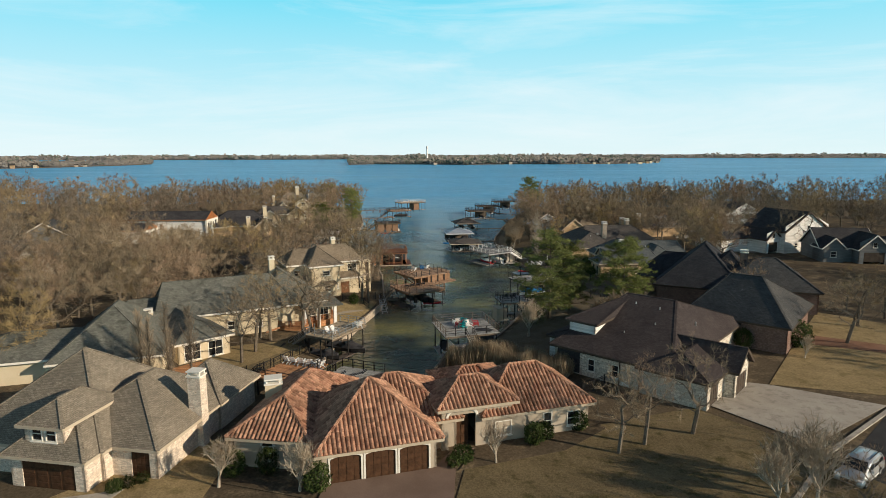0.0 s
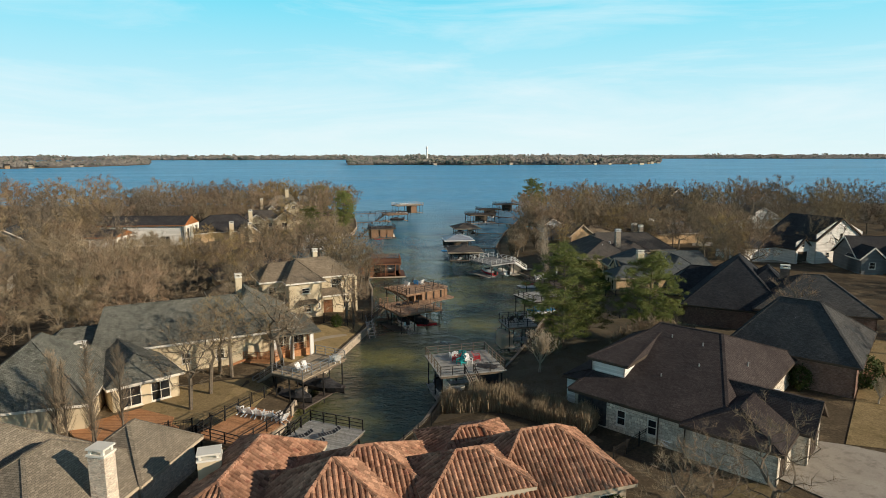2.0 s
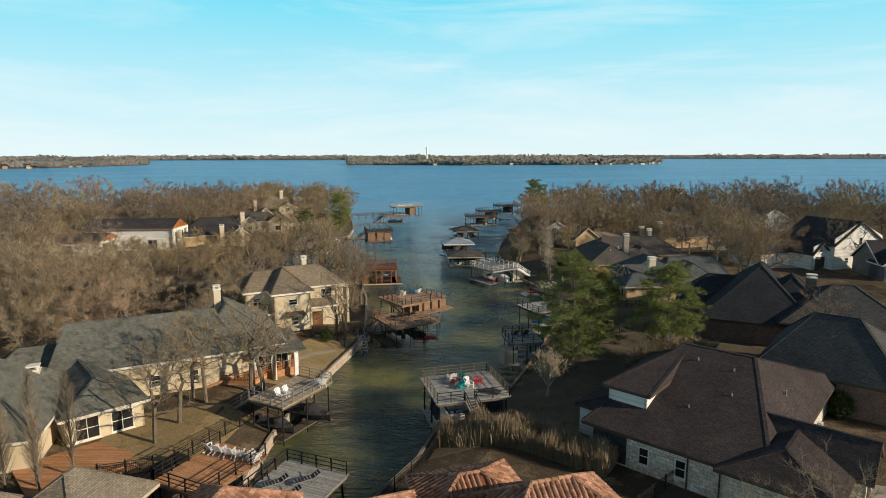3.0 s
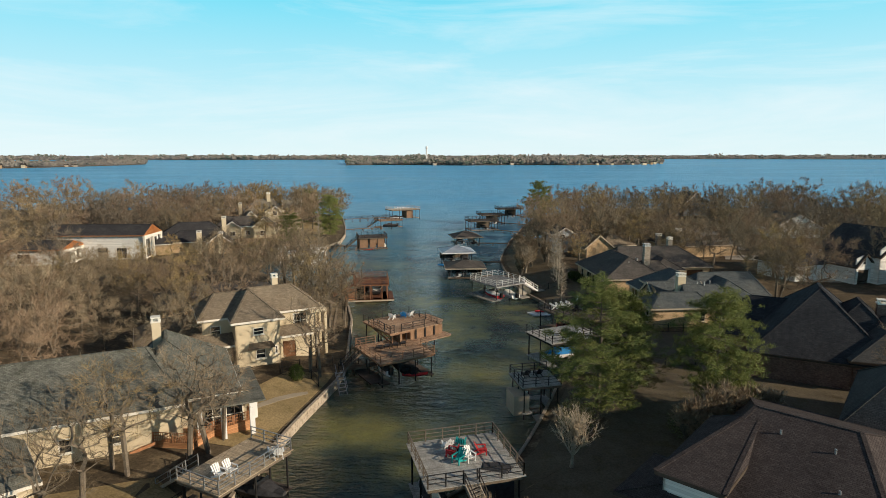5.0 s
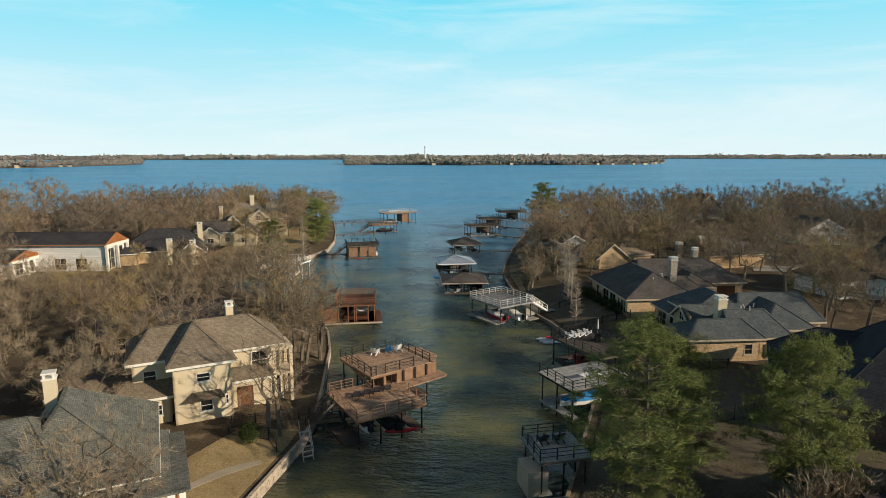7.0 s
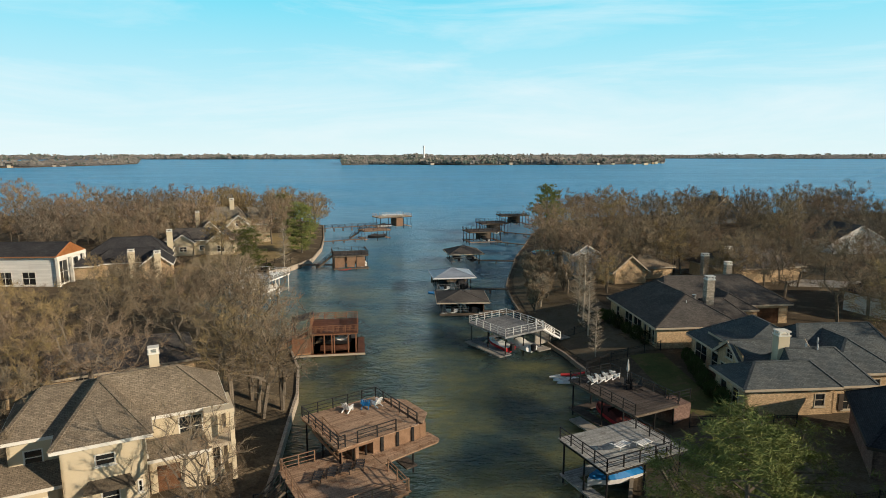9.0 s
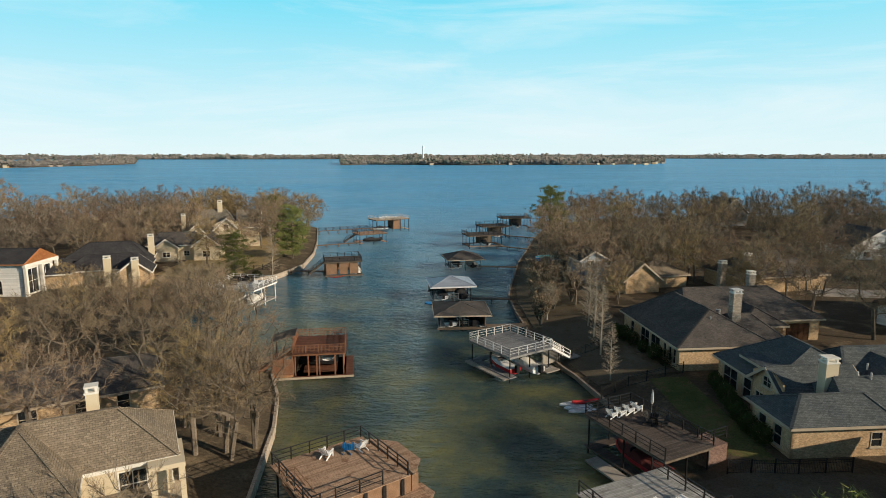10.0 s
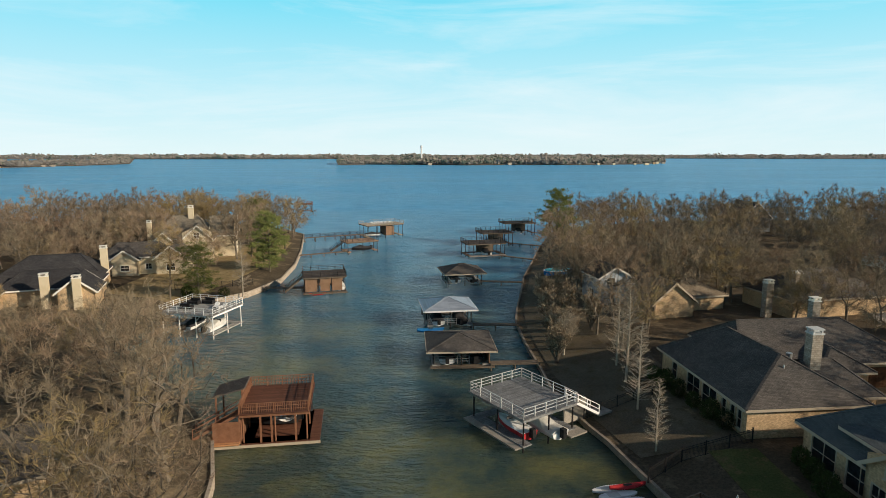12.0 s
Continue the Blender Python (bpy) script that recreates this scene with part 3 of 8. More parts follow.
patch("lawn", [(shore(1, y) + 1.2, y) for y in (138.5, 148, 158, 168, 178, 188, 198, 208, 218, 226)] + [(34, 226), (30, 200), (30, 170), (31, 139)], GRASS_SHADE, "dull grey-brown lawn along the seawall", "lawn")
patch("lawn", [(-58, 196), (-43, 190), (-41, 196), (-38, 205), (-36, 230), (-40, 262), (-58, 250)], GRASS_DRY, "dry tan lawn of the wooded point", "lawn")
patch("lawn", [(-30, 39.8), (-18, 40.0), (-18, 44), (-20, 50), (-25, 46)], GRASS_DRY, "dry tan lawn between two houses", "lawn")
patch("driveway", [(26.4, 57.3), (33.0, 47.6), (34.2, 49.4), (44.8, 56.3), (36, 61.8), (34, 62.5)], CONCRETE, "pale concrete driveway with cracks and stains", "driveway", 0.06)
patch("driveway", [(-9.6, 36), (0.5, 36), (1.0, 44.6), (2.6, 47.8), (0.6, 47.3), (-0.8, 44.6), (-9.2, 42.1)], CONCRETE_BROWN, "brown stained concrete drive before the arched garage", "driveway", 0.06)
patch("driveway", [(-32.0, 36), (-26.0, 36), (-24.4, 41.6), (-26.6, 40.9), (-32, 39.6)], CONCRETE, "pale concrete drive before a brick garage", "driveway", 0.06)


patch("garden_path", [(-18.5, 91.4), (-18.0, 91.0), (-15.9, 93.9), (-14.6, 95.3), (-13.5, 96.4), (-13.7, 96.9), (-15.0, 96.0), (-16.5, 94.5)], STONE_PATH, "narrow pale concrete path across a lawn", "path", 0.09)
patch("driveway", [(74, 150.5), (86.5, 149), (85.5, 155), (76, 157.5)], CONCRETE, "pale concrete drive before the white gabled house", "driveway", 0.06)
patch("driveway", [(70, 176), (84, 174), (87, 180), (73, 183)], CONCRETE, "pale concrete drive under bare trees", "driveway", 0.06)
patch("driveway", [(70, 194.6), (82, 190), (84, 195), (72, 200.6)], CONCRETE, "pale concrete drive among bare trees", "driveway", 0.06)
patch("planting_bed", [(-18, 42.6), (-9.8, 40.2), (-9.4, 42.0), (-16, 47.5)], LITTER, "dark mulch bed along the house wall", "planting bed", 0.05)
patch("planting_bed", [(1.2, 44.2), (3.6, 45.0), (10.5, 47.4), (15.2, 51.6), (13.8, 53.2), (6, 50.6), (2.8, 47.6)], LITTER, "dark mulch bed with clipped bushes", "planting bed", 0.05)
patch("driveway", [(47.5, 76.5), (60, 70.5), (62, 73.5), (50, 80.5)], BRICK_PAVE, "reddish brick drive beyond the lawn", "driveway", 0.06)


def build_road():
    g = Geo()
    # the road runs up to the right past the drive
    g.slab([(16, 30), (28, 30), (75, 67), (68, 73), (42.9, 54.0)], GZ - 0.3, GZ + 0.02)
    solid("road", g, ASPHALT, "dark grey asphalt street", "road")
    k = thing("kerb", pose(16, 30, GZ), "pale concrete kerb beside the street", "kerb", kind="structure")
    line = [(16, 30), (33.0, 47.0), (42.9, 54.3), (68, 73.3)]
    for (xa, ya), (xb, yb) in zip(line, line[1:]):
        c = Geo()
        c.beam((xa - 16, ya - 30, 0.0), (xb - 16, yb - 30, 0.0), 0.4, 0.3)
        part("kerb_stone", c, CONCRETE, k)


build_road()


def far_shore(name, label, pts, deep, hill, count, green, seed, tall=15):
    """Wooded land across the lake: a low bank with a ragged mass of trees."""
    rng = random.Random(seed)
    base = Geo()
    n = len(pts)
    front = [(x, y) for x, y in pts]
    back = [(x * (1 + deep / y), y + deep) for x, y in pts]
    for i in range(n - 1):
        a, b, c, d = front[i], front[i + 1], back[i + 1], back[i]
        base.poly([(*a, -1), (*b, -1), (*b, 1.2), (*a, 1.2)])
        base.poly([(*a, 1.2), (*b, 1.2), (*c, hill), (*d, hill)])
    solid(name, base, LITTER, "low brown bank across the lake", "land")
    canopy = Geo()
    steps, deepn = 40 * (n - 1), 4
    rows = []
    for k in range(deepn + 1):
        row = []
        for j in range(steps + 1):
            f = j / steps * (n - 1)
            i = min(n - 2, int(f))
            u = f - i
            x0, y0 = front[i][0] + (front[i + 1][0] - front[i][0]) * u, front[i][1] + (front[i + 1][1] - front[i][1]) * u
            v = k / deepn
            x, y = x0 * (1 + deep * v / y0), y0 + deep * v + 3
            z = 1.2 + (hill - 1.2) * v + (tall * (0.42 + 0.3 * noise.noise((x * 0.05, y * 0.05, seed)) + 0.2 * noise.noise((x * 0.012, y * 0.012, seed))) if k else 0.5)
            row.append((x, y if k else y, z))
        rows.append(row)
    for k in range(deepn):
        for j in range(steps):
            canopy.poly([rows[k][j], rows[k][j + 1], rows[k + 1][j + 1], rows[k + 1][j]])
    solid("far_canopy", canopy, FAR_WOOD_HAZED, "even brown canopy of the far woods", "woods", "stuff")
    trees = {True: Geo(), False: Geo()}
    for _ in range(count):
        f = rng.random() * (n - 1)
        i = int(f)
        u = f - i
        v = rng.random() ** 1.6
        x0, y0 = front[i][0] + (front[i + 1][0] - front[i][0]) * u, front[i][1] + (front[i + 1][1] - front[i][1]) * u
        x, y = x0 * (1 + deep * v / y0), y0 + deep * v
        z = 1.2 + (hill - 1.2) * v
        h = rng.uniform(0.6, 1.15) * tall * (0.75 + 0.5 * noise.noise((x * 0.004, y * 0.004, seed)))
        g = trees[rng.random() < green * (0.6 + noise.noise((x * 0.006, y * 0.006, 7)))]
        for _k in range(9):
            w = h * rng.uniform(0.16, 0.30)
            cx, cy, cz = x + rng.gauss(0, h * 0.22), y + rng.gauss(0, h * 0.22), z + h * rng.uniform(0.25, 0.9)
            a = rng.gauss(0.35, 0.45)
            dx, dy = math.cos(a) * w, math.sin(a) * w
            g.poly([(cx - dx, cy - dy, cz - w * rng.uniform(0.3, 1)), (cx + dx, cy + dy, cz - w * rng.uniform(0.2, 1)),
                    (cx + dx * rng.uniform(0.2, 1), cy + dy, cz + w * rng.uniform(0.3, 0.8)), (cx - dx * rng.uniform(0.2, 1), cy - dy, cz + w * rng.uniform(0.3, 0.9))])
        g.tube((x, y, z), (x, y, z + h * 0.6), h * 0.03, h * 0.015, 3, False)
    for flag, mat, what in ((False, FAR_WOOD_HAZED, "bare brown woods along the far shore"), (True, FAR_GREEN_HAZED, "dark green pines among the far woods")):
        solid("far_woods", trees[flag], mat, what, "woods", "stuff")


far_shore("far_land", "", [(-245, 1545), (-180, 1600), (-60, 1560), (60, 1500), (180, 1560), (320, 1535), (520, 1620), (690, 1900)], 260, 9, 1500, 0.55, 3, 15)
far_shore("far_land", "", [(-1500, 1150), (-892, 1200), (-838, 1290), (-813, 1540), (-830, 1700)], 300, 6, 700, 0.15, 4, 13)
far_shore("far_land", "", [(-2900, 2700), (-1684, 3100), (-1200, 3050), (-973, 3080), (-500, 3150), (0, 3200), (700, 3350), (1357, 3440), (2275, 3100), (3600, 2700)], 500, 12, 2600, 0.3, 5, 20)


def far_house(x, y, z, w, h, material, group):
    t = thing("far_house", pose(x, y, z, 0, 0, 20), "pale house among trees across the lake", "house", group)
    g = Geo()
    g.box(-w / 2, -w / 3, -2, w / 2, w / 3, h)
    part("wall", g, material, t)
    r = Geo()
    r.poly([(-w / 2 - 1, -w / 3 - 1, h), (w / 2 + 1, -w / 3 - 1, h), (w / 2 + 1, 0, h * 1.7), (-w / 2 - 1, 0, h * 1.7)])
    r.poly([(w / 2 + 1, w / 3 + 1, h), (-w / 2 - 1, w / 3 + 1, h), (-w / 2 - 1, 0, h * 1.7), (w / 2 + 1, 0, h * 1.7)])
    part("roof", r, SHINGLE_DUSK, t)


rf = random.Random(11)
for x0, x1, y0, n in ((-215, -120, 1600, 3), (150, 660, 1545, 12), (-120, 130, 1530, 2), (-885, -815, 1270, 5)):
    for i in range(n):
        x = x0 + (x1 - x0) * (i + rf.random()) / n
        y = y0 + (rf.random() * 30 if x < 500 else (x - 500) * 1.7 - 10) - 4
        if x < -800:
            y = float(np.interp(x, (-892, -838, -813), (1200, 1290, 1540))) - 6
        far_house(x, y, 1.0, rf.uniform(6, 12), rf.uniform(3.0, 5.5), rf.choice((STUCCO_CREAM, STUCCO_TAUPE, BRICK_TAN, STONE_PALE)), "houses on the far shore")

mast = thing("water_tower", pose(-45, 1690, 5), "slender white tower above the far woods", "tower")
g = Geo()
g.tube((0, 0, 0), (0, 0, 38), 2.6, 2.2, 12)
part("shaft", g, PAINT_WHITE, mast)
g = Geo()
g.tube((0, 0, 38), (0, 0, 44), 3.0, 2.6, 12)
part("tank", g, PAINT_WHITE, mast)

# ---- houses ----
def wall_geo(length, height, openings, thick=0.2, gable=0.0):
    """A wall standing on y=0 from x=0 to length, its outside towards -y, with real openings (s, z, w, h). One closed shell."""
    g = Geo()
    xs = sorted({0.0, length, *[o[0] for o in openings], *[o[0] + o[2] for o in openings]})
    zs = sorted({0.0, height, *[o[1] for o in openings], *[o[1] + o[3] for o in openings]})
    nx, nz = len(xs), len(zs)
    index = {}

    def vert(i, k, side):
        if (i, k, side) not in index:
            index[i, k, side] = len(g.v)
            g.v.append((xs[i], thick * side, zs[k]))
        return index[i, k, side]

    def filled(i, k):
        if not (0 <= i < nx - 1 and 0 <= k < nz - 1):
            return False
        cx, cz = (xs[i] + xs[i + 1]) / 2, (zs[k] + zs[k + 1]) / 2
        return not any(o[0] < cx < o[0] + o[2] and o[1] < cz < o[1] + o[3] for o in openings)

    for i in range(nx - 1):
        for k in range(nz - 1):
            if not filled(i, k):
                continue
            q = [(i, k), (i + 1, k), (i + 1, k + 1), (i, k + 1)]
            g.f.append(tuple(vert(*c, 0) for c in q))
            g.f.append(tuple(vert(*c, 1) for c in q[::-1]))
            for (a, b), (di, dk) in zip(zip(q, q[1:] + q[:1]), ((0, -1), (1, 0), (0, 1), (-1, 0))):
                if not filled(i + di, k + dk):
                    g.f.append((vert(*b, 0), vert(*a, 0), vert(*a, 1), vert(*b, 1)))
    if gable:
        top = [(i, nz - 1) for i in range(nx)]
        for side in (0, 1):
            apex = len(g.v)
            g.v.append((length / 2, thick * side, height + gable))
            f = [vert(*c, side) for c in top] + [apex]
            g.f.append(tuple(f if side == 0 else f[::-1]))
    return g


def window(parent, at, w, h, trim, arch=False):
    """A framed window with sill, bars and dark panes."""
    g = Geo()
    b = 0.09
    g.box(0, -0.04, 0, b, 0.1, h).box(w - b, -0.04, 0, w, 0.1, h).box(b, -0.04, 0, w - b, 0.1, b).box(b, -0.04, h - b, w - b, 0.1, h)
    fr = part("window_frame", g, trim, parent, at=at)
    n = 2 if w > 1.3 else 1
    for i in range(n):
        x0, x1 = b + (w - 2 * b) * i / n, b + (w - 2 * b) * (i + 1) / n
        p = Geo()
        p.box(x0 + 0.03, 0.04, b, x1 - 0.03, 0.06, h - b)
        part("pane", p, PANE, fr)
        m = Geo()
        m.box(x0 + 0.03, 0.0, h * 0.5 - 0.03, x1 - 0.03, 0.038, h * 0.5 + 0.03)
        if n > 1:
            m.box(x0 - 0.03, 0.0, b, x0 + 0.03, 0.07, h - b)
        part("glazing_bar", m, trim, fr)
    s = Geo()
    s.box(-0.08, -0.12, -0.08, w + 0.08, 0.0, 0.0)
    part("sill", s, trim, fr)
    if arch:
        a = Geo()
        ring = []
        for k in range(9):
            t = math.pi * k / 8
            ring.append((w / 2 + (w / 2 + 0.16) * math.cos(t), h + (w / 2 + 0.16) * math.sin(t) * 0.8))
        a.v += [(x, -0.06, z) for x, z in ring] + [(w / 2 + (x - w / 2) * 0.74, -0.06, h + (z - h) * 0.7) for x, z in ring]
        a.f += [(i, i + 1, 9 + i + 1, 9 + i)[::-1] for i in range(8)]
        part("arch_trim", a, trim, fr)
        q = Geo()
        q.poly([(w / 2 + (x - w / 2) * 0.74, -0.03, h + (z - h) * 0.7) for x, z in ring][::-1])
        part("pane", q, PANE, fr)
    return fr


def door(parent, at, w, h, material, panels=(2, 3)):
    """A door leaf with raised panels, set back in its opening."""
    g = Geo()
    g.box(0, 0.08, 0, w, 0.13, h)
    leaf = part("door", g, material, parent, at=at)
    nx, nz = panels
    for i in range(nx):
        for j in range(nz):
            p = Geo()
            p.box(w * (i + 0.12) / nx, 0.05, h * (j + 0.12) / nz, w * (i + 0.88) / nx, 0.078, h * (j + 0.88) / nz)
            part("door_panel", p, material, leaf)
    return leaf


def arch_trim(parent, at, w, h, mat, rise, band):
    """A curved band standing proud over an opening."""
    a = Geo()
    n = 10
    for y in (-0.08, 0.0):
        for k in range(n + 1):
            t = math.pi * k / n
            c, s = math.cos(t), math.sin(t)
            a.v += [(w / 2 + w / 2 * c, y, h + rise * s), (w / 2 + (w / 2 + band) * c, y, h + (rise + band) * s)]
    m = 2 * (n + 1)
    for k in range(n):
        i = 2 * k
        a.f += [(i, i + 2, i + 3, i + 1), (m + i, m + i + 1, m + i + 3, m + i + 2), (i + 1, i + 3, m + i + 3, m + i + 1), (i, m + i, m + i + 2, i + 2)]
    part("arch", a, mat, parent, at=at)


def roof_planes(w, d, z, pitch, kind, over):
    """Planes of a hip or gable roof over a w x d plan, with eaves out by over. Returns planes and ridge lines."""
    x0, x1, y0, y1 = -over, w + over, -over, d + over
    if isinstance(kind, tuple):
        # a hip roof with its ridge set: axis, start, end, offset; pitch is then the ridge's height over the eave
        axis, r0, r1, off = kind
        zr = z + pitch
        c = [(x0, y0, z), (x1, y0, z), (x1, y1, z), (x0, y1, z)]
        if axis == "x":
            a, b = (r0, off, zr), (r1, off, zr)
            planes = [[c[0], c[1], b, a], [c[2], c[3], a, b], [c[1], c[2], b], [c[3], c[0], a]]
            lines = [(a, b), (c[0], a), (c[1], b), (c[2], b), (c[3], a)]
        else:
            a, b = (off, r0, zr), (off, r1, zr)
            planes = [[c[1], c[2], b, a], [c[3], c[0], a, b], [c[0], c[1], a], [c[2], c[3], b]]
            lines = [(a, b), (c[0], a), (c[1], a), (c[2], b), (c[3], b)]
        return planes, lines, planes[2:], c, zr
    W, D = x1 - x0, y1 - y0
    along = W >= D
    if kind == "gable_x":
        along = True
    if kind == "gable_y":
        along = False
    half = (D if along else W) / 2
    zr = z + half * pitch
    inset = half if kind == "hip" else 0.0
    if along:
        inset = min(inset, W / 2 - 0.05)
        a, b = (x0 + inset, (y0 + y1) / 2, zr), (x1 - inset, (y0 + y1) / 2, zr)
    else:
        inset = min(inset, D / 2 - 0.05)
        a, b = ((x0 + x1) / 2, y0 + inset, zr), ((x0 + x1) / 2, y1 - inset, zr)
    c = [(x0, y0, z), (x1, y0, z), (x1, y1, z), (x0, y1, z)]
    if along:
        planes = [[c[0], c[1], b, a], [c[2], c[3], a, b]]
        ends = [[c[1], c[2], b], [c[3], c[0], a]]
    else:
        planes = [[c[1], c[2], b, a], [c[3], c[0], a, b]]
        ends = [[c[0], c[1], a], [c[2], c[3], b]]
    lines = [(a, b)]
    if kind == "hip":
        planes += ends
        lines += [(c[0], a), (c[1], b if along else a), (c[2], b), (c[3], a if along else b)]
    return planes, lines, ends, c, zr


def chimney(parent, x, y, z0, z1, w, d, material, yaw=0, capmat=None):
    at = pose(x, y, 0, 0, 0, yaw)
    g = Geo()
    g.box(-w / 2, -d / 2, z0, w / 2, d / 2, z1 - 0.55)
    body = part("chimney", g, material, parent, uv=True, at=at)
    c = Geo()
    c.box(-w / 2 - 0.07, -d / 2 - 0.07, z1 - 0.55, w / 2 + 0.07, d / 2 + 0.07, z1 - 0.42)
    part("chimney_crown", c, capmat or TRIM_WHITE, body)
    for sx in (-1, 1):
        for sy in (-1, 1):
            f = Geo().box(sx * w * 0.38 - 0.08, sy * d * 0.38 - 0.08, z1 - 0.42, sx * w * 0.38 + 0.08, sy * d * 0.38 + 0.08, z1 - 0.12)
            part("cap_post", f, capmat or TRIM_WHITE, body)
    k = Geo()
    k.box(-w / 2 - 0.05, -d / 2 - 0.05, z1 - 0.12, w / 2 + 0.05, d / 2 + 0.05, z1)
    part("chimney_cap", k, capmat or TRIM_WHITE, body)
    return body


def tile_plane(g, pl, pitch_w=0.36, course=0.44):
    """Rows of barrel tiles laid over one roof plane."""
    p = [Vector(q) for q in pl]
    u = (p[1] - p[0]).normalized()
    n = (p[1] - p[0]).cross(p[2] - p[0]).normalized()
    v = n.cross(u)
    flat = [((q - p[0]).dot(u), (q - p[0]).dot(v)) for q in p]
    umin, umax = min(f[0] for f in flat), max(f[0] for f in flat)
    k = umin + pitch_w / 2
    prof = [(-0.5, 0.0), (-0.30, 0.10), (0.0, 0.145), (0.30, 0.10), (0.5, 0.0)]
    while k < umax:
        cuts = []
        for (ua, va), (ub, vb) in zip(flat, flat[1:] + flat[:1]):
            if (ua - k) * (ub - k) < 0:
                cuts.append(va + (vb - va) * (k - ua) / (ub - ua))
        if len(cuts) >= 2:
            lo, hi = min(cuts), max(cuts)
            s = lo - 0.05
            while s < hi - 0.1:
                e = min(s + course, hi)
                m = len(g.v)
                for t, lift, wide in ((s, 0.035, 1.0), (e + 0.05, 0.005, 0.86)):
                    for a, b in prof:
                        g.v.append(tuple(p[0] + u * (k + a * pitch_w * wide) + v * t + n * (b + lift)))
                g.f += [(m + i, m + i + 1, m + 6 + i, m + 5 + i) for i in range(4)]
                g.f.append((m + 4, m + 3, m + 2, m + 1, m))
                s += course
        k += pitch_w


def house(name, O, yaw, blocks, wall, roof, label, group, trim=TRIM_WHITE, gz=GZ, openings=(), chimneys=(), tiles=False, cap=None, fascia=None):
    """A house of joined blocks. A block: x, y, w, d, eave height over the ground, pitch, kind (hip, gable_x, gable_y), and optional turn and over."""
    home = thing(name, pose(O[0], O[1], gz, 0, 0, yaw), label, "house", group)
    for bi, blk in enumerate(blocks):
        x, y, w, d, eave, pitch, kind = blk[:7]
        turn = blk[7] if len(blk) > 7 else 0
        over = blk[8] if len(blk) > 8 else 0.5
        bw = blk[9] if len(blk) > 9 and blk[9] else wall
        base = pose(x, y, 0, 0, 0, turn)
        sides = {"f": (base, w), "r": (base @ pose(w, 0, 0, 0, 0, 90), d), "b": (base @ pose(w, d, 0, 0, 0, 180), w), "l": (base @ pose(0, d, 0, 0, 0, 270), d)}
        gab = {"gable_x": "lr", "gable_y": "fb"}.get(kind, "")
        for s, (m, length) in sides.items():
            ops = [o for o in openings if o[0] == bi and o[1] == s]
            top = eave - 0.02
            gh = (length / 2 + over) * pitch - over * pitch * 0.0 - 0.12 if s in gab else 0.0
            geo = wall_geo(length if s in "fb" else length, top, [(o[2], o[3], o[4], o[5]) for o in ops], gable=gh)
            geo.v = [(px, py, pz if pz > 0 else -0.6) for px, py, pz in geo.v]
            part("wall", geo, bw, home, uv=True, at=m)
            for o in ops:
                what, om = o[6], m @ pose(o[2], 0, o[3])
                if what in ("window", "arch"):
                    window(home, om, o[4], o[5], trim, what == "arch")
                elif what == "garage":
                    door(home, om, o[4], o[5], o[7] if len(o) > 7 else DOOR_WOOD, (4, 4))
                    if tiles:
                        arch_trim(home, om, o[4], o[5] - 0.2, trim, 0.22, 0.14)
                        part("door_jamb", Geo().box(-0.14, -0.06, 0, 0, 0.0, o[5]), trim, home, at=om)
                        part("door_jamb", Geo().box(o[4], -0.06, 0, o[4] + 0.14, 0.0, o[5]), trim, home, at=om)
                elif what == "entry":
                    door(home, om @ pose(0.45, 0.6, 0), o[4] - 0.9, o[5] - 0.1, DOOR_DARK, (2, 3))
                    arch_trim(home, om, o[4], o[5] - 0.15, trim, 0.7, 0.22)
                elif what == "door":
                    door(home, om, o[4], o[5], DOOR_WOOD, (2, 3))
        planes, lines, ends, c, zr = roof_planes(w, d, eave, pitch, kind, over)
        top = Geo()
        for pl in planes:
            top.poly(pl)
        low = [(px, py, pz - 0.22) for px, py, pz in c]
        hipped = kind == "hip" or isinstance(kind, tuple)
        if hipped:
            for i in range(4):
                top.poly([low[i], low[(i + 1) % 4], c[(i + 1) % 4], c[i]])
            top.poly(low[::-1])
        else:
            for pl in planes:
                top.poly([(px, py, pz - 0.2) for px, py, pz in pl][::-1])
                for i in range(len(pl)):
                    p, q = pl[i], pl[(i + 1) % len(pl)]
                    top.poly([p, (p[0], p[1], p[2] - 0.2), (q[0], q[1], q[2] - 0.2), q])
        rf = part("roof", top, CLAY_BED if tiles else roof, home, uv=True, at=base)
        if tiles:
            tg = Geo()
            for pl in planes:
                tile_plane(tg, pl)
            tagged(part("roof_tiles", tg, roof, rf), "curved terracotta roof tiles in rows", kind="stuff")
        rc = Geo()
        for p, q in lines:
            if (Vector(p) - Vector(q)).length > 0.3:
                if tiles:
                    p, q = Vector(p), Vector(q)
                    count = max(1, int((q - p).length / 0.4))
                    for i in range(count):
                        a, b = p.lerp(q, i / count), p.lerp(q, (i + 1.1) / count)
                        rc.tube(a + Vector((0, 0, 0.06)), b + Vector((0, 0, 0.04)), 0.17, 0.14, 6)
                else:
                    rc.beam((p[0], p[1], p[2] + 0.0), (q[0], q[1], q[2] + 0.0), 0.28, 0.07)
        if tiles:
            tagged(part("ridge_tiles", rc, cap or roof, rf), "row of rounded terracotta ridge tiles", kind="stuff")
        else:
            part("ridge_cap", rc, cap or roof, rf, uv=True)
        boards = []
        if hipped:
            for i in range(4):
                p, q = c[i], c[(i + 1) % 4]
                boards.append(((p[0], p[1], p[2] - 0.14), (q[0], q[1], q[2] - 0.14), 0.08, 0.24))
        else:
            for pl in planes:
                p, q = pl[0], pl[1]
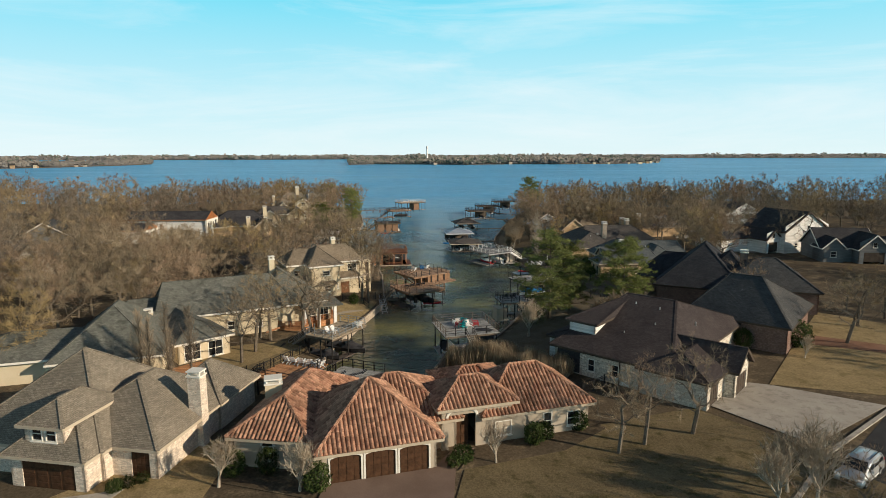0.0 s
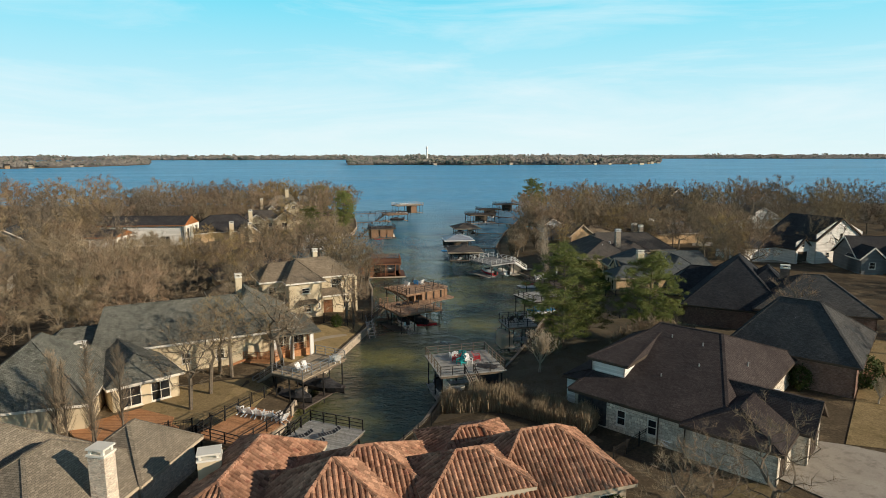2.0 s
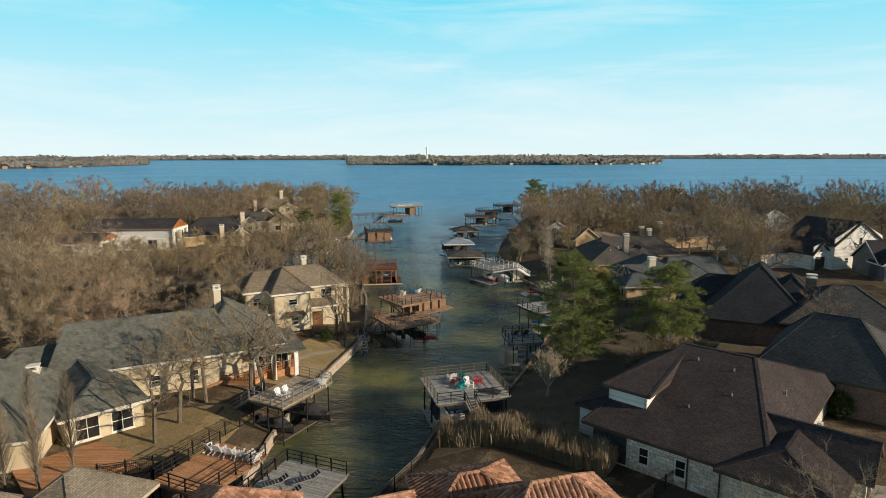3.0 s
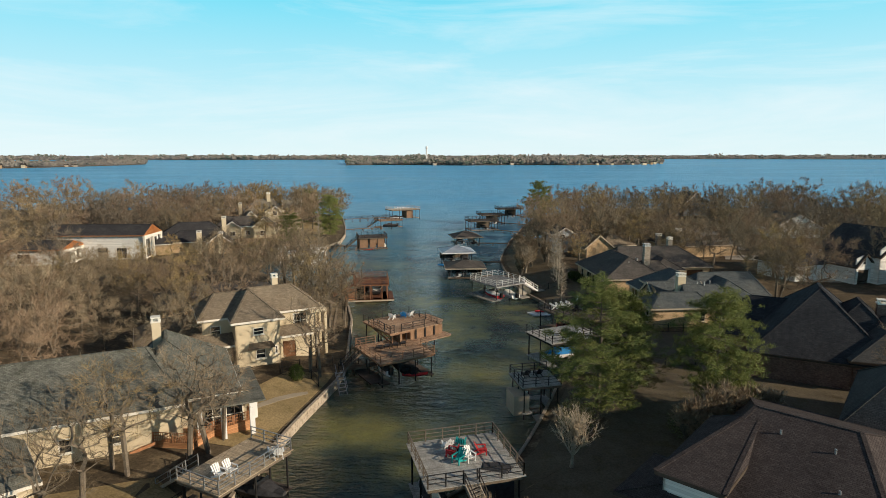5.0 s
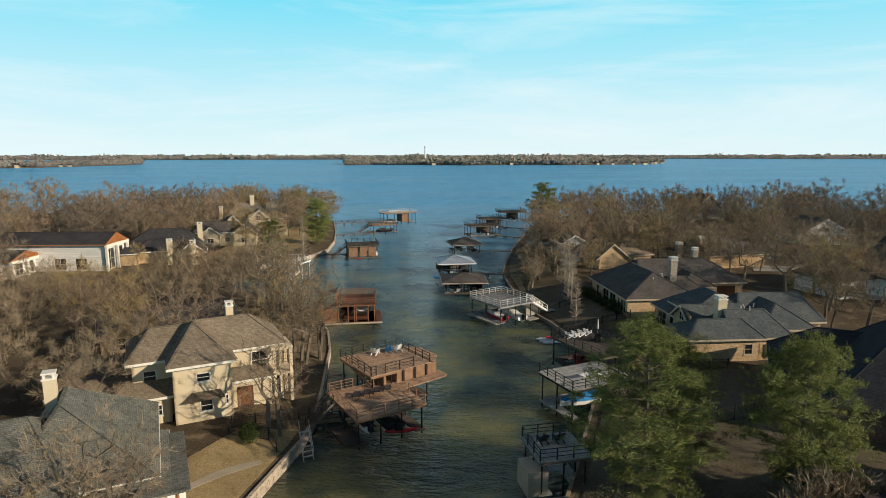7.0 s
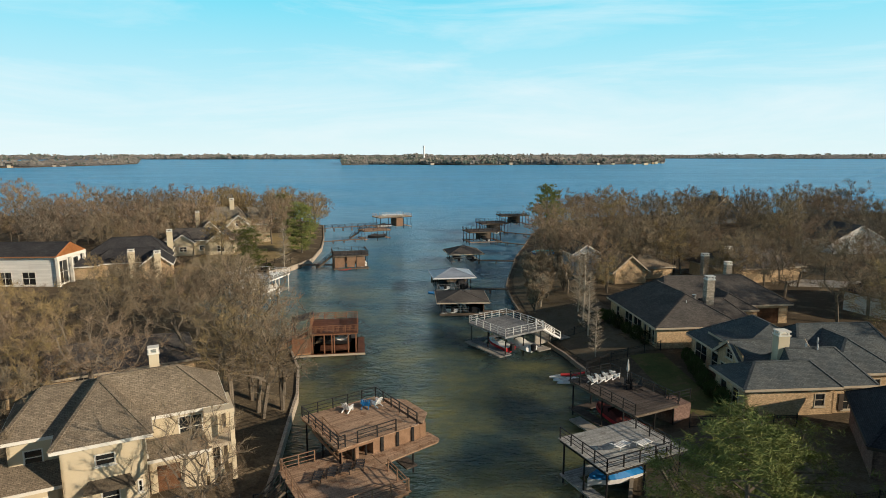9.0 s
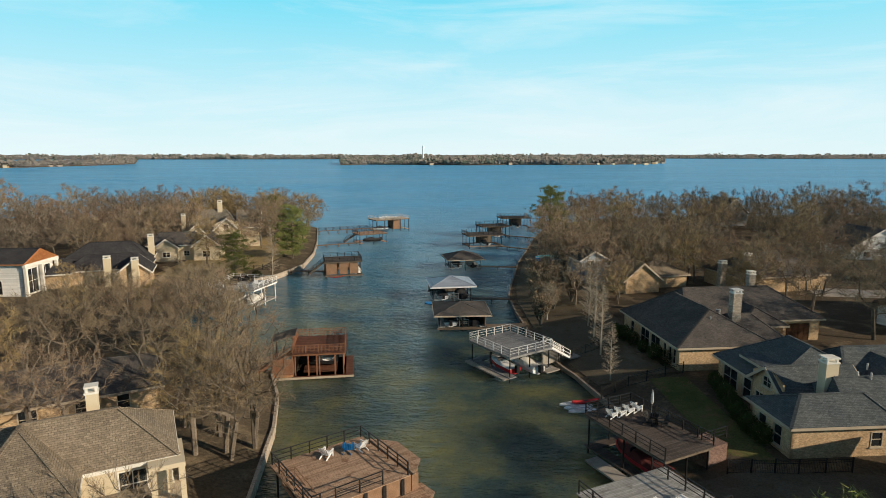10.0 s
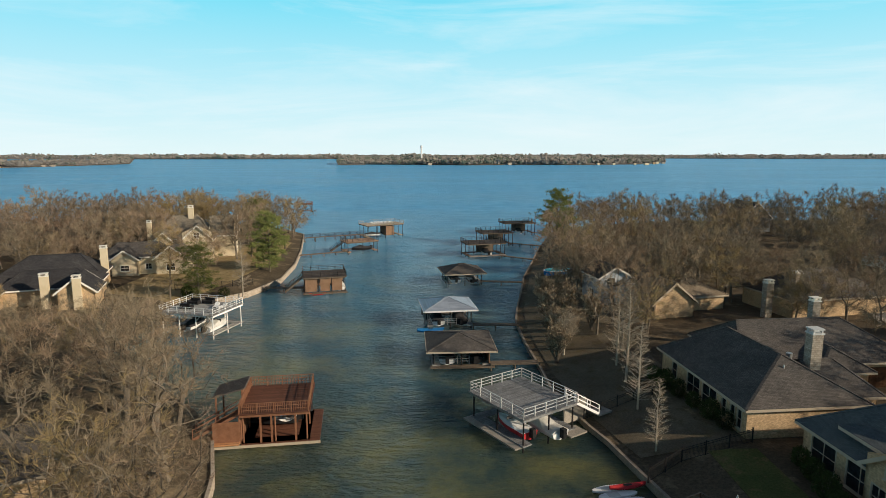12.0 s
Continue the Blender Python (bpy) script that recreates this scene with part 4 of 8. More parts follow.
                boards.append(((p[0], p[1], p[2] - 0.14), (q[0], q[1], q[2] - 0.14), 0.08, 0.24))
                for p, q in ((pl[1], pl[2]), (pl[3], pl[0])):
                    boards.append(((p[0], p[1], p[2] - 0.16), (q[0], q[1], q[2] - 0.16), 0.06, 0.28))
        for p, q, bw_, bh_ in boards:
            part("fascia", Geo().beam(p, q, bw_, bh_), fascia or trim, rf)
    for ch in chimneys:
        chimney(home, *ch)
    return home


LH, RH = "houses along the west bank of the canal", "houses along the east bank of the canal"

# terracotta house at the head of the canal
house("tile_roofed_house", (-9.2, 42.1), 17, [
    (-0.3, 0.0, 9.3, 9.3, 2.75, 0.72, "hip"),
    (-6.7, 5.1, 6.2, 12.5, 2.75, 0.62, "hip", -25),
    (2.0, 3.0, 9.7, 8.6, 2.75, 0.60, "hip"),
    (10.2, 2.5, 6.5, 4.8, 3.9, 0.58, "hip"),
    (14.2, 2.5, 10.2, 7.5, 2.75, 0.68, "hip"),
    (12.5, 8.6, 6.5, 5.0, 2.75, 0.42, "hip"),
], STUCCO_TAUPE, CLAY_TILE, "taupe stucco house with a terracotta tile roof", LH, TRIM_WHITE, fascia=TRIM_TAN, openings=[
    (0, "f", 0.75, 0.0, 2.4, 2.25, "garage", DOOR_DARK), (0, "f", 3.5, 0.0, 2.4, 2.25, "garage", DOOR_DARK), (0, "f", 6.25, 0.0, 2.4, 2.25, "garage", DOOR_DARK),
    (1, "f", 2.4, 0.7, 1.0, 1.3, "arch"), (3, "f", 0.6, 0.0, 2.5, 3.1, "entry"), (4, "f", 0.9, 0.6, 1.6, 1.4, "window"),
    (4, "f", 5.6, 0.5, 0.9, 1.7, "window"), (4, "f", 8.0, 0.6, 1.3, 1.4, "window")],
    chimneys=[(-3.4, 10.8, 2.0, 5.2, 1.5, 1.2, STUCCO_CREAM)], tiles=True, cap=CLAY_TILE)

# taupe-roofed brick house on the west side
house("brick_house", (-26.7, 40.7), -10, [
    (-6.9, 0.4, 6.5, 8.0, 2.75, 0.82, "hip"),
    (-13.1, 2.0, 12.9, 13.0, 2.75, 0.82, "hip"),
    (-6.0, 3.0, 9.8, 12.0, 2.75, 0.66, "hip"),
    (-5.8, 0.9, 3.4, 5.6, 5.0, 0.72, "hip", 0, 0.4),
    (-1.8, 11.8, 5.8, 6.5, 2.75, 0.80, "hip"),
], BRICK_PALE, SHINGLE_TAUPE, "pale brick house with a steep taupe shingle roof", LH, TRIM_WHITE, fascia=TRIM_TAN, openings=[
    (0, "f", 1.0, 0.0, 4.6, 2.25, "garage", DOOR_DARK), (2, "f", 7.5, 0.0, 1.6, 2.2, "garage", DOOR_DARK), (3, "f", 0.55, 3.6, 1.0, 1.2, "window"), (3, "f", 1.8, 3.6, 1.0, 1.2, "window")],
    chimneys=[(3.75, 8.9, 0.0, 6.9, 1.2, 1.0, BRICK_PALE)])

house("shingled_house", (-26.7, 40.7), 17, [
    (-20, 27.0, 17, 9.0, 2.75, 0.42, "hip"),
    (-9.5, 25.0, 11, 13.5, 2.75, 0.8, "hip"),
], STUCCO_CREAM, SHINGLE_SAGE, "cream house with a grey-green shingle roof in half shade", LH)

# long low house with a big lawn
cream = house("cream_house", (-38.0, 76.2), 26, [
    (0.0, 0.0, 18.0, 11.0, 3.7, 3.8, ("x", 0.9, 15.5, 5.4)),
    (1.9, -9.3, 6.4, 12.0, 2.7, 2.0, ("y", 3.0, 11.5, 3.2), 16),
    (14.2, 1.6, 8.6, 12.6, 3.4, 4.4, ("y", 4.6, 8.0, 3.0)),
    (19.4, 1.0, 4.2, 8.0, 3.0, 1.3, ("y", 1.8, 6.0, 1.0), 0, 0.4),
    (-6.0, 0.5, 7.0, 9.0, 2.9, 2.6, ("x", 2.5, 7.0, 4.5)),
], STUCCO_CREAM, SHINGLE_SAGE, "long cream stucco house with a mottled grey roof", LH, TRIM_WHITE, openings=[
    (0, "f", 8.6, 0.9, 1.0, 1.3, "window"), (0, "f", 12.4, 0.9, 1.0, 1.3, "window"), (1, "r", 1.0, 0.6, 1.1, 1.6, "window"), (1, "f", 0.7, 0.2, 2.0, 2.1, "window"), (1, "f", 3.6, 0.2, 1.9, 2.0, "window"),
    # windows of block 3 stand in for a dark open porch
    (3, "f", 0.4, 0.1, 1.6, 2.4, "window"), (3, "f", 2.3, 0.1, 1.6, 2.4, "window"), (3, "r", 0.6, 0.1, 3.2, 2.4, "window"), (3, "r", 4.6, 0.1, 2.4, 2.4, "window")],
    chimneys=[(-1.1, -2.1, 2.0, 5.7, 1.0, 0.9, STUCCO_CREAM), (16.4, 8.4, 3.0, 9.6, 0.8, 0.8, STUCCO_CREAM)])

for px, py in ((19.4, -0.4), (21.4, -0.4), (23.9, -0.4), (24.6, 3.0), (24.6, 6.4)):
    part("porch_column", Geo().box(px - 0.22, py - 0.22, -0.3, px + 0.22, py + 0.22, 2.85), PAINT_WHITE, cream, "square white porch column")
part("porch_roof", Geo().box(18.9, -0.9, 2.85, 25.1, 8.6, 3.02), SHINGLE_SAGE, cream, uv=True)

# two-storey tan house
tan_home = house("two_storey_house", (-23.2, 102.0), 27, [
    (0.0, 0.0, 5.2, 9.6, 5.8, 2.8, ("y", 4.7, 5.2, 2.4)),
    (-3.4, 2.9, 6.0, 7.0, 5.8, 2.3, ("x", 1.9, 6.0, 3.4)),
    (1.5, 3.0, 9.2, 6.6, 5.8, 2.8, ("x", 1.0, 6.3, 2.4)),
    (5.3, 1.7, 3.9, 3.2, 2.9, 1.5, ("x", 0.2, 3.4, 2.4), 0, 0.4),
    (-10.4, 5.6, 8.0, 8.0, 2.8, 2.0, ("x", 2.0, 7.0, 4.0)),
    (-5.2, 1.2, 5.0, 4.0, 2.8, 1.3, ("x", 1.6, 5.0, 2.4)),
], STUCCO_CREAM, SHINGLE_TAN, "two-storey cream stucco house with a tan shingle roof", LH, TRIM_WHITE, openings=[
    (0, "f", 2.0, 3.9, 1.3, 0.9, "window"), (0, "f", 2.2, 0.9, 1.2, 1.2, "window"), (0, "f", 4.5, 1.3, 0.35, 1.0, "window"), (0, "r", 0.7, 3.5, 0.9, 1.3, "window"),
    (2, "f", 6.0, 3.2, 1.8, 2.0, "window"), (2, "r", 1.0, 3.2, 1.4, 1.8, "window"), (3, "f", 0.5, 0.0, 1.6, 2.1, "door"), (3, "r", 0.6, 0.4, 1.6, 1.9, "window"), (2, "f", 7.9, 0.2, 1.1, 2.1, "window"),
    (1, "f", 0.9, 3.6, 1.2, 1.2, "window"), (5, "f", 3.6, 0.8, 0.6, 1.1, "window")],
    chimneys=[(6.2, 7.6, 5.0, 9.7, 0.75, 0.75, STUCCO_CREAM)])
part("window_hood", Geo().loft([[(1.5, -0.02, 2.95), (4.1, -0.02, 2.95), (4.1, -0.02, 2.8), (1.5, -0.02, 2.8)], [(1.2, -0.85, 2.45), (4.4, -0.85, 2.45), (4.4, -0.85, 2.33), (1.2, -0.85, 2.33)]]), SHINGLE_TAN, tan_home, "small shingled hood over a window")
for px, py in ((11.3, 1.6), (11.3, 4.4), (9.6, 1.6)):
    part("porch_column", Geo().box(px - 0.16, py - 0.16, -0.2, px + 0.16, py + 0.16, 5.6), STUCCO_CREAM, tan_home)
part("balcony", Geo().box(9.3, 1.5, 2.75, 11.5, 5.0, 3.0), TRIM_TAN, tan_home)
part("porch_header", Geo().box(9.3, 1.4, 5.45, 11.5, 5.0, 5.75), STUCCO_CREAM, tan_home)

# low brick house in the grove
house("low_brick_house", (-41, 120.8), 29.5, [(0, 0, 17.8, 10, 2.5, 0.36, "hip")], BRICK_TAN, SHINGLE_DUSK, "low tan brick house half hidden by bare trees", LH, TRIM_TAN,
      openings=[(0, "f", 2.0, 0.6, 1.2, 1.6, "window"), (0, "f", 6.0, 0.2, 1.6, 2.1, "window"), (0, "f", 10.5, 0.6, 1.2, 1.6, "window"), (0, "f", 14.0, 0.6, 1.2, 1.6, "window")])

# modern house with the cedar gable
modern = house("modern_house", (-71.8, 176.8), 2, [
    (-23.0, 0.0, 23.0, 8.6, 6.0, 0.44, "gable_x", 0, 0.6),
    (-31.0, -8.0, 16.0, 9.0, 3.8, 0.30, "gable_x", 0, 0.6),
], SIDING_WHITE, SHINGLE_BLACK, "white modern house with dark roof and cedar gable", LH, TRIM_WHITE, fascia=CEDAR, openings=[
    (0, "r", 0.7, 0.2, 3.2, 4.6, "window"), (0, "r", 4.6, 0.2, 3.2, 4.6, "window"), (0, "f", 16.5, 0.3, 2.6, 2.6, "window"), (0, "f", 12.0, 0.3, 2.6, 2.6, "window"), (1, "f", 1.0, 0.3, 2.2, 2.4, "window"), (1, "f", 6.0, 0.3, 3.2, 2.4, "window"), (1, "r", 1.5, 0.3, 2.4, 2.6, "window"), (1, "r", 5.0, 0.3, 2.4, 2.6, "window")])
for wing, x, y0, y1, eave, rise in ((0, 0.62, -0.6, 9.2, 6.0, 2.1), (1, -14.38, -8.6, 1.6, 3.8, 1.45)):
    for py in (y0 + 0.35, (y0 + y1) / 2, y1 - 0.35):
        part("porch_post", Geo().box(x - 0.3, py - 0.25, 0, x + 0.2, py + 0.25, eave - 0.75), TRIM_WHITE, modern)
    part("porch_beam", Geo().box(x - 0.32, y0, eave - 0.75, x + 0.22, y1, eave - 0.1), TRIM_WHITE, modern)
    gable = Geo()
    ring = [(y0, eave - 0.1), (y1, eave - 0.1), ((y0 + y1) / 2, eave + rise)]
    gable.loft([[(x + e, py, pz) for py, pz in ring] for e in (0.0, 0.18)])
    gable.poly([(x + 0.18, py, pz) for py, pz in ring])
    part("cedar_gable", gable, CEDAR_BRIGHT, modern, "orange cedar boarded gable")

house("dark_roofed_house", (-68, 183), 20, [
    (-4.0, 11.5, 17.0, 9.0, 3.0, 3.6, ("x", 5.0, 13.0, 4.5)),
    (-1.0, 3.0, 14.5, 10.0, 2.8, 2.4, ("x", 3.0, 11.0, 5.0)),
    (-15.0, 1.0, 15.0, 10.0, 2.8, 2.2, ("x", 4.0, 13.0, 5.0)),
    (9.0, -2.4, 5.4, 7.0, 2.8, 0.8, "gable_y"),
], BRICK_TAN, SHINGLE_BLACK, "dark shingled house with pale chimneys", LH, TRIM_WHITE,
    chimneys=[(12.9, 16.6, 2.0, 7.8, 1.2, 1.0, STUCCO_CREAM), (6.9, -0.4, 0.0, 6.0, 1.2, 1.0, STUCCO_CREAM), (12.0, -2.8, 0.0, 5.8, 1.2, 1.0, STUCCO_CREAM)])

house("point_house", (-67, 212), 12, [
    (0, 0, 12.0, 8.0, 3.8, 2.6, ("x", 2.0, 10.0, 4.0)),
    (10.5, -1.5, 6.0, 8.0, 3.4, 0.8, "gable_y"),
    (2.0, -1.6, 5.0, 5.0, 3.4, 0.7, "gable_y"),
], STUCCO_CREAM, SHINGLE_DUSK, "cream house with gabled brown roofs among bare trees", LH, TRIM_WHITE, openings=[(2, "f", 1.6, 1.0, 1.8, 1.3, "window"), (1, "f", 2.0, 0.8, 1.8, 1.6, "window"), (0, "f", 8.0, 1.0, 1.4, 1.3, "window")])
house("gabled_house", (-65.5, 230), 15, [
    (0, 0, 14, 10, 5.0, 5.2, ("x", 4.5, 10.0, 5.0)),
    (7.5, -3.5, 6.5, 9, 5.0, 0.95, "gable_y"),
    (13.5, 1.0, 5.5, 8, 5.4, 1.0, "gable_x"),
    (0.5, -2.5, 5.0, 8, 4.0, 1.0, "gable_y"),
], STUCCO_CREAM, SHINGLE_TAUPE, "tall cream house with steep gables at the point", LH, TRIM_WHITE, openings=[(1, "f", 2.2, 1.0, 1.8, 2.2, "window"), (1, "f", 2.4, 5.4, 1.4, 1.4, "window"), (2, "r", 2.6, 1.0, 2.2, 2.0, "window"), (2, "r", 3.0, 5.6, 1.6, 1.8, "window"), (3, "f", 1.6, 1.0, 1.6, 1.6, "window")],
    chimneys=[(8.6, 4.6, 6.0, 12.6, 1.2, 1.0, STUCCO_CREAM), (-0.6, 2.0, 0.0, 9.4, 1.0, 0.9, STUCCO_CREAM)])
house("gabled_house", (-97, 116), 25, [(0, 0, 16, 10, 3.0, 0.8, "hip"), (9, -4, 8, 9, 3.0, 1.0, "gable_y")], STONE_PALE, SHINGLE_DUSK, "pale stone gabled house behind bare trees", LH, TRIM_TAN, openings=[(1, "f", 2.5, 0.6, 2.4, 1.8, "window")])
house("gabled_house", (-112, 152), 20, [(0, 0, 14, 10, 3.2, 0.6, "gable_y")], SIDING_GREY, SHINGLE_SLATE, "grey gabled house deep in bare woods", LH)

# umber-roofed stone house with garage
stone_home = house("stone_house", (13.3, 67.5), -42, [
    (0.0, 0.0, 13.6, 25.0, 3.05, 4.25, ("x", 2.9, 9.2, 13.0)),
    (0.2, 2.9, 3.4, 9.8, 5.5, 1.35, ("x", 2.4, 3.3, 9.0), 0, 0.4, SIDING_WHITE),
    (10.8, -0.6, 6.9, 9.0, 3.0, 1.55, ("y", 2.8, 8.5, 3.4), 0, 0.45),
    (12.2, 4.4, 6.6, 4.6, 3.0, 0.74, "gable_x", 0, 0.45),
    (-2.6, 3.0, 3.0, 6.0, 2.9, 1.0, ("y", 1.5, 4.5, 2.6), 0, 0.35, SIDING_WHITE),
], STONE_PALE, SHINGLE_UMBER, "pale stone house with a broad dark brown roof", RH, TRIM_WHITE, fascia=TRIM_DARK, openings=[
    # the canvas-dark door leaf at 0.3 stands in for a screened porch
    (0, "f", 0.3, 0.1, 3.0, 2.5, "garage", CANVAS), (0, "f", 4.3, 0.7, 0.9, 1.5, "window"), (0, "f", 7.2, 0.7, 0.9, 1.5, "window"), (2, "r", 0.8, 0.0, 2.4, 2.2, "garage", TRIM_DARK), (3, "r", 0.6, 0.0, 3.4, 2.2, "garage", TRIM_DARK)])
for px, py in ((14.6, 10.2), (14.6, 12.6)):
    part("porch_column", Geo().box(px - 0.2, py - 0.2, -0.3, px + 0.2, py + 0.2, 3.0), PAINT_WHITE, stone_home, "square white porch column")
for px, py, pz in ((6.5, 4.5, 4.55), (9.0, 7.2, 5.4), (8.2, 10.4, 6.5), (12.0, 12.0, 5.0), (5.0, 10.8, 6.6)):
    part("vent_pipe", Geo().tube((px, py, pz - 0.3), (px, py, pz + 0.3), 0.07, 0.07, 8), METAL_GREY, stone_home)
part("downspout", Geo().box(8.15, -0.12, 0, 8.25, -0.02, 3.0), TRIM_DARK, stone_home)
part("downspout", Geo().box(10.65, -0.7, 0, 10.75, -0.6, 3.0), TRIM_DARK, stone_home)

grey_home = house("grey_roofed_house", (33.9, 79.7), -40, [
    (0.0, 0.0, 12.4, 15.0, 3.0, 5.1, ("x", 4.0, 8.0, 5.4)),
    (-1.2, 19.1, 14.6, 14.0, 3.0, 4.4, ("x", 6.6, 9.2, 5.2), 21),
], BRICK_RED, SHINGLE_SLATE, "brick house with steep dark grey shingle roofs", RH, TRIM_TAN, gz=2.6, fascia=TRIM_DARK, openings=[(1, "f", 1.0, 0.8, 1.2, 1.4, "window")])
for px, py, pz in ((3.0, 2.2, 5.0), (7.5, 1.6, 4.5), (9.6, 2.0, 4.6), (6.0, 3.4, 6.1)):
    part("vent_pipe", Geo().tube((px, py, pz - 0.3), (px, py, pz + 0.25), 0.07, 0.07, 8), METAL_GREY, grey_home)

house("steep_roofed_house", (36.8, 99.7), -27, [
    (0.0, 0.0, 13.5, 17.0, 3.0, 6.4, ("y", 8.5, 11.5, 6.9)),
    (5.4, 3.0, 10.5, 12.0, 3.0, 5.2, ("y", 5.0, 7.5, 5.6)),
    (-4.0, 7.0, 8.0, 11.0, 2.8, 4.0, ("x", 3.8, 8.0, 5.5)),
], BRICK_RED, SHINGLE_NAVY, "dark brick house with very steep blue-black roofs", RH, TRIM_TAN, gz=2.1, fascia=TRIM_DARK, openings=[(0, "f", 9.6, 0.3, 1.0, 1.9, "window")],
    chimneys=[(13.2, 8.5, 3.0, 8.6, 1.2, 1.0, BRICK_RED)])

tan_brick = house("tan_brick_house", (32.2, 119.0), 4, [
    (0.0, 0.0, 9.0, 5.6, 3.0, 1.9, ("x", 1.8, 7.5, 1.9)),
    (5.8, 0.2, 7.0, 7.0, 3.0, 2.6, ("x", 0.4, 5.6, 3.5)),
    (2.5, 5.2, 8.0, 4.6, 3.4, 0.72, "gable_x", 0, 0.4),
    (3.2, 8.6, 11.0, 8.6, 3.0, 3.3, ("y", 1.6, 5.0, 5.4)),
    (10.0, 6.4, 11.5, 9.0, 3.0, 3.1, ("x", 2.0, 10.6, 4.0)),
    (11.6, 3.2, 6.4, 7.0, 3.0, 2.7, ("y", 3.0, 6.5, 3.1)),
    (4.0, 10.0, 3.6, 3.4, 4.3, 0.5, ("y", 0.4, 3.0, 3.2), 0, 0.5),
], BRICK_TAN, SHINGLE_TEAL, "tan brick house with a slate-teal shingle roof", RH, TRIM_TAN, openings=[
    (0, "f", 7.0, 0.8, 1.1, 1.4, "window"), (1, "f", 4.2, 0.3, 1.5, 1.7, "window"), (0, "l", 1.0, 0.4, 1.2, 1.9, "window"), (0, "l", 3.2, 0.4, 1.2, 1.9, "window"), (2, "l", 0.6, 0.5, 1.4, 1.9, "window"), (2, "l", 2.5, 0.5, 1.4, 1.9, "window"), (2, "l", 1.6, 3.2, 1.4, 1.1, "window"),
    # wide windows of block 3 stand in for a dark veranda opening
    (3, "l", 1.0, 0.2, 2.8, 2.3, "window"), (3, "l", 4.8, 0.2, 2.8, 2.3, "window"), (5, "f", 3.6, 0.5, 1.4, 1.7, "window")],
    chimneys=[(6.1, 4.4, 3.0, 7.3, 1.2, 1.0, STUCCO_CREAM)])
for x in (9.9, 11.9):
    part("shutter", Geo().box(x - 0.25, 0.12, 0.3, x + 0.25, 0.19, 2.0), TRIM_DARK, tan_brick)
for px, py, pz in ((9.4, 3.4, 5.7), (8.6, 4.0, 5.6), (12.5, 7.5, 5.0)):
    part("vent_pipe", Geo().tube((px, py, pz - 0.3), (px, py, pz + 0.35), 0.08, 0.08, 8), METAL_PALE, tan_brick)

lake_home = house("brick_lake_house", (30.9, 139.3), 5, [
    (0.0, 0.0, 11.2, 16.4, 3.0, 3.2, ("y", 4.6, 13.6, 6.0)),
    (8.2, 1.6, 5.6, 8.0, 3.0, 2.3, ("x", 0.5, 3.8, 3.8)),
    (6.0, 9.8, 19.0, 11.0, 3.1, 3.4, ("x", 2.0, 14.5, 5.4)),
    (12.6, 7.4, 5.4, 6.0, 3.0, 2.0, ("y", 2.2, 5.5, 2.6)),
], BRICK_TAN, SHINGLE_DUSK, "tan brick house with a broad weathered grey roof", RH, TRIM_TAN, openings=[
    # two wide windows at 8.8 and 5.7 stand in for a dark porch recess
    (0, "l", 13.8, 0.5, 0.8, 1.9, "window"), (0, "l", 12.4, 0.5, 0.8, 1.9, "window"), (0, "l", 14.9, 0.5, 0.8, 1.9, "window"), (0, "l", 8.8, 0.1, 2.7, 2.4, "window"), (0, "l", 5.7, 0.1, 2.7, 2.4, "window"), (0, "l", 2.4, 0.5, 1.2, 1.9, "window"),
    (2, "f", 12.2, 0.0, 1.2, 2.3, "door"), (2, "f", 14.2, 0.0, 3.4, 2.4, "garage", DOOR_DARK)],
    chimneys=[(9.3, 4.6, 3.0, 8.7, 1.1, 1.0, STONE_GREY, 0, METAL_PALE), (21.5, 20.5, 3.0, 7.6, 1.0, 0.9, STONE_GREY)])
part("roof_turbine", Geo().tube((8.2, 6.4, 4.6), (8.2, 6.4, 5.6), 0.28, 0.3, 12), METAL_GREY, lake_home)
part("vent_pipe", Geo().tube((5.4, 3.2, 5.0), (5.4, 3.2, 5.6), 0.07, 0.07, 8), METAL_PALE, lake_home)

house("blue_grey_house", (30.5, 187), 10, [(0, 0, 5.5, 7, 4.6, 0.6, "gable_y"), (4, 3, 11, 9, 3.0, 0.6, "hip")], SIDING_BLUE, SHINGLE_SLATE, "blue-grey two-storey house with a grey roof", RH, TRIM_WHITE,
      openings=[(0, "f", 1.2, 3.4, 1.6, 1.2, "window"), (0, "l", 3.0, 0.6, 1.8, 1.6, "window"), (0, "l", 3.0, 3.4, 1.4, 1.2, "window")])
house("gabled_house", (36.4, 178), 14, [(0, 0, 7.2, 7, 2.4, 0.8, "gable_y"), (6.2, 3, 9, 7, 2.4, 0.55, "hip")], BRICK_TAN, SHINGLE_TAN, "tan gabled house behind bare trees", RH, TRIM_TAN)
house("shingled_house", (58, 178), 12, [(0, 0, 18, 11, 3.0, 0.6, "hip")], BRICK_TAN, SHINGLE_DUSK, "low brick house with grey roof and pale chimneys", RH, TRIM_TAN,
      chimneys=[(3.0, 3.0, 3.0, 7.0, 1.2, 1.0, STONE_GREY), (-3.0, 2.0, 0.0, 6.0, 1.2, 1.0, STONE_GREY)])
house("gabled_house", (101, 279), 12, [(0, 0, 11, 9, 4.4, 0.9, "gable_y")], SIDING_GREY, SHINGLE_SLATE, "tall dark gabled house in bare woods", RH)

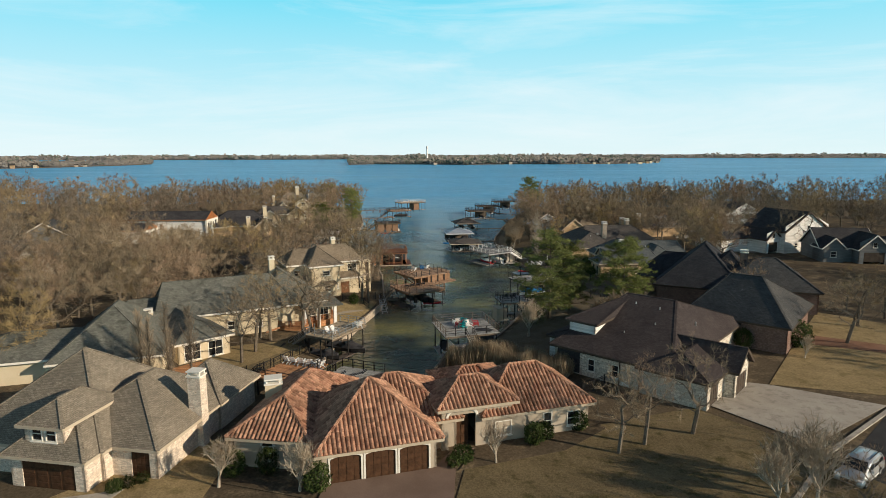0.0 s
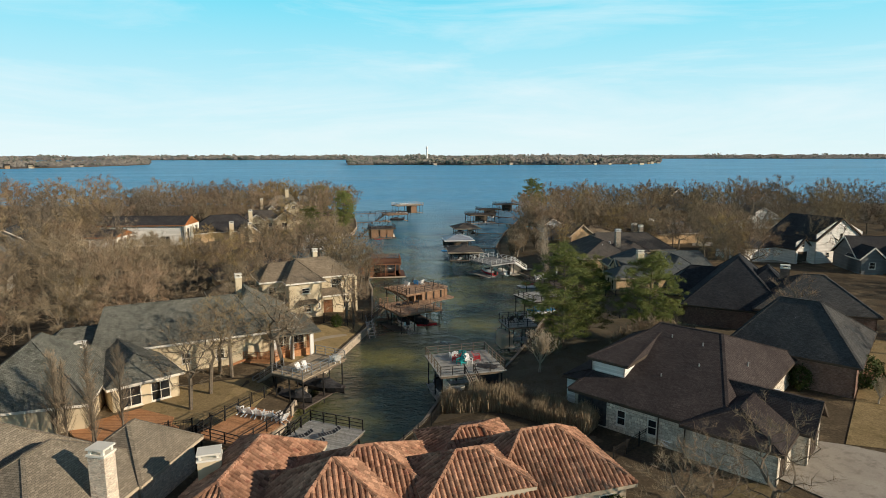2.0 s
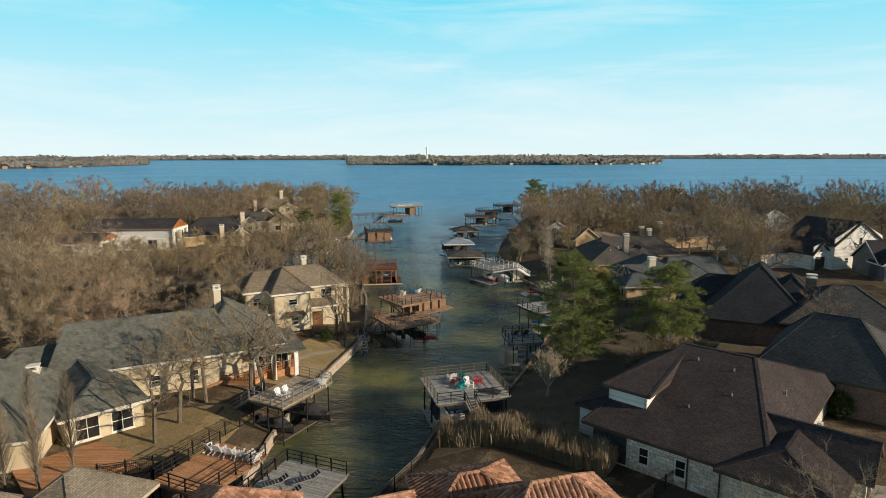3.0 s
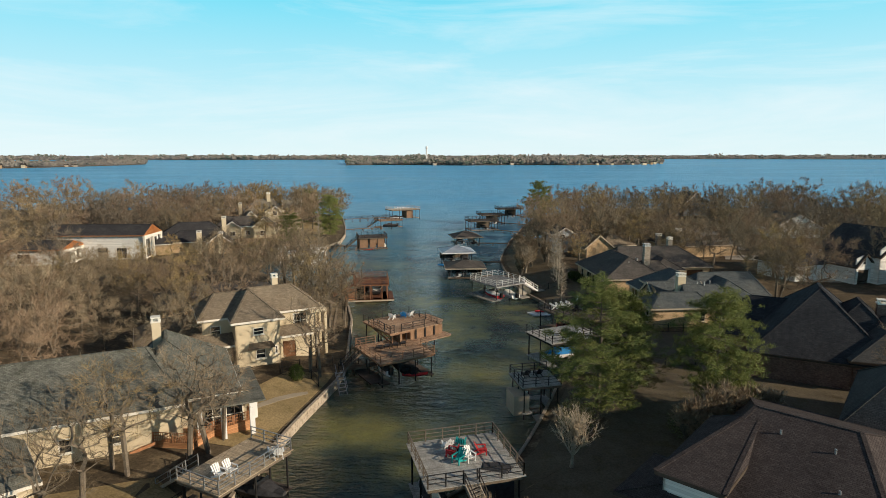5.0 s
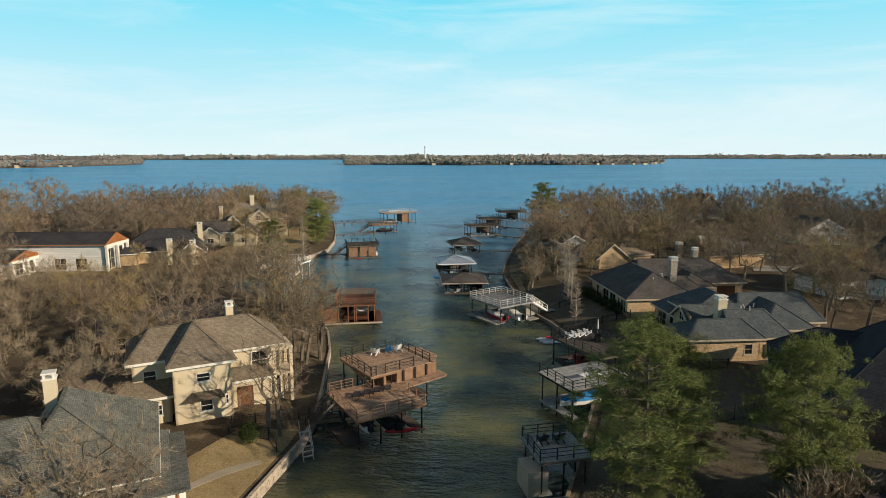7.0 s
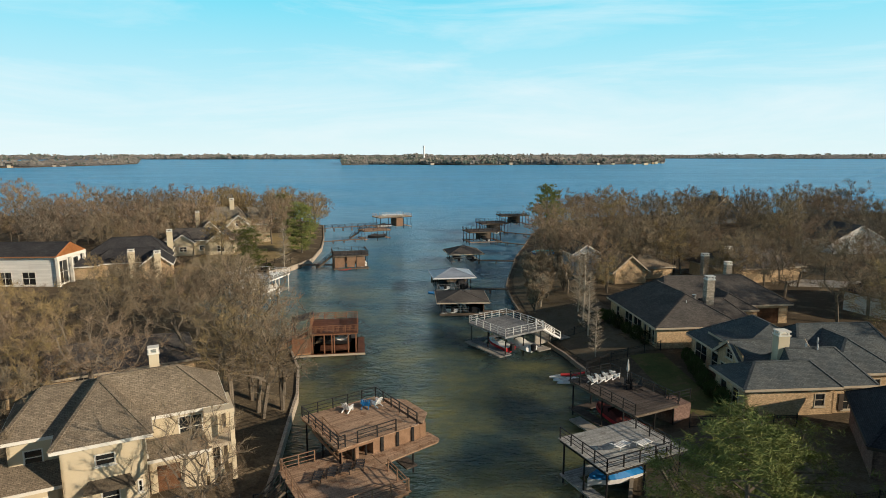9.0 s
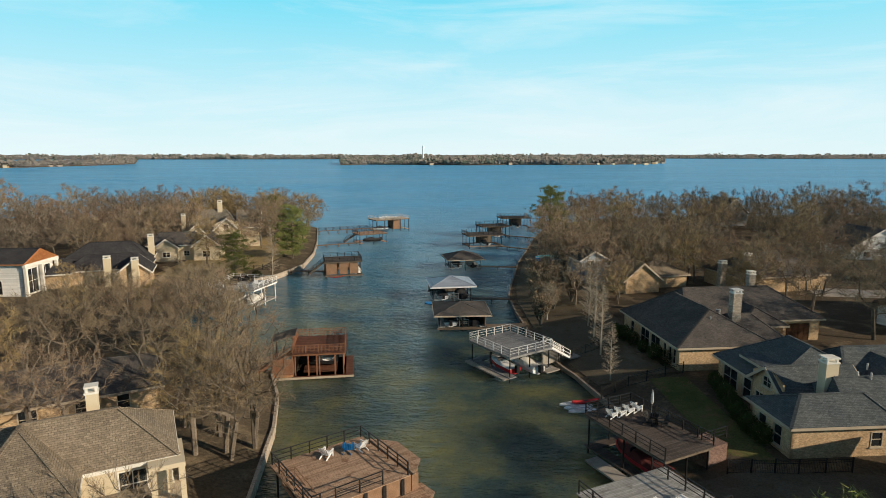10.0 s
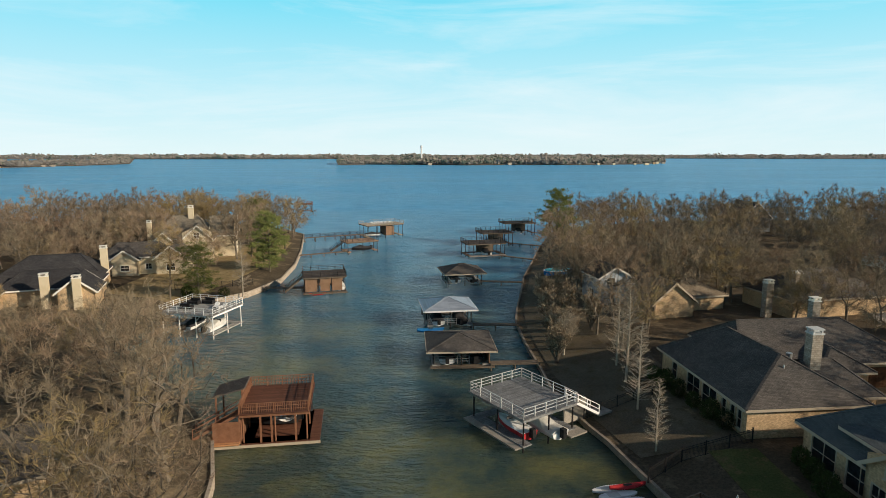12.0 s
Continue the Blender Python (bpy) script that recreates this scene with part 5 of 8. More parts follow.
house("white_gabled_house", (86.6, 148), 20, [
    (0, 0, 15, 13, 5.0, 0.62, "gable_y"),
    (-4.2, 1.6, 4.6, 8, 3.0, 0.9, "gable_y"),
    (-13, 7.5, 11, 9, 2.9, 3.0, ("x", 3.0, 8.0, 4.5)),
], SIDING_WHITE, SHINGLE_BLACK, "white gabled house with a black roof", RH, TRIM_WHITE, gz=2.5, fascia=TRIM_DARK, openings=[(0, "f", 7.4, 4.6, 1.1, 1.8, "window"), (0, "f", 3.4, 0.8, 1.2, 1.2, "window"), (1, "f", 0.7, 0.0, 3.0, 2.3, "garage", TRIM_DARK), (1, "f", 1.8, 3.3, 0.9, 1.3, "window")])
house("grey_gabled_house", (88.8, 135.6), -8, [
    (0, 2, 12, 10, 2.8, 0.75, "gable_x"),
    (7.0, -1, 6.5, 7, 2.8, 0.95, "gable_y"),
    (0.0, 0.5, 4.5, 5, 2.8, 0.95, "gable_y"),
    (13.0, 1.0, 9.0, 10, 2.8, 0.55, "hip", 0, 0.5, STUCCO_CREAM),
], SIDING_GREY, SHINGLE_BLACK, "grey gabled house with a dark garage", RH, TRIM_WHITE, gz=2.5, openings=[(1, "f", 1.0, 0.0, 4.4, 2.2, "garage", TRIM_DARK), (1, "f", 2.7, 3.3, 1.0, 1.2, "window"), (2, "f", 1.6, 0.7, 1.3, 1.4, "window")])
house("gabled_house", (102, 213), 4, [(0, 0, 15, 11, 3.0, 0.55, "gable_y")], SIDING_WHITE, SHINGLE_DUSK, "white gabled house deep among bare trees", RH, openings=[(0, "f", 3.0, 0.7, 1.6, 1.3, "window"), (0, "f", 9.4, 0.7, 1.6, 1.3, "window")])

# ---- docks ----
def box_mesh(name, x0, y0, z0, x1, y1, z1):
    return Geo().box(x0, y0, z0, x1, y1, z1).mesh(name)


SHARED = {}


def shared(key, make):
    if key not in SHARED:
        SHARED[key] = make()
    return SHARED[key]


def railing(parent, p, q, z, material, height=1.0, rails=3, spacing=1.5, balusters=False):
    """Posts and rails along the deck's edge from p to q."""
    p, q = Vector((*p, z)), Vector((*q, z))
    n = max(1, round((q - p).length / spacing))
    key = ("rail_post", material.name, height)
    post = shared(key, lambda: box_mesh("rail_post", -0.042, -0.042, 0, 0.042, 0.042, height + 0.03))
    for i in range(n + 1):
        c = p.lerp(q, i / n)
        part("rail_post", post, material, parent, at=pose(*c))
    g = Geo()
    for k in range(rails):
        zz = Vector((0, 0, height * (1 - k / rails)))
        g.beam(p + zz, q + zz, 0.05 if k else 0.09, 0.04)
    part("handrail", g, material, parent)
    if balusters:
        b = Geo()
        m = max(2, int((q - p).length / 0.16))
        for i in range(m):
            c = p.lerp(q, (i + 0.5) / m)
            b.box(c.x - 0.02, c.y - 0.02, c.z + 0.08, c.x + 0.02, c.y + 0.02, c.z + height - 0.03)
        tagged(part("baluster_infill", b, material, parent), kind="stuff")


def stairs(parent, p, q, width, material, railmat=None):
    """A straight flight from p (top) to q (bottom)."""
    p, q = Vector(p), Vector(q)
    d = Vector((q.x - p.x, q.y - p.y, 0)).normalized()
    s = Vector((-d.y, d.x, 0)) * (width / 2)
    fl = Geo()
    for k in (-1, 1):
        fl.beam(p + s * k, q + s * k, 0.06, 0.26)
    flight = part("stair_frame", fl, material, parent)
    n = max(2, int(abs(p.z - q.z) / 0.19))
    for i in range(1, n):
        c = p.lerp(q, i / n)
        t = Geo()
        t.beam(c - s, c + s, 0.27, 0.05)
        part("tread", t, material, flight)
    if railmat:
        r = Geo()
        for k in (-1, 1):
            for h in (0.95, 0.5):
                r.beam(p + s * k + Vector((0, 0, h)), q + s * k + Vector((0, 0, h)), 0.06, 0.06)
            for t in (0.0, 0.5, 1.0):
                c = p.lerp(q, t) + s * k
                r.beam(c, c + Vector((0, 0, 0.97)), 0.07, 0.07)
        part("stair_rail", r, railmat, flight)


def dock(name, c, yaw, w, d, deck_z, deck, frame_mat, rail_mat, label, group, rails="fblr", low=0.75, low_mat=None, slip="f", nx=3, ny=3, roof=None, rail_n=3, balusters=False, edge=None, pile_mat=None):
    """A boathouse on pilings: an upper deck (or roof) over a slip with finger piers round it."""
    t = thing(name, pose(c[0], c[1], 0, 0, 0, yaw), label, "dock", group)
    x0, x1, y0, y1 = -w / 2, w / 2, -d / 2, d / 2
    pm = pile_mat or METAL_DARK
    pile = shared(("piling", pm.name, deck_z), lambda: Geo().tube((0, 0, -1.6), (0, 0, deck_z - 0.3), 0.085, 0.08, 8).mesh("piling", smooth=False))
    for i in range(nx):
        for j in range(ny):
            if 0 < i < nx - 1 and 0 < j < ny - 1:
                continue
            part("piling", pile, pm, t, at=pose(x0 + 0.25 + (w - 0.5) * i / (nx - 1), y0 + 0.25 + (d - 0.5) * j / (ny - 1), 0))
    # finger piers round the slip
    lm = low_mat or deck
    f = 1.1
    lows = {"l": (x0, y0, x0 + f, y1), "r": (x1 - f, y0, x1, y1), "b": (x0 + f, y1 - f, x1 - f, y1), "f": (x0 + f, y0, x1 - f, y0 + f)}
    for k, (a, b, c2, e) in lows.items():
        if k != slip:
            g = Geo().box(a, b, low - 0.14, c2, e, low)
            part("finger_pier", g, lm, t, uv=True)
    if roof is None:
        g = Geo().box(x0 - 0.15, y0 - 0.15, deck_z - 0.06, x1 + 0.15, y1 + 0.15, deck_z)
        top = part("upper_deck", g, deck, t, uv=True)
        e = Geo()
        for p, q in (((x0, y0), (x1, y0)), ((x1, y0), (x1, y1)), ((x1, y1), (x0, y1)), ((x0, y1), (x0, y0))):
            e.beam((*p, deck_z - 0.2), (*q, deck_z - 0.2), 0.07, 0.27)
        part("rim_joist", e, edge or frame_mat, t)
        j = Geo()
        n = max(3, int(d / 0.8))
        for i in range(1, n):
            y = y0 + d * i / n
            j.beam((x0, y, deck_z - 0.19), (x1, y, deck_z - 0.19), 0.05, 0.22)
        part("joist_frame", j, frame_mat, t)
        sides = {"f": ((x0, y0), (x1, y0)), "r": ((x1, y0), (x1, y1)), "b": ((x1, y1), (x0, y1)), "l": ((x0, y1), (x0, y0))}
        for k in rails:
            railing(t, *sides[k], deck_z, rail_mat, rails=rail_n, balusters=balusters)
    else:
        mat, pitch = roof
        planes, lines, _, cc, _ = roof_planes(w, d, deck_z, pitch, "hip", 0.7)
        g = Geo()
        for pl in planes:
            g.poly([(p[0] + x0, p[1] + y0, p[2]) for p in pl])
        lowc = [(p[0] + x0, p[1] + y0, p[2] - 0.14) for p in cc]
        for i in range(4):
            a, b = cc[i], cc[(i + 1) % 4]
            g.poly([lowc[i], lowc[(i + 1) % 4], (b[0] + x0, b[1] + y0, b[2]), (a[0] + x0, a[1] + y0, a[2])])
        g.poly(lowc[::-1])
        r = part("roof", g, mat, t, uv=True)
        e = Geo()
        for i in range(4):
            a, b = cc[i], cc[(i + 1) % 4]
            e.beam((a[0] + x0, a[1] + y0, a[2] - 0.1), (b[0] + x0, b[1] + y0, b[2] - 0.1), 0.06, 0.22)
        part("fascia", e, edge or frame_mat, r)
        k = Geo()
        for p, q in lines:
            k.beam((p[0] + x0, p[1] + y0, p[2]), (q[0] + x0, q[1] + y0, q[2]), 0.25, 0.06)
        part("ridge_cap", k, mat, r, uv=True)
        b = Geo()
        for p, q in (((x0 + 0.25, y0 + 0.25), (x1 - 0.25, y0 + 0.25)), ((x0 + 0.25, y1 - 0.25), (x1 - 0.25, y1 - 0.25))):
            b.beam((*p, deck_z - 0.3), (*q, deck_z - 0.3), 0.12, 0.28)
        part("header_beam", b, frame_mat, t)
    return t


def gangway(p, q, z, width, material, label, group, rail=None):
    """A narrow boardwalk on posts between the bank and a dock."""
    t = thing("boardwalk", pose(p[0], p[1], 0), label, "boardwalk", group)
    a, b = Vector((0, 0, z)), Vector((q[0] - p[0], q[1] - p[1], z))
    g = Geo().beam(a, b, width, 0.14)
    part("walkway", g, material, t, uv=True)
    n = max(2, int((b - a).length / 3.0))
    d = (b - a).normalized()
    s = Vector((-d.y, d.x, 0)) * (width / 2 - 0.08)
    pile = shared(("walk_pile", material.name, z), lambda: Geo().tube((0, 0, -1.6), (0, 0, z + 0.1), 0.09, 0.085, 7).mesh("piling"))
    for i in range(n + 1):
        c = a.lerp(b, i / n)
        for k in (-1, 1):
            part("piling", pile, material, t, at=pose(c.x + s.x * k, c.y + s.y * k, 0))
    if rail:
        for k in (-1, 1):
            railing(t, (a + s * k)[:2], (b + s * k)[:2], z + 0.07, rail, spacing=2.4)
    return t


DK = "boat docks along the canal"
BW = "boardwalks to the docks"
dock_a = dock("boat_dock", (-9.9, 59.2), -22, 5.3, 5.9, 3.9, DECK_GREY, WOOD_OLD, METAL_DARK, "grey planked boat dock with black railing", DK, rails="flb", slip="f")
dock_b = dock("boat_dock", (-16.8, 62.1), -25, 4.8, 6.4, 3.8, DECK_ORANGE, WOOD_BROWN, METAL_DARK, "orange-brown planked boat dock with black railing", DK, rails="flr")
dock_c = dock("boat_dock", (-14.4, 76.6), -28, 4.3, 7.2, 4.0, DECK_TAN, WOOD_OLD, METAL_GREY, "tan planked boat dock with pale railing", DK, rails="fbr", low_mat=DECK_DARK)
dock_d = dock("two_tier_dock", (-4.55, 113.1), 36, 7.4, 7.1, 4.5, DECK_BROWN, WOOD_BROWN, METAL_DARK, "brown two-tier boat dock with railings", DK, rails="lbr", nx=4, low_mat=DECK_DARK)
dock_e = dock("boat_dock", (-12.4, 145.2), 8, 6.3, 6.8, 3.5, DECK_RED, WOOD_RED, WOOD_RED, "reddish-brown stained boat dock with balustrade", DK, rails="fblr", low=0.6, low_mat=DECK_RED, balusters=True, slip="b", pile_mat=WOOD_RED)
dock_f = dock("boat_dock", (-33.4, 179.2), -15, 9.2, 7.6, 3.7, DECK_GREY, PAINT_WHITE, PAINT_WHITE, "white-painted boat dock with grey deck", DK, pile_mat=PAINT_WHITE, nx=4, low_mat=DECK_GREY)
dock_g = dock("boat_dock", (-19.6, 205.6), 14, 8.2, 6.8, 3.7, DECK_DARK, WOOD_OLD, METAL_DARK, "brown boathouse dock with flat roof deck", DK, nx=4)
dock_h = dock("boat_dock", (-19.0, 253.5), 28, 9.0, 6.0, 3.4, DECK_BROWN, WOOD_OLD, METAL_DARK, "weathered brown boat dock off the point", DK)
dock_i = dock("boat_dock", (-15.8, 284.0), 30, 13.0, 7.0, 4.5, DECK_TAN, WOOD_OLD, METAL_GREY, "large two-level boat dock off the point", DK, nx=5)
dock("boat_dock", (-60, 367), 20, 7.0, 6.0, 4.2, DECK_RED, WOOD_RED, WOOD_RED, "distant reddish boat dock", DK)
dock_k = dock("boat_dock", (2.9, 77.0), 15, 7.2, 6.8, 4.2, DECK_GREY, WOOD_OLD, WOOD_OLD, "grey planked boat dock with dark wooden rails", DK, rails="lrb")
dock_l = dock("boat_dock", (11.2, 94.9), 12, 4.2, 4.2, 3.6, DECK_GREY, WOOD_OLD, METAL_DARK, "small shaded grey boat dock", DK, rails="flb")
dock_m = dock("boat_dock", (17.4, 110.0), 25, 8.0, 5.8, 3.9, DECK_GREY, METAL_DARK, METAL_DARK, "grey planked boat dock with loungers", DK, rails="lf")
dock_n = dock("boat_dock", (20.7, 121.0), 26, 5.4, 9.4, 3.8, DECK_DARK, WOOD_OLD, METAL_DARK, "dark planked boat dock with a row of chairs", DK, rails="lbr")
dock_o = dock("boat_dock", (11.75, 145.6), 34, 6.9, 8.0, 3.4, DECK_GREY_DARK, METAL_GREY, METAL_PALE, "broad grey boat dock with pale railing", DK, rails="lbrf")
dock_p = dock("covered_dock", (6.1, 165.6), 3, 7.6, 7.6, 2.7, DECK_GREY, WOOD_OLD, WOOD_OLD, "covered boat dock under a brown hip roof", DK, roof=(SHINGLE_DUSK, 0.26), edge=TRIM_TAN)
dock_q = dock("covered_dock", (4.7, 183.0), 8, 7.2, 7.0, 3.2, DECK_GREY, PAINT_WHITE, PAINT_WHITE, "covered boat dock under a blue-grey metal roof", DK, roof=(METAL_ROOF, 0.30), edge=PAINT_WHITE)
dock_r = dock("covered_dock", (8.2, 213.8), 10, 7.6, 7.2, 2.7, DECK_GREY, WOOD_GREY, WOOD_GREY, "covered boat dock under a brown hip roof", DK, roof=(SHINGLE_DUSK, 0.36), edge=TRIM_TAN)
dock_s = dock("boat_dock", (15.2, 247.0), 15, 10.5, 7.0, 3.9, DECK_DARK, WOOD_OLD, METAL_DARK, "dark two-level boat dock", DK, nx=4)
dock_t = dock("boat_dock", (20.0, 266.0), 15, 9.6, 7.0, 4.2, DECK_DARK, WOOD_OLD, METAL_DARK, "dark flat-topped boat dock", DK, nx=4)
dock_u = dock("boat_dock", (30.0, 291.0), 12, 11.0, 7.0, 4.2, DECK_DARK, WOOD_OLD, METAL_DARK, "dark flat-topped boat dock near the point", DK, nx=4)

for p, q, z in (((16.2, 162.6), (10.0, 162.2), 0.8), ((15.8, 179.4), (8.8, 179.6), 0.8), ((20.8, 210.4), (12.0, 211.5), 0.8), ((28, 236.8), (19.5, 243.0), 0.8), ((33.5, 259), (24.5, 265.0), 0.8), ((42, 284), (35, 289), 0.8),
                ((-31.4, 205.6), (-23.8, 205.6), 0.8), ((-34, 243.5), (-21.5, 250.0), 0.8), ((-38.5, 272), (-21, 281), 1.4)):
    gangway(p, q, z, 1.3, WOOD_OLD, "narrow weathered boardwalk over the water", BW, METAL_DARK if z > 1 else None)

# ---- trees ----
def grow(seed, height, spread, first, twigs, width, fork=(4, 4, 4), lean=0.06, upright=0.35, side=2, thick=0.016, simple=False):
    """Limbs (tapered tubes) and twigs (slivers) of a bare tree of the given height."""
    rng = random.Random(seed)
    wood, fine = Geo(), Geo()

    def rand(k=1.0, up=0.0):
        return Vector((rng.gauss(0, k), rng.gauss(0, k), rng.gauss(up, k)))

    def twig(p, d, length):
        s = d.cross(rand())
        if s.length < 1e-4:
            return
        s = s.normalized() * width * rng.uniform(0.6, 1.0)
        k = len(fine.v)
        if simple:
            fine.v += [tuple(p - s), tuple(p + s), tuple(p + d * length)]
            fine.f.append((k, k + 1, k + 2))
            return
        mid = p + d * length * 0.5 + rand(0.08 * length)
        end = mid + (d + rand(0.25, 0.2)).normalized() * length * 0.55
        fine.v += [tuple(p - s), tuple(p + s), tuple(mid + s * 0.6), tuple(mid - s * 0.6), tuple(end)]
        fine.f += [(k, k + 1, k + 2, k + 3), (k + 3, k + 2, k + 4)]
        for _ in range(side):
            q = p.lerp(mid, rng.uniform(0.3, 1.0))
            k = len(fine.v)
            fine.v += [tuple(q - s * 0.6), tuple(q + s * 0.6), tuple(q + (d + rand(0.7, 0.2)).normalized() * length * rng.uniform(0.3, 0.6))]
            fine.f.append((k, k + 1, k + 2))

    def limb(p, d, length, r, level):
        segs = 3 if level < 2 else 2
        pts = [p]
        for i in range(segs):
            d = (d + rand(0.10 + 0.06 * level) + Vector((0, 0, upright * 0.15))).normalized()
            p2 = p + d * (length / segs)
            ra, rb = r * (1 - 0.7 * i / segs), r * (1 - 0.7 * (i + 1) / segs)
            wood.tube(p, p2, ra, rb, 6 if level == 0 else (4 if level == 1 else 3), False)
            p = p2
            pts.append(p)
        if level >= len(fork):
            for _ in range(twigs):
                f = rng.uniform(0.1, 1.0) * segs
                i = min(segs - 1, int(f))
                q = pts[i].lerp(pts[i + 1], f - i)
                twig(q, (d + rand(0.65, 0.12)).normalized(), length * rng.uniform(0.4, 0.9))
            return
        n = fork[level]
        for j in range(n):
            f = segs * (0.35 + 0.65 * (j + rng.random() * 0.6) / n) if level else segs * (0.6 + 0.4 * j / max(1, n - 1))
            i = min(segs - 1, int(f))
            q = pts[i].lerp(pts[i + 1], min(1.0, f - i))
            a = 2 * math.pi * (j / n + rng.random() * 0.25) + seed + level
            aside = Vector((math.cos(a), math.sin(a), 0))
            out = (aside - d * aside.dot(d)).normalized()
            k = spread * rng.uniform(0.75, 1.25)
            nd_ = (d * (1 - 0.25 * k) + out * k + Vector((0, 0, upright * (1 if level < 2 else 0.4)))).normalized()
            limb(q, nd_, length * rng.uniform(0.58, 0.8), r * 0.5, level + 1)
        limb(p, (d + Vector((rng.gauss(0, 0.2), rng.gauss(0, 0.2), 0.2))).normalized(), length * 0.62, r * 0.3, level + 1)

    limb(Vector((0, 0, -0.3)), Vector((rng.gauss(0, lean), rng.gauss(0, lean), 1)).normalized(), first * height, height * thick, 0)
    top = max(v[2] for v in fine.v)
    k = height / top
    for g in (wood, fine):
        g.v = [(x * k, y * k, z * k) for x, y, z in g.v]
    return wood, fine


def dome(seed, height, radius, base, targets, twigs, width, length, side=1, simple=False, thick=0.016, droop=0.15, least=1):
    """A bare tree with a rounded, lobed crown: limbs fork towards scattered places in the crown, thickening as they join."""
    rng = random.Random(seed)
    wood, fine = Geo(), Geo()
    top = (1 - base) * height
    mid_z = base * height + top * 0.42
    nodes, parent, far = [Vector((0, 0, -0.3))], [-1], [0.0]
    bend = Vector((rng.gauss(0, 0.25), rng.gauss(0, 0.25), 0))
    for f in (0.5, 1.0, 1.35):
        nodes.append(Vector((0, 0, base * height * f)) + bend * f)
        parent.append(len(nodes) - 2)
        far.append(0.0)
    goals = []
    for _ in range(targets):
        u = Vector((rng.gauss(0, 1), rng.gauss(0, 1), rng.gauss(0.25, 0.9))).normalized()
        k = rng.random() ** (0.30 if simple else 0.38) * (1 + (0.34 if simple else 0.42) * noise.noise(u * 1.9 + Vector((seed * 3.7, 1.3, 0))))
        goals.append(Vector((u.x * radius * k, u.y * radius * k, mid_z + u.z * top * (0.55 if u.z > 0 else 0.42) * k)))
    goals.sort(key=lambda g: (g - nodes[-1]).length)
    ends = []
    for g in goals:
        best = min(range(2, len(nodes)), key=lambda i: (g - nodes[i]).length + 0.38 * far[i] + (2.0 if nodes[i].z > g.z + 0.6 else 0.0))
        a = nodes[best]
        gap = (g - a).length
        elbow = a.lerp(g, 0.5) + Vector((rng.gauss(0, 0.08), rng.gauss(0, 0.08), rng.gauss(-0.02, 0.07))) * gap
        nodes.append(elbow)
        parent.append(best)
        far.append(far[best] + gap * 0.5)
        nodes.append(g)
        parent.append(len(nodes) - 2)
        far.append(far[best] + gap)
        ends.append(len(nodes) - 1)
    load = [0] * len(nodes)
    for e in ends:
        while e >= 0:
            load[e] += 1
            e = parent[e]
    rr = [height * thick * (max(1, n) / targets) ** 0.62 for n in load]
    for i in range(1, len(nodes)):
        if load[i] < least:
            continue
        n = 6 if i < 4 else 3
        r0 = min(rr[parent[i]], rr[i] * 1.35)
        wood.tube(nodes[parent[i]], nodes[i], max(r0, 0.012), max(rr[i], 0.009), n, False)
    core = Vector((0, 0, mid_z - 0.15 * top))

    def rand(k):
        return Vector((rng.gauss(0, k), rng.gauss(0, k), rng.gauss(0, k)))

    for e in ends:
        p0, p1 = nodes[parent[e]], nodes[e]
        out = (p1 - core).normalized()
        for _ in range(twigs):
            q = p0.lerp(p1, rng.uniform(0.2, 1.0)) + rand(0.22 if simple else 0.0)
            d = (out * (0.45 if simple else 0.7) + rand(0.62) + Vector((0, 0, droop))).normalized()
            face = out + rand(0.45)
            s = (d.cross(face) if simple else d.cross(rand(1.0))).normalized() * width * rng.uniform(0.6, 1.0)
            if s.cross(d).dot(face) < 0:
                s = -s
            ln = length * rng.uniform(0.55, 1.15)
            k = len(fine.v)
            if simple:
                fine.v += [tuple(q - s), tuple(q + s), tuple(q + d * ln)]
                fine.f.append((k, k + 1, k + 2))
                continue
            m = q + d * ln * 0.5
            end = m + (d + rand(0.3)).normalized() * ln * 0.55
            fine.v += [tuple(q - s), tuple(q + s), tuple(m + s * 0.6), tuple(m - s * 0.6), tuple(end)]
            fine.f += [(k, k + 1, k + 2, k + 3), (k + 3, k + 2, k + 4)]
            for _s in range(side):
                w = q.lerp(m, rng.uniform(0.3, 1.0))
                k = len(fine.v)
                fine.v += [tuple(w - s * 0.6), tuple(w + s * 0.6), tuple(w + (d + rand(0.6)).normalized() * ln * rng.uniform(0.35, 0.65))]
                fine.f.append((k, k + 1, k + 2))
    k = height / max(v[2] for v in fine.v)
    for g in (wood, fine):
        g.v = [(x * k, y * k, z * k) for x, y, z in g.v]
    return wood, fine


class Kind:
    def __init__(self, name, label, wood, fine, bark, leaf, category="tree"):
        self.name, self.label, self.category = name, label, category
        self.wood = wood.mesh("trunk")
        self.fine = fine.mesh("crown")
        self.wood.materials.append(bark)
        self.fine.materials.append(leaf)

    def plant(self, x, y, scale=1.0, turn=0.0, group="", z=None, sz=1.0):
        t = new(self.name)
        t.empty_display_size = 0.2
        t.matrix_basis = pose(x, y, (ground_z(x, y) if z is None else z) - 0.05, 0, 0, turn)
        t.scale = (scale, scale, scale * sz)
        tagged(t, self.label, self.category, group)
        part("trunk", self.wood, None, t)
        part("crown", self.fine, None, t)
        return t


BARE = [Kind("bare_tree", "leafless tree with grey-brown branches and fine twigs", *dome(s, 13, r, b, 105, 12, 0.017, 1.2, 1, thick=0.021), BARK, tw)
        for s, r, b, tw in ((1, 4.6, 0.26, TWIG), (2, 5.4, 0.24, TWIG), (3, 4.4, 0.30, TWIG_RED), (4, 5.0, 0.27, TWIG_GOLD))]
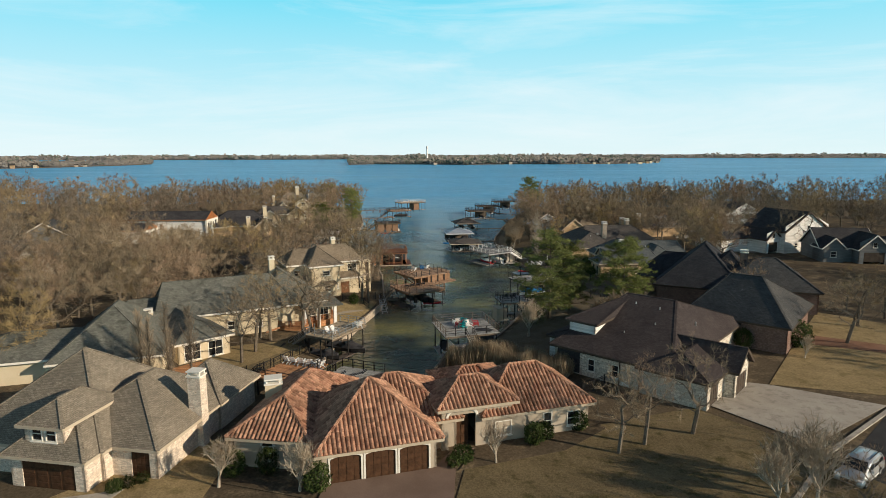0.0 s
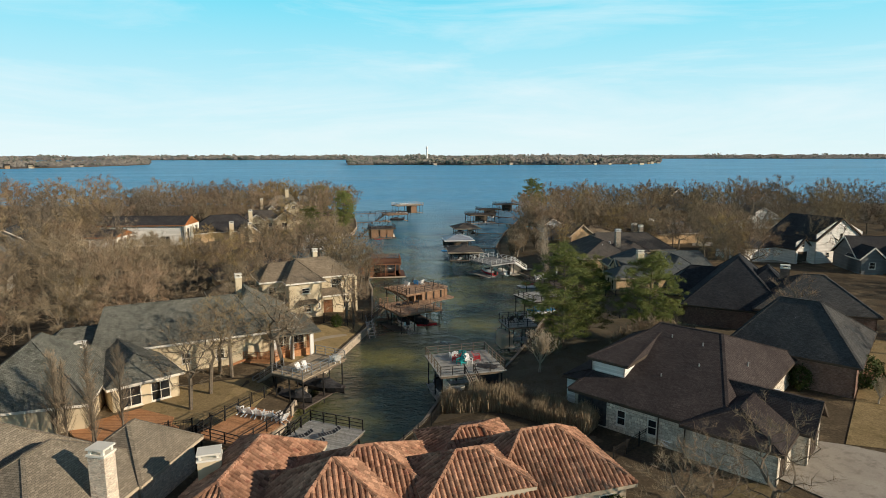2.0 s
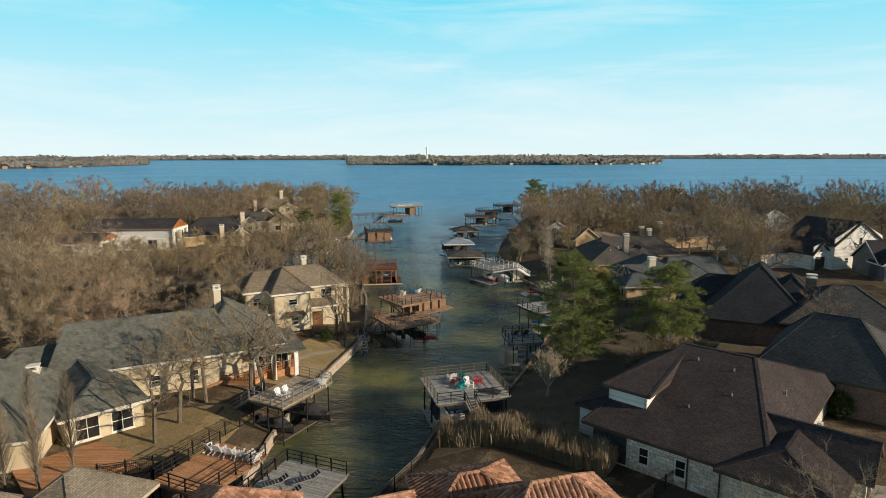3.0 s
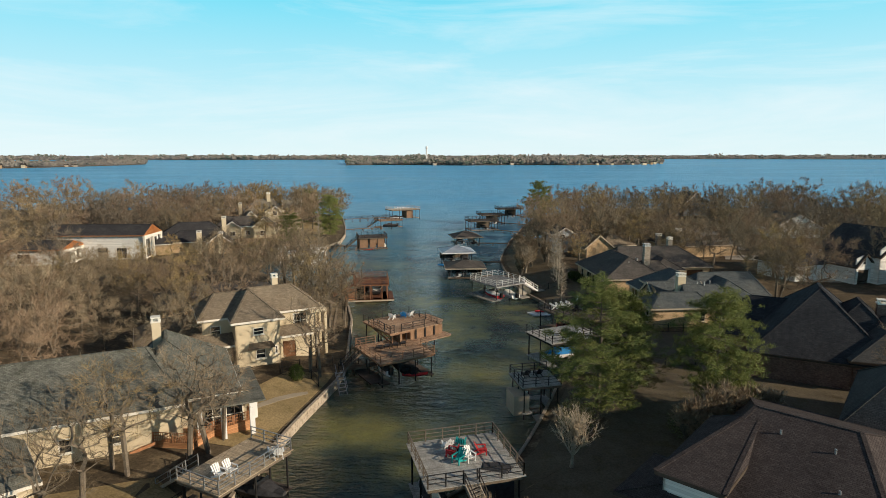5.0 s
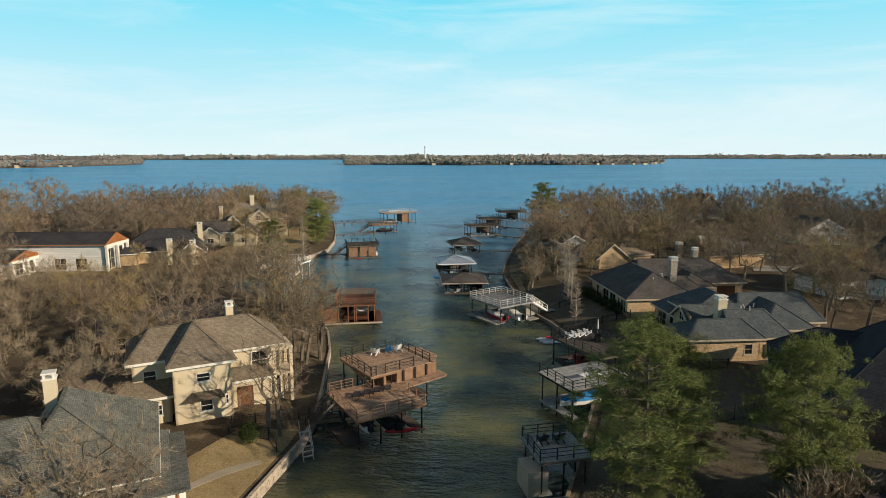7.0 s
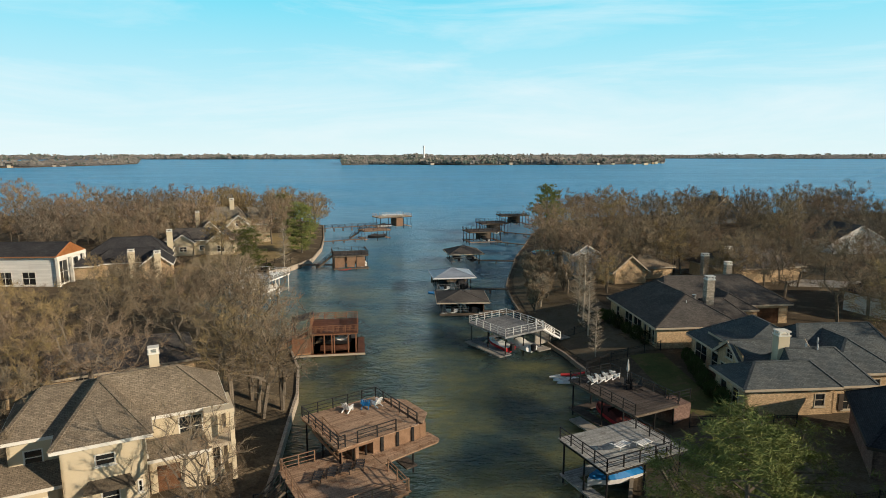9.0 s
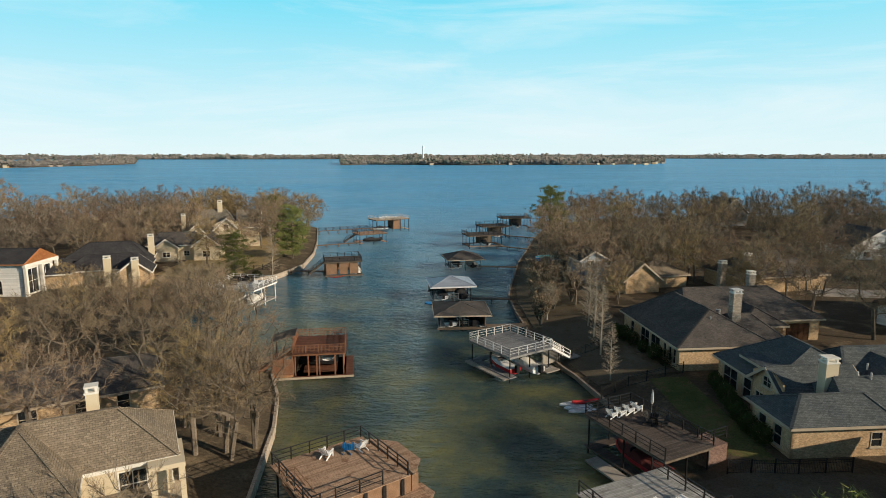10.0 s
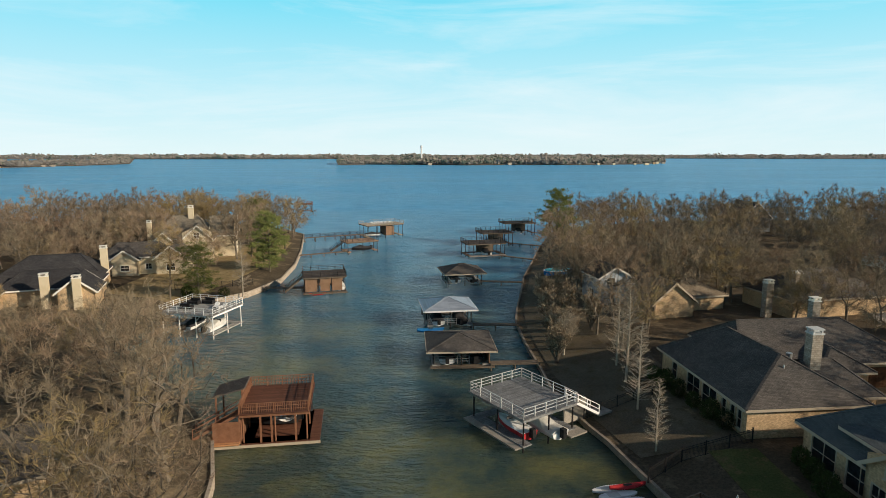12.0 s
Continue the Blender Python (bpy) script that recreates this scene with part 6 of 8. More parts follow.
WOODS = [Kind("bare_tree", "leafless brown tree in the dense woods", *dome(s, 13, r, 0.22, 95, 32, 0.030, 1.15, 0, True, least=2), BARK, tw)
         for s, r, tw in ((11, 5.6, TWIG), (12, 6.2, TWIG_RED), (13, 5.0, TWIG_GOLD), (14, 5.9, TWIG))]
FAR = [dome(s, 13, r, 0.20, 95, 24, 0.052, 1.25, 0, True, least=4) for s, r in ((15, 6.0), (16, 6.8), (17, 5.4), (18, 6.3))]


def slender(seed, height, spread, steep=(0.25, 0.75)):
    """A bare conical tree: a straight leader with many short side limbs, finely twigged."""
    rng = random.Random(seed)
    wood, fine = Geo(), Geo()
    wood.tube((0, 0, -0.3), (0.1, 0.05, height * 0.5), height * 0.013, height * 0.008, 7, False)
    wood.tube((0.1, 0.05, height * 0.5), (0, 0, height), height * 0.008, 0.01, 5, False)
    z = height * 0.12
    while z < height * 0.98:
        f = z / height
        reach = spread * (1 - f) ** 0.75 * min(1.0, 0.45 + 2.2 * f) + 0.15
        for k in range(rng.randint(4, 6)):
            a = rng.random() * 6.283
            r = reach * rng.uniform(0.6, 1.15)
            p = Vector((0.1 * f, 0, z + rng.uniform(-0.1, 0.1)))
            q = p + Vector((math.cos(a) * r, math.sin(a) * r, r * rng.uniform(*steep)))
            wood.tube(p, q, 0.022, 0.008, 3, False)
            for _ in range(int(5 + r * 9)):
                c = p.lerp(q, rng.uniform(0.2, 1.0))
                d = ((q - p).normalized() + Vector((rng.gauss(0, 0.5), rng.gauss(0, 0.5), rng.gauss(0.15, 0.4)))).normalized()
                w = d.orthogonal().normalized() * 0.010
                ln = rng.uniform(0.25, 0.6)
                m = len(fine.v)
                fine.v += [tuple(c - w), tuple(c + w), tuple(c + d * ln)]
                fine.f.append((m, m + 1, m + 2))
        z += height * 0.028
    return wood, fine


PALE = Kind("bare_tree", "pale slender conical leafless tree", *slender(21, 10, 1.9), BARK_PALE, TWIG_PALE)
SMALL = [Kind("small_bare_tree", "small leafless tree with pale fanned branches", *grow(s, 6, 0.42, 0.18, 7, 0.008, (6, 5, 3), 0.03, 0.6, 1), BARK_PALE, tw) for s, tw in ((31, TWIG_PALE), (32, TWIG))]
SHRUB = Kind("bare_shrub", "tall leafless brown shrub with upright stems", *grow(41, 5, 0.30, 0.10, 10, 0.010, (9, 5, 3), 0.02, 0.9, 1), BARK, TWIG_TAN, "shrub")
COLUMN = Kind("columnar_bare_tree", "tall narrow leafless tree with upright brown twigs", *slender(22, 8.6, 1.15, (1.5, 2.8)), BARK, TWIG_TAN)


def pine(seed, height, radius, needle_w=0.02, count=25, low=0.2):
    """A pine: straight trunk, uneven limbs, loose tufts of needles gathered at the limb ends."""
    rng = random.Random(seed)
    wood, fine = Geo(), Geo()
    wood.tube((0, 0, -0.3), (0.1, 0, height * 0.6), height * 0.016, height * 0.010, 8, False)
    wood.tube((0.1, 0, height * 0.6), (0, 0.1, height * 0.95), height * 0.010, 0.03, 6, False)

    def tuft(p, size):
        for _ in range(count):
            d = Vector((rng.gauss(0, 1), rng.gauss(0, 1), rng.gauss(0.5, 0.7))).normalized()
            s = d.orthogonal().normalized() * needle_w
            k = len(fine.v)
            q = p + Vector((rng.gauss(0, 1), rng.gauss(0, 1), rng.gauss(0, 0.7))) * size * 0.35
            fine.v += [tuple(q - s), tuple(q + s), tuple(q + d * size)]
            fine.f.append((k, k + 1, k + 2))

    z = height * low
    while z < height * 0.97:
        f = (z / height - low) / (1 - low)
        reach = radius * min(1.0, 0.62 + 1.1 * f) * (1 - f ** 3.2) + 0.7
        n = rng.randint(3, 5)
        a0 = rng.random() * 6.28
        for j in range(n):
            a = a0 + 2 * math.pi * (j + rng.random() * 0.7) / n
            r = reach * (0.78 + 0.75 * noise.noise((math.cos(a) * 1.3 + seed, math.sin(a) * 1.3, z * 0.35))) * rng.uniform(0.7, 1.12)
            base = Vector((0, 0, z))
            tip = Vector((math.cos(a) * r, math.sin(a) * r, z + r * rng.uniform(0.02, 0.38)))
            wood.tube(base, tip, 0.07, 0.02, 3, False)
            for b in range(max(2, int(r * 0.9))):
                g = 1.0 if b == 0 else rng.uniform(0.38, 0.95)
                side = Vector((-math.sin(a), math.cos(a), 0)) * rng.gauss(0, 0.26 * r * g)
                c = base.lerp(tip, g) + side + Vector((0, 0, rng.gauss(0.1, 0.2)))
                wood.tube(base.lerp(tip, g * 0.7), c, 0.03, 0.012, 3, False)
                wide = rng.uniform(0.45, 0.8)
                for _k in range(rng.randint(8, 13)):
                    tuft(c + Vector((rng.gauss(0, wide), rng.gauss(0, wide), rng.gauss(0.05, wide * 0.35))) * 0.8, rng.uniform(0.32, 0.5))
        z += height * rng.uniform(0.04, 0.06)
    return wood, fine


PINE = Kind("pine_tree", "green pine with a broad clumpy crown", *pine(51, 15, 4.8, low=0.10), BARK, NEEDLE)
PINE_B = Kind("pine_tree", "green pine with an uneven crown", *pine(52, 13, 4.8, low=0.10), BARK, NEEDLE)


def leafy(seed, height, radius, n=900, size=0.16):
    """An evergreen shrub: stems and a ragged shell of small leaves."""
    rng = random.Random(seed)
    wood, fine = Geo(), Geo()
    for _ in range(6):
        a = rng.random() * 6.28
        wood.tube((0, 0, 0), (math.cos(a) * radius * 0.5, math.sin(a) * radius * 0.5, height * 0.7), 0.04, 0.015, 4, False)
    for _ in range(n):
        u = Vector((rng.gauss(0, 1), rng.gauss(0, 1), rng.gauss(0, 1))).normalized()
        k = rng.uniform(0.6, 1.0) * (1 + 0.25 * noise.noise(u * 2.5 + Vector((seed, 0, 0))))
        p = Vector((u.x * radius * k, u.y * radius * k, height * 0.5 + u.z * height * 0.5 * k))
        d = Vector((rng.gauss(0, 1), rng.gauss(0, 1), rng.gauss(0.3, 1))).normalized() * size
        s = d.orthogonal().normalized() * size * 0.45
        m = len(fine.v)
        fine.v += [tuple(p - s), tuple(p + s), tuple(p + d)]
        fine.f.append((m, m + 1, m + 2))
    return wood, fine


BUSH = Kind("evergreen_bush", "rounded dark green evergreen bush", *leafy(61, 1.6, 0.95), BARK, LEAF, "bush")
BUSH_TALL = Kind("evergreen_bush", "upright dark green evergreen bush", *leafy(62, 2.6, 1.1, 1500), BARK, LEAF, "bush")

GT = "bare trees of the neighbourhood"
tr = random.Random(77)
# trees that stand alone
for x, y, s, k in ((40, 27, 1.0, 0), (46, 33, 1.0, 1), (52, 40, 0.95, 2), (44, 20, 1.0, 3), (57, 31, 1.0, 0), (-18.6, 84.9, 0.7, 2), (14.9, 46.9, 0.70, 0), (17.6, 48.4, 0.72, 2), (22.7, 50.5, 0.76, 1), (-24.8, 69.4, 0.82, 1), (-24.4, 73.4, 0.85, 0), (-23.8, 78.3, 0.85, 3), (-20.1, 81.2, 0.9, 0), (-19.0, 82.6, 0.92, 1),
                   (-25.6, 79.4, 0.82, 0), (23, 33, 0.55, 2), (28, 36, 0.5, 2), (-14.5, 102.1, 0.85, 1), (-13.2, 101.3, 0.8, 2), (-14.0, 123.1, 0.9, 0), (-18.2, 120.3, 0.95, 3), (-16.0, 121.4, 0.9, 0), (-15.2, 120.3, 0.85, 1),
                   (-13.9, 122.8, 0.95, 2), (-21.2, 125.2, 0.9, 0), (-27.0, 130.3, 0.9, 1), (-42.8, 200.5, 0.6, 0), (-44.2, 192, 0.55, 3), (88.1, 150.6, 1.0, 0), (92.6, 150.6, 1.05, 1), (66, 69, 0.8, 2), (54.1, 76.2, 0.85, 1), (61, 84, 0.8, 3), (47, 90, 0.8, 2), (27.3, 163.9, 0.9, 2), (68, 88, 0.75, 0)):
    BARE[k].plant(x, y, s * tr.uniform(0.95, 1.05), tr.uniform(0, 360), GT)
for x, y, s in ((22.9, 139.2, 0.7), (23.8, 147.0, 0.95), (24.6, 153.5, 1.15), (25.0, 158.5, 1.0), (-33.6, 198.6, 1.1)):
    PALE.plant(x, y, s, tr.uniform(0, 360), GT)
for x, y, s, k in ((-17.4, 41.9, 0.75, 0), (-11.0, 41.3, 0.8, 0), (4.4, 45.4, 0.65, 0), (11.8, 79.6, 1.0, 0), (19.8, 164.5, 1.1, 0), (45.0, 70.4, 0.55, 0), (26, 41, 0.9, 0), (28.6, 41.6, 1.0, 0), (24, 38.5, 0.9, 0), (27, 39, 1.0, 0), (20, 168, 1.0, 1)):
    SMALL[k].plant(x, y, s, tr.uniform(0, 360), "small bare trees")
for x, y, s in ((22.7, 82.5, 1.1), (25.2, 83.8, 1.25), (27.6, 84.6, 1.2), (30, 85.6, 1.1), (32.0, 86.4, 0.9), (18.4, 162.5, 1.2), (20.4, 166.8, 1.3), (22.0, 169.5, 1.2), (19.6, 172.5, 1.2), (21.4, 174.5, 1.3), (23.5, 178.0, 1.35), (20.6, 180.5, 1.25), (23.8, 184.5, 1.3), (21.6, 190.0, 1.3), (25.4, 173.0, 1.3), (24.6, 194.0, 1.2)):
    SHRUB.plant(x, y, s, tr.uniform(0, 360), "bare shrubs")
for x, y, s in ((-33.0, 61.8, 1.0), (-30.4, 62.3, 1.08), (-28.6, 63.9, 1.0), (-31.6, 60.6, 0.95), (-29.6, 61.4, 0.8)):
    COLUMN.plant(x, y, s, tr.uniform(0, 360), "columnar bare trees")
OLIVE = Kind("olive_shrub", "broad evergreen shrub with small olive-green leaves", *leafy(63, 3.2, 2.0, 1900, 0.13), BARK, LEAF_OLIVE, "shrub")
for x, y, s in ((13.9, 86.8, 1.0), (23.2, 84.8, 0.85), (34.5, 85.2, 0.6)):
    OLIVE.plant(x, y, s, tr.uniform(0, 360), "evergreen bushes")
PINE.plant(16.5, 89.4, 0.92, 40, "pines")
PINE_B.plant(20.6, 93.6, 0.86, 200, "pines")
PINE_B.plant(28.1, 89.6, 0.93, 130, "pines")
PINE_B.plant(-34.2, 218.6, 1.0, 10, "pines")
PINE_B.plant(-40.0, 194.2, 0.78, 250, "pines")
PINE_B.plant(-52.0, 268.0, 0.9, 90, "pines")
PINE.plant(38.0, 262, 1.06, 310, "pines")
for x, y, b, s in ((-16.7, 43.5, BUSH_TALL, 0.9), (-14.1, 43.9, BUSH_TALL, 0.9), (-9.6, 41.2, BUSH_TALL, 1.0), (7.9, 48.5, BUSH_TALL, 0.85), (8.9, 49.5, BUSH, 1.1), (12.5, 51.2, BUSH_TALL, 0.8), (1.6, 45.6, BUSH, 1.0), (0.8, 44.9, BUSH, 0.7), (-23.5, 42.6, BUSH, 0.6), (-24.3, 41.9, BUSH, 0.65), (-25.0, 41.3, BUSH, 0.7), (46.6, 74.5, BUSH_TALL, 1.5),
                   (39.2, 74.3, BUSH_TALL, 1.1), (-15.5, 99.5, BUSH_TALL, 0.8), (-42.0, 194, BUSH_TALL, 1.0), (-36.5, 197, BUSH, 1.2)):
    b.plant(x, y, s, tr.uniform(0, 360), "evergreen bushes")

for x, y, s, k in ((25.8, 170.5, 0.72, 1), (29.4, 175.0, 0.8, 0), (33.5, 173.0, 0.8, 2), (28.0, 196.0, 0.8, 1), (31.0, 203.0, 0.85, 2), (36.5, 178.0, 0.85, 3), (27.4, 222.0, 0.8, 0), (34.0, 192.0, 0.85, 2)):
    BARE[k].plant(x, y, s, tr.uniform(0, 360), GT)
# footprints kept clear of the woods: centre, radius
CLEAR = [(108, 212, 9), (100, 198, 6), (78, 180, 7), (38, 180, 6), (88, 150, 12), (80, 148, 9), (84, 140, 11), (98, 152, 12), (-38, 212, 8), (-39, 226, 8), (-42, 242, 5), (-38, 200, 7), (-75, 170, 9), (-62, 160, 8), (-56, 178, 8), (-84, 166, 9), (66, 105, 10), (78, 122, 10), (86, 136, 9), (72, 135, 6), (88, 118, 6), (57, 113, 9), (69, 112, 10), (82, 108, 9), (-3, 50, 20), (-26, 52, 14), (-34, 70, 13), (-25, 85, 16), (-17, 110, 14), (-30, 130, 11), (-80, 185, 14), (-60, 192, 13), (-60, 215, 9), (-57, 234, 10), (-90, 121, 10), (-106, 158, 8),
         (24, 70, 17), (40, 88, 20), (55, 70, 20), (42, 126, 15), (46, 150, 17), (39, 186, 5), (48, 172, 6), (68, 184, 7), (70, 211, 9), (99, 158, 14), (103, 142, 14), (75, 166, 9), (30, 215, 6), (-46, 195, 7)]


def spots(x0, x1, y0, y1, spacing, seed, keep):
    """Scattered places for trees, off the water and the lots."""
    rng = random.Random(seed)
    y = y0
    while y < y1:
        x = x0
        while x < x1:
            px, py = x + rng.uniform(-0.45, 0.45) * spacing, y + rng.uniform(-0.45, 0.45) * spacing
            x += spacing
            if rng.random() > keep or (py > 58 and shore(-1, py) - 2.5 < px < shore(1, py) + 3.5) or py > (303 if px < 0 else 309):
                continue
            if any((px - cx) ** 2 + (py - cy) ** 2 < r * r for cx, cy, r in CLEAR):
                continue
            yield px, py
        y += spacing


def wood_belt(x0, x1, y0, y1, spacing, kinds, lo, hi, seed, keep=1.0):
    rng = random.Random(seed + 500)
    for px, py in spots(x0, x1, y0, y1, spacing, seed, keep):
        low = 0.62 if -100 < px < -46 and 136 < py < 180 else 1.0
        rng.choice(kinds).plant(px, py, low * rng.uniform(lo, hi), rng.uniform(0, 360), GT, sz=rng.uniform(0.9, 1.1))


def far_belt(areas):
    """The woods beyond, joined into one mass of trunks and a few of twigs, by tint."""
    heaps = {k: ([], [], []) for k in range(-1, len(TWIG_FAR))}
    filled = {k: 0 for k in heaps}
    protos = [[(np.array(g.v, dtype=np.float32), np.concatenate([np.array(f) for f in g.f]), np.array([len(f) for f in g.f])) for g in tree] for tree in FAR]
    rng = random.Random(900)
    for x0, x1, y0, y1, spacing, lo, hi, seed, keep in areas:
        for px, py in spots(x0, x1, y0, y1, spacing, seed, keep):
            pair = protos[rng.randrange(len(protos))]
            a, k, kz = rng.uniform(0, 6.28), rng.uniform(lo, hi), rng.uniform(0.88, 1.1)
            ca, sa = math.cos(a) * k, math.sin(a) * k
            tint = rng.choice((0, 0, 0, 1, 1, 2))
            for which, (v, l, sz) in zip((-1, tint), pair):
                vs, loops, sizes = heaps[which]
                vs.append(np.stack([v[:, 0] * ca - v[:, 1] * sa + px, v[:, 0] * sa + v[:, 1] * ca + py, v[:, 2] * k * kz + ground_z(px, py)], 1))
                loops.append(l + filled[which])
                sizes.append(sz)
                filled[which] += len(v)
    for which, (vs, loops, sizes) in heaps.items():
        name = "woods_crowns" if which >= 0 else "woods_trunks"
        v, l, sz = np.concatenate(vs), np.concatenate(loops), np.concatenate(sizes)
        me = bpy.data.meshes.new(name)
        me.vertices.add(len(v))
        me.vertices.foreach_set("co", v.ravel())
        me.loops.add(len(l))
        me.loops.foreach_set("vertex_index", l.astype(np.int32))
        me.polygons.add(len(sz))
        me.polygons.foreach_set("loop_start", np.concatenate([[0], np.cumsum(sz)[:-1]]).astype(np.int32))
        me.update(calc_edges=True)
        me.materials.append(TWIG_FAR[which] if which >= 0 else BARK)
        tagged(new(name, me), "bare brown crowns of the woods behind the houses" if which >= 0 else "trunks and limbs of the woods behind the houses", "woods", kind="stuff")


wood_belt(-29, -13.5, 117, 150, 3.9, BARE, 0.85, 1.05, 1, 0.9)
wood_belt(-78, -44, 70, 92, 7.0, WOODS, 0.7, 0.95, 21, 0.85)
wood_belt(-72, -27, 92, 178, 7.6, WOODS, 0.66, 1.0, 2, 0.88)
wood_belt(-75, -37, 208, 292, 8.5, WOODS, 0.85, 1.2, 4, 0.85)
wood_belt(26, 60, 190, 290, 8.5, WOODS, 0.75, 1.1, 6, 0.85)
wood_belt(54, 112, 112, 172, 10.0, WOODS, 0.75, 1.05, 8, 0.6)
for x, y, s, k in ((62.5, 131, 1.1, 1), (60.5, 137, 1.1, 2), (65, 143, 1.2, 3), (62.5, 151, 1.15, 0), (70, 155, 1.1, 1), (60, 161, 1.05, 3), (57, 172.5, 0.8, 0), (64, 174.5, 0.85, 1), (71, 175.5, 0.8, 3), (29.5, 199, 0.7, 1), (33, 170.5, 0.6, 2)):
    WOODS[k].plant(x, y, s, tr.uniform(0, 360), GT)
for x, y in ((31.2, 121.6), (31.0, 123.6), (31.3, 125.8), (31.8, 128.0), (32.2, 130.2), (32.6, 132.4), (33.0, 134.6), (29.9, 141.2), (29.5, 143.4), (29.0, 146.0), (28.5, 148.6), (28.0, 151.0), (27.6, 153.2)):
    BUSH_TALL.plant(x, y, tr.uniform(0.7, 0.95), tr.uniform(0, 360), "evergreen bushes")
wood_belt(33, 74, 168, 200, 9.0, WOODS, 0.7, 0.95, 14, 0.6)
far_belt([(-130, -72, 70, 303, 10.0, 0.8, 1.2, 3, 0.92), (-75, -45, 292, 303, 8.0, 0.8, 1.1, 31, 0.9), (-330, -130, 100, 303, 20.0, 1.1, 1.45, 5, 0.9), (60, 150, 178, 309, 11.0, 0.75, 1.15, 7, 0.85), (26, 60, 290, 309, 8.0, 0.8, 1.1, 61, 0.85),
          (150, 340, 130, 309, 23.0, 1.0, 1.3, 9, 0.9), (110, 150, 60, 170, 14.0, 0.8, 1.1, 10, 0.7), (62, 110, 20, 96, 17.0, 0.8, 1.1, 12, 0.45)])

# ---- loose things on the docks ----
def chair_parts(mat):
    """Meshes of a slatted garden chair, seat towards -y."""
    parts = []
    for k in range(4):
        x = -0.24 + 0.16 * k
        parts.append(("seat_slat", Geo().beam((x, -0.30, 0.36), (x, 0.28, 0.26), 0.13, 0.03).mesh("seat_slat")))
        parts.append(("back_slat", Geo().beam((x, 0.24, 0.26), (x * 1.15, 0.62, 1.0 - abs(x) * 0.35), 0.13, 0.03).mesh("back_slat")))
    for sx in (-1, 1):
        parts.append(("arm", Geo().beam((sx * 0.36, -0.34, 0.58), (sx * 0.36, 0.46, 0.56), 0.12, 0.035).mesh("arm")))
        parts.append(("front_leg", Geo().beam((sx * 0.33, -0.30, 0.0), (sx * 0.33, -0.30, 0.57), 0.05, 0.10).mesh("leg")))
        parts.append(("back_leg", Geo().beam((sx * 0.30, -0.28, 0.34), (sx * 0.30, 0.62, 0.02), 0.05, 0.11).mesh("leg")))
    for _n, me in parts:
        me.materials.append(mat)
    return parts


CHAIRS = {}


def garden_chair(mat, colour, m, group):
    if colour not in CHAIRS:
        t = thing("garden_chair", m, colour + " slatted garden chair on a dock deck", "chair", group)
        for n, me in chair_parts(mat):
            part(n, me, mat, t)
        CHAIRS[colour] = t
        return t
    return copy_thing(CHAIRS[colour], m)


def lounger(m, mat, group, label="white sun lounger with dark straps on a dock deck", strap=None):
    t = thing("sun_lounger", m, label, "lounger", group)
    for sx in (-1, 1):
        part("side_rail", Geo().beam((sx * 0.32, -0.95, 0.32), (sx * 0.32, 0.35, 0.32), 0.05, 0.06), mat, t)
        part("back_rail", Geo().beam((sx * 0.32, 0.35, 0.32), (sx * 0.32, 0.95, 0.62), 0.05, 0.06), mat, t)
        for y in (-0.8, 0.3):
            part("leg", Geo().beam((sx * 0.32, y, 0.0), (sx * 0.32, y, 0.32), 0.05, 0.05), mat, t)
    for i in range(6):
        y = -0.9 + 0.23 * i
        part("strap", Geo().box(-0.32, y, 0.33, 0.32, y + 0.15, 0.35), strap or mat, t)
    for i in range(3):
        f = i / 3
        part("strap", Geo().beam((0, 0.38 + 0.57 * f, 0.35 + 0.3 * f), (0, 0.38 + 0.57 * (f + 0.24), 0.35 + 0.3 * (f + 0.24)), 0.62, 0.02), strap or mat, t)
    return t


def boat(m, hull, cover, label, length=5.6, beam=2.1, group="boats at the docks", open_top=False):
    """A motor boat with a lofted hull, bow towards +y."""
    t = thing("motor_boat", m, label, "boat", group)
    rings = []
    for f in (0.0, 0.25, 0.5, 0.7, 0.86, 0.96, 1.0):
        w = beam / 2 * (1 - max(0, (f - 0.45) / 0.55) ** 2.2) + 0.02
        y = -length / 2 + length * f
        rise = 0.25 * max(0, f - 0.4)
        rings.append([(-w, y, 0.75 + rise), (-w * 0.85, y, 0.28 + rise), (0, y, 0.0 + rise * 1.6), (w * 0.85, y, 0.28 + rise), (w, y, 0.75 + rise)])
    part("hull", Geo().loft(rings), hull, t)
    crown = []
    for f in (0.02, 0.25, 0.45, 0.6, 0.8, 0.95):
        w = beam / 2 * (1 - max(0, (f - 0.45) / 0.55) ** 2.2) + 0.01
        y = -length / 2 + length * f
        h = 0.10 + (0.55 if 0.3 < f < 0.7 else 0.2) * (0.35 if open_top else 1)
        rise = 0.25 * max(0, f - 0.4) + 0.76
        crown.append([(-w, y, rise), (-w * 0.6, y, rise + h * 0.85), (0, y, rise + h), (w * 0.6, y, rise + h * 0.85), (w, y, rise)])
    part("cover", Geo().loft(crown), cover, t)
    part("outboard_motor", Geo().box(-0.22, -length / 2 - 0.55, 0.35, 0.22, -length / 2 - 0.05, 1.25), PLASTIC_BLACK, t)
    part("windscreen", Geo().beam((-beam * 0.38, 0.25, 1.35), (beam * 0.38, 0.25, 1.35), 0.05, 0.4), PANE, t)
    return t


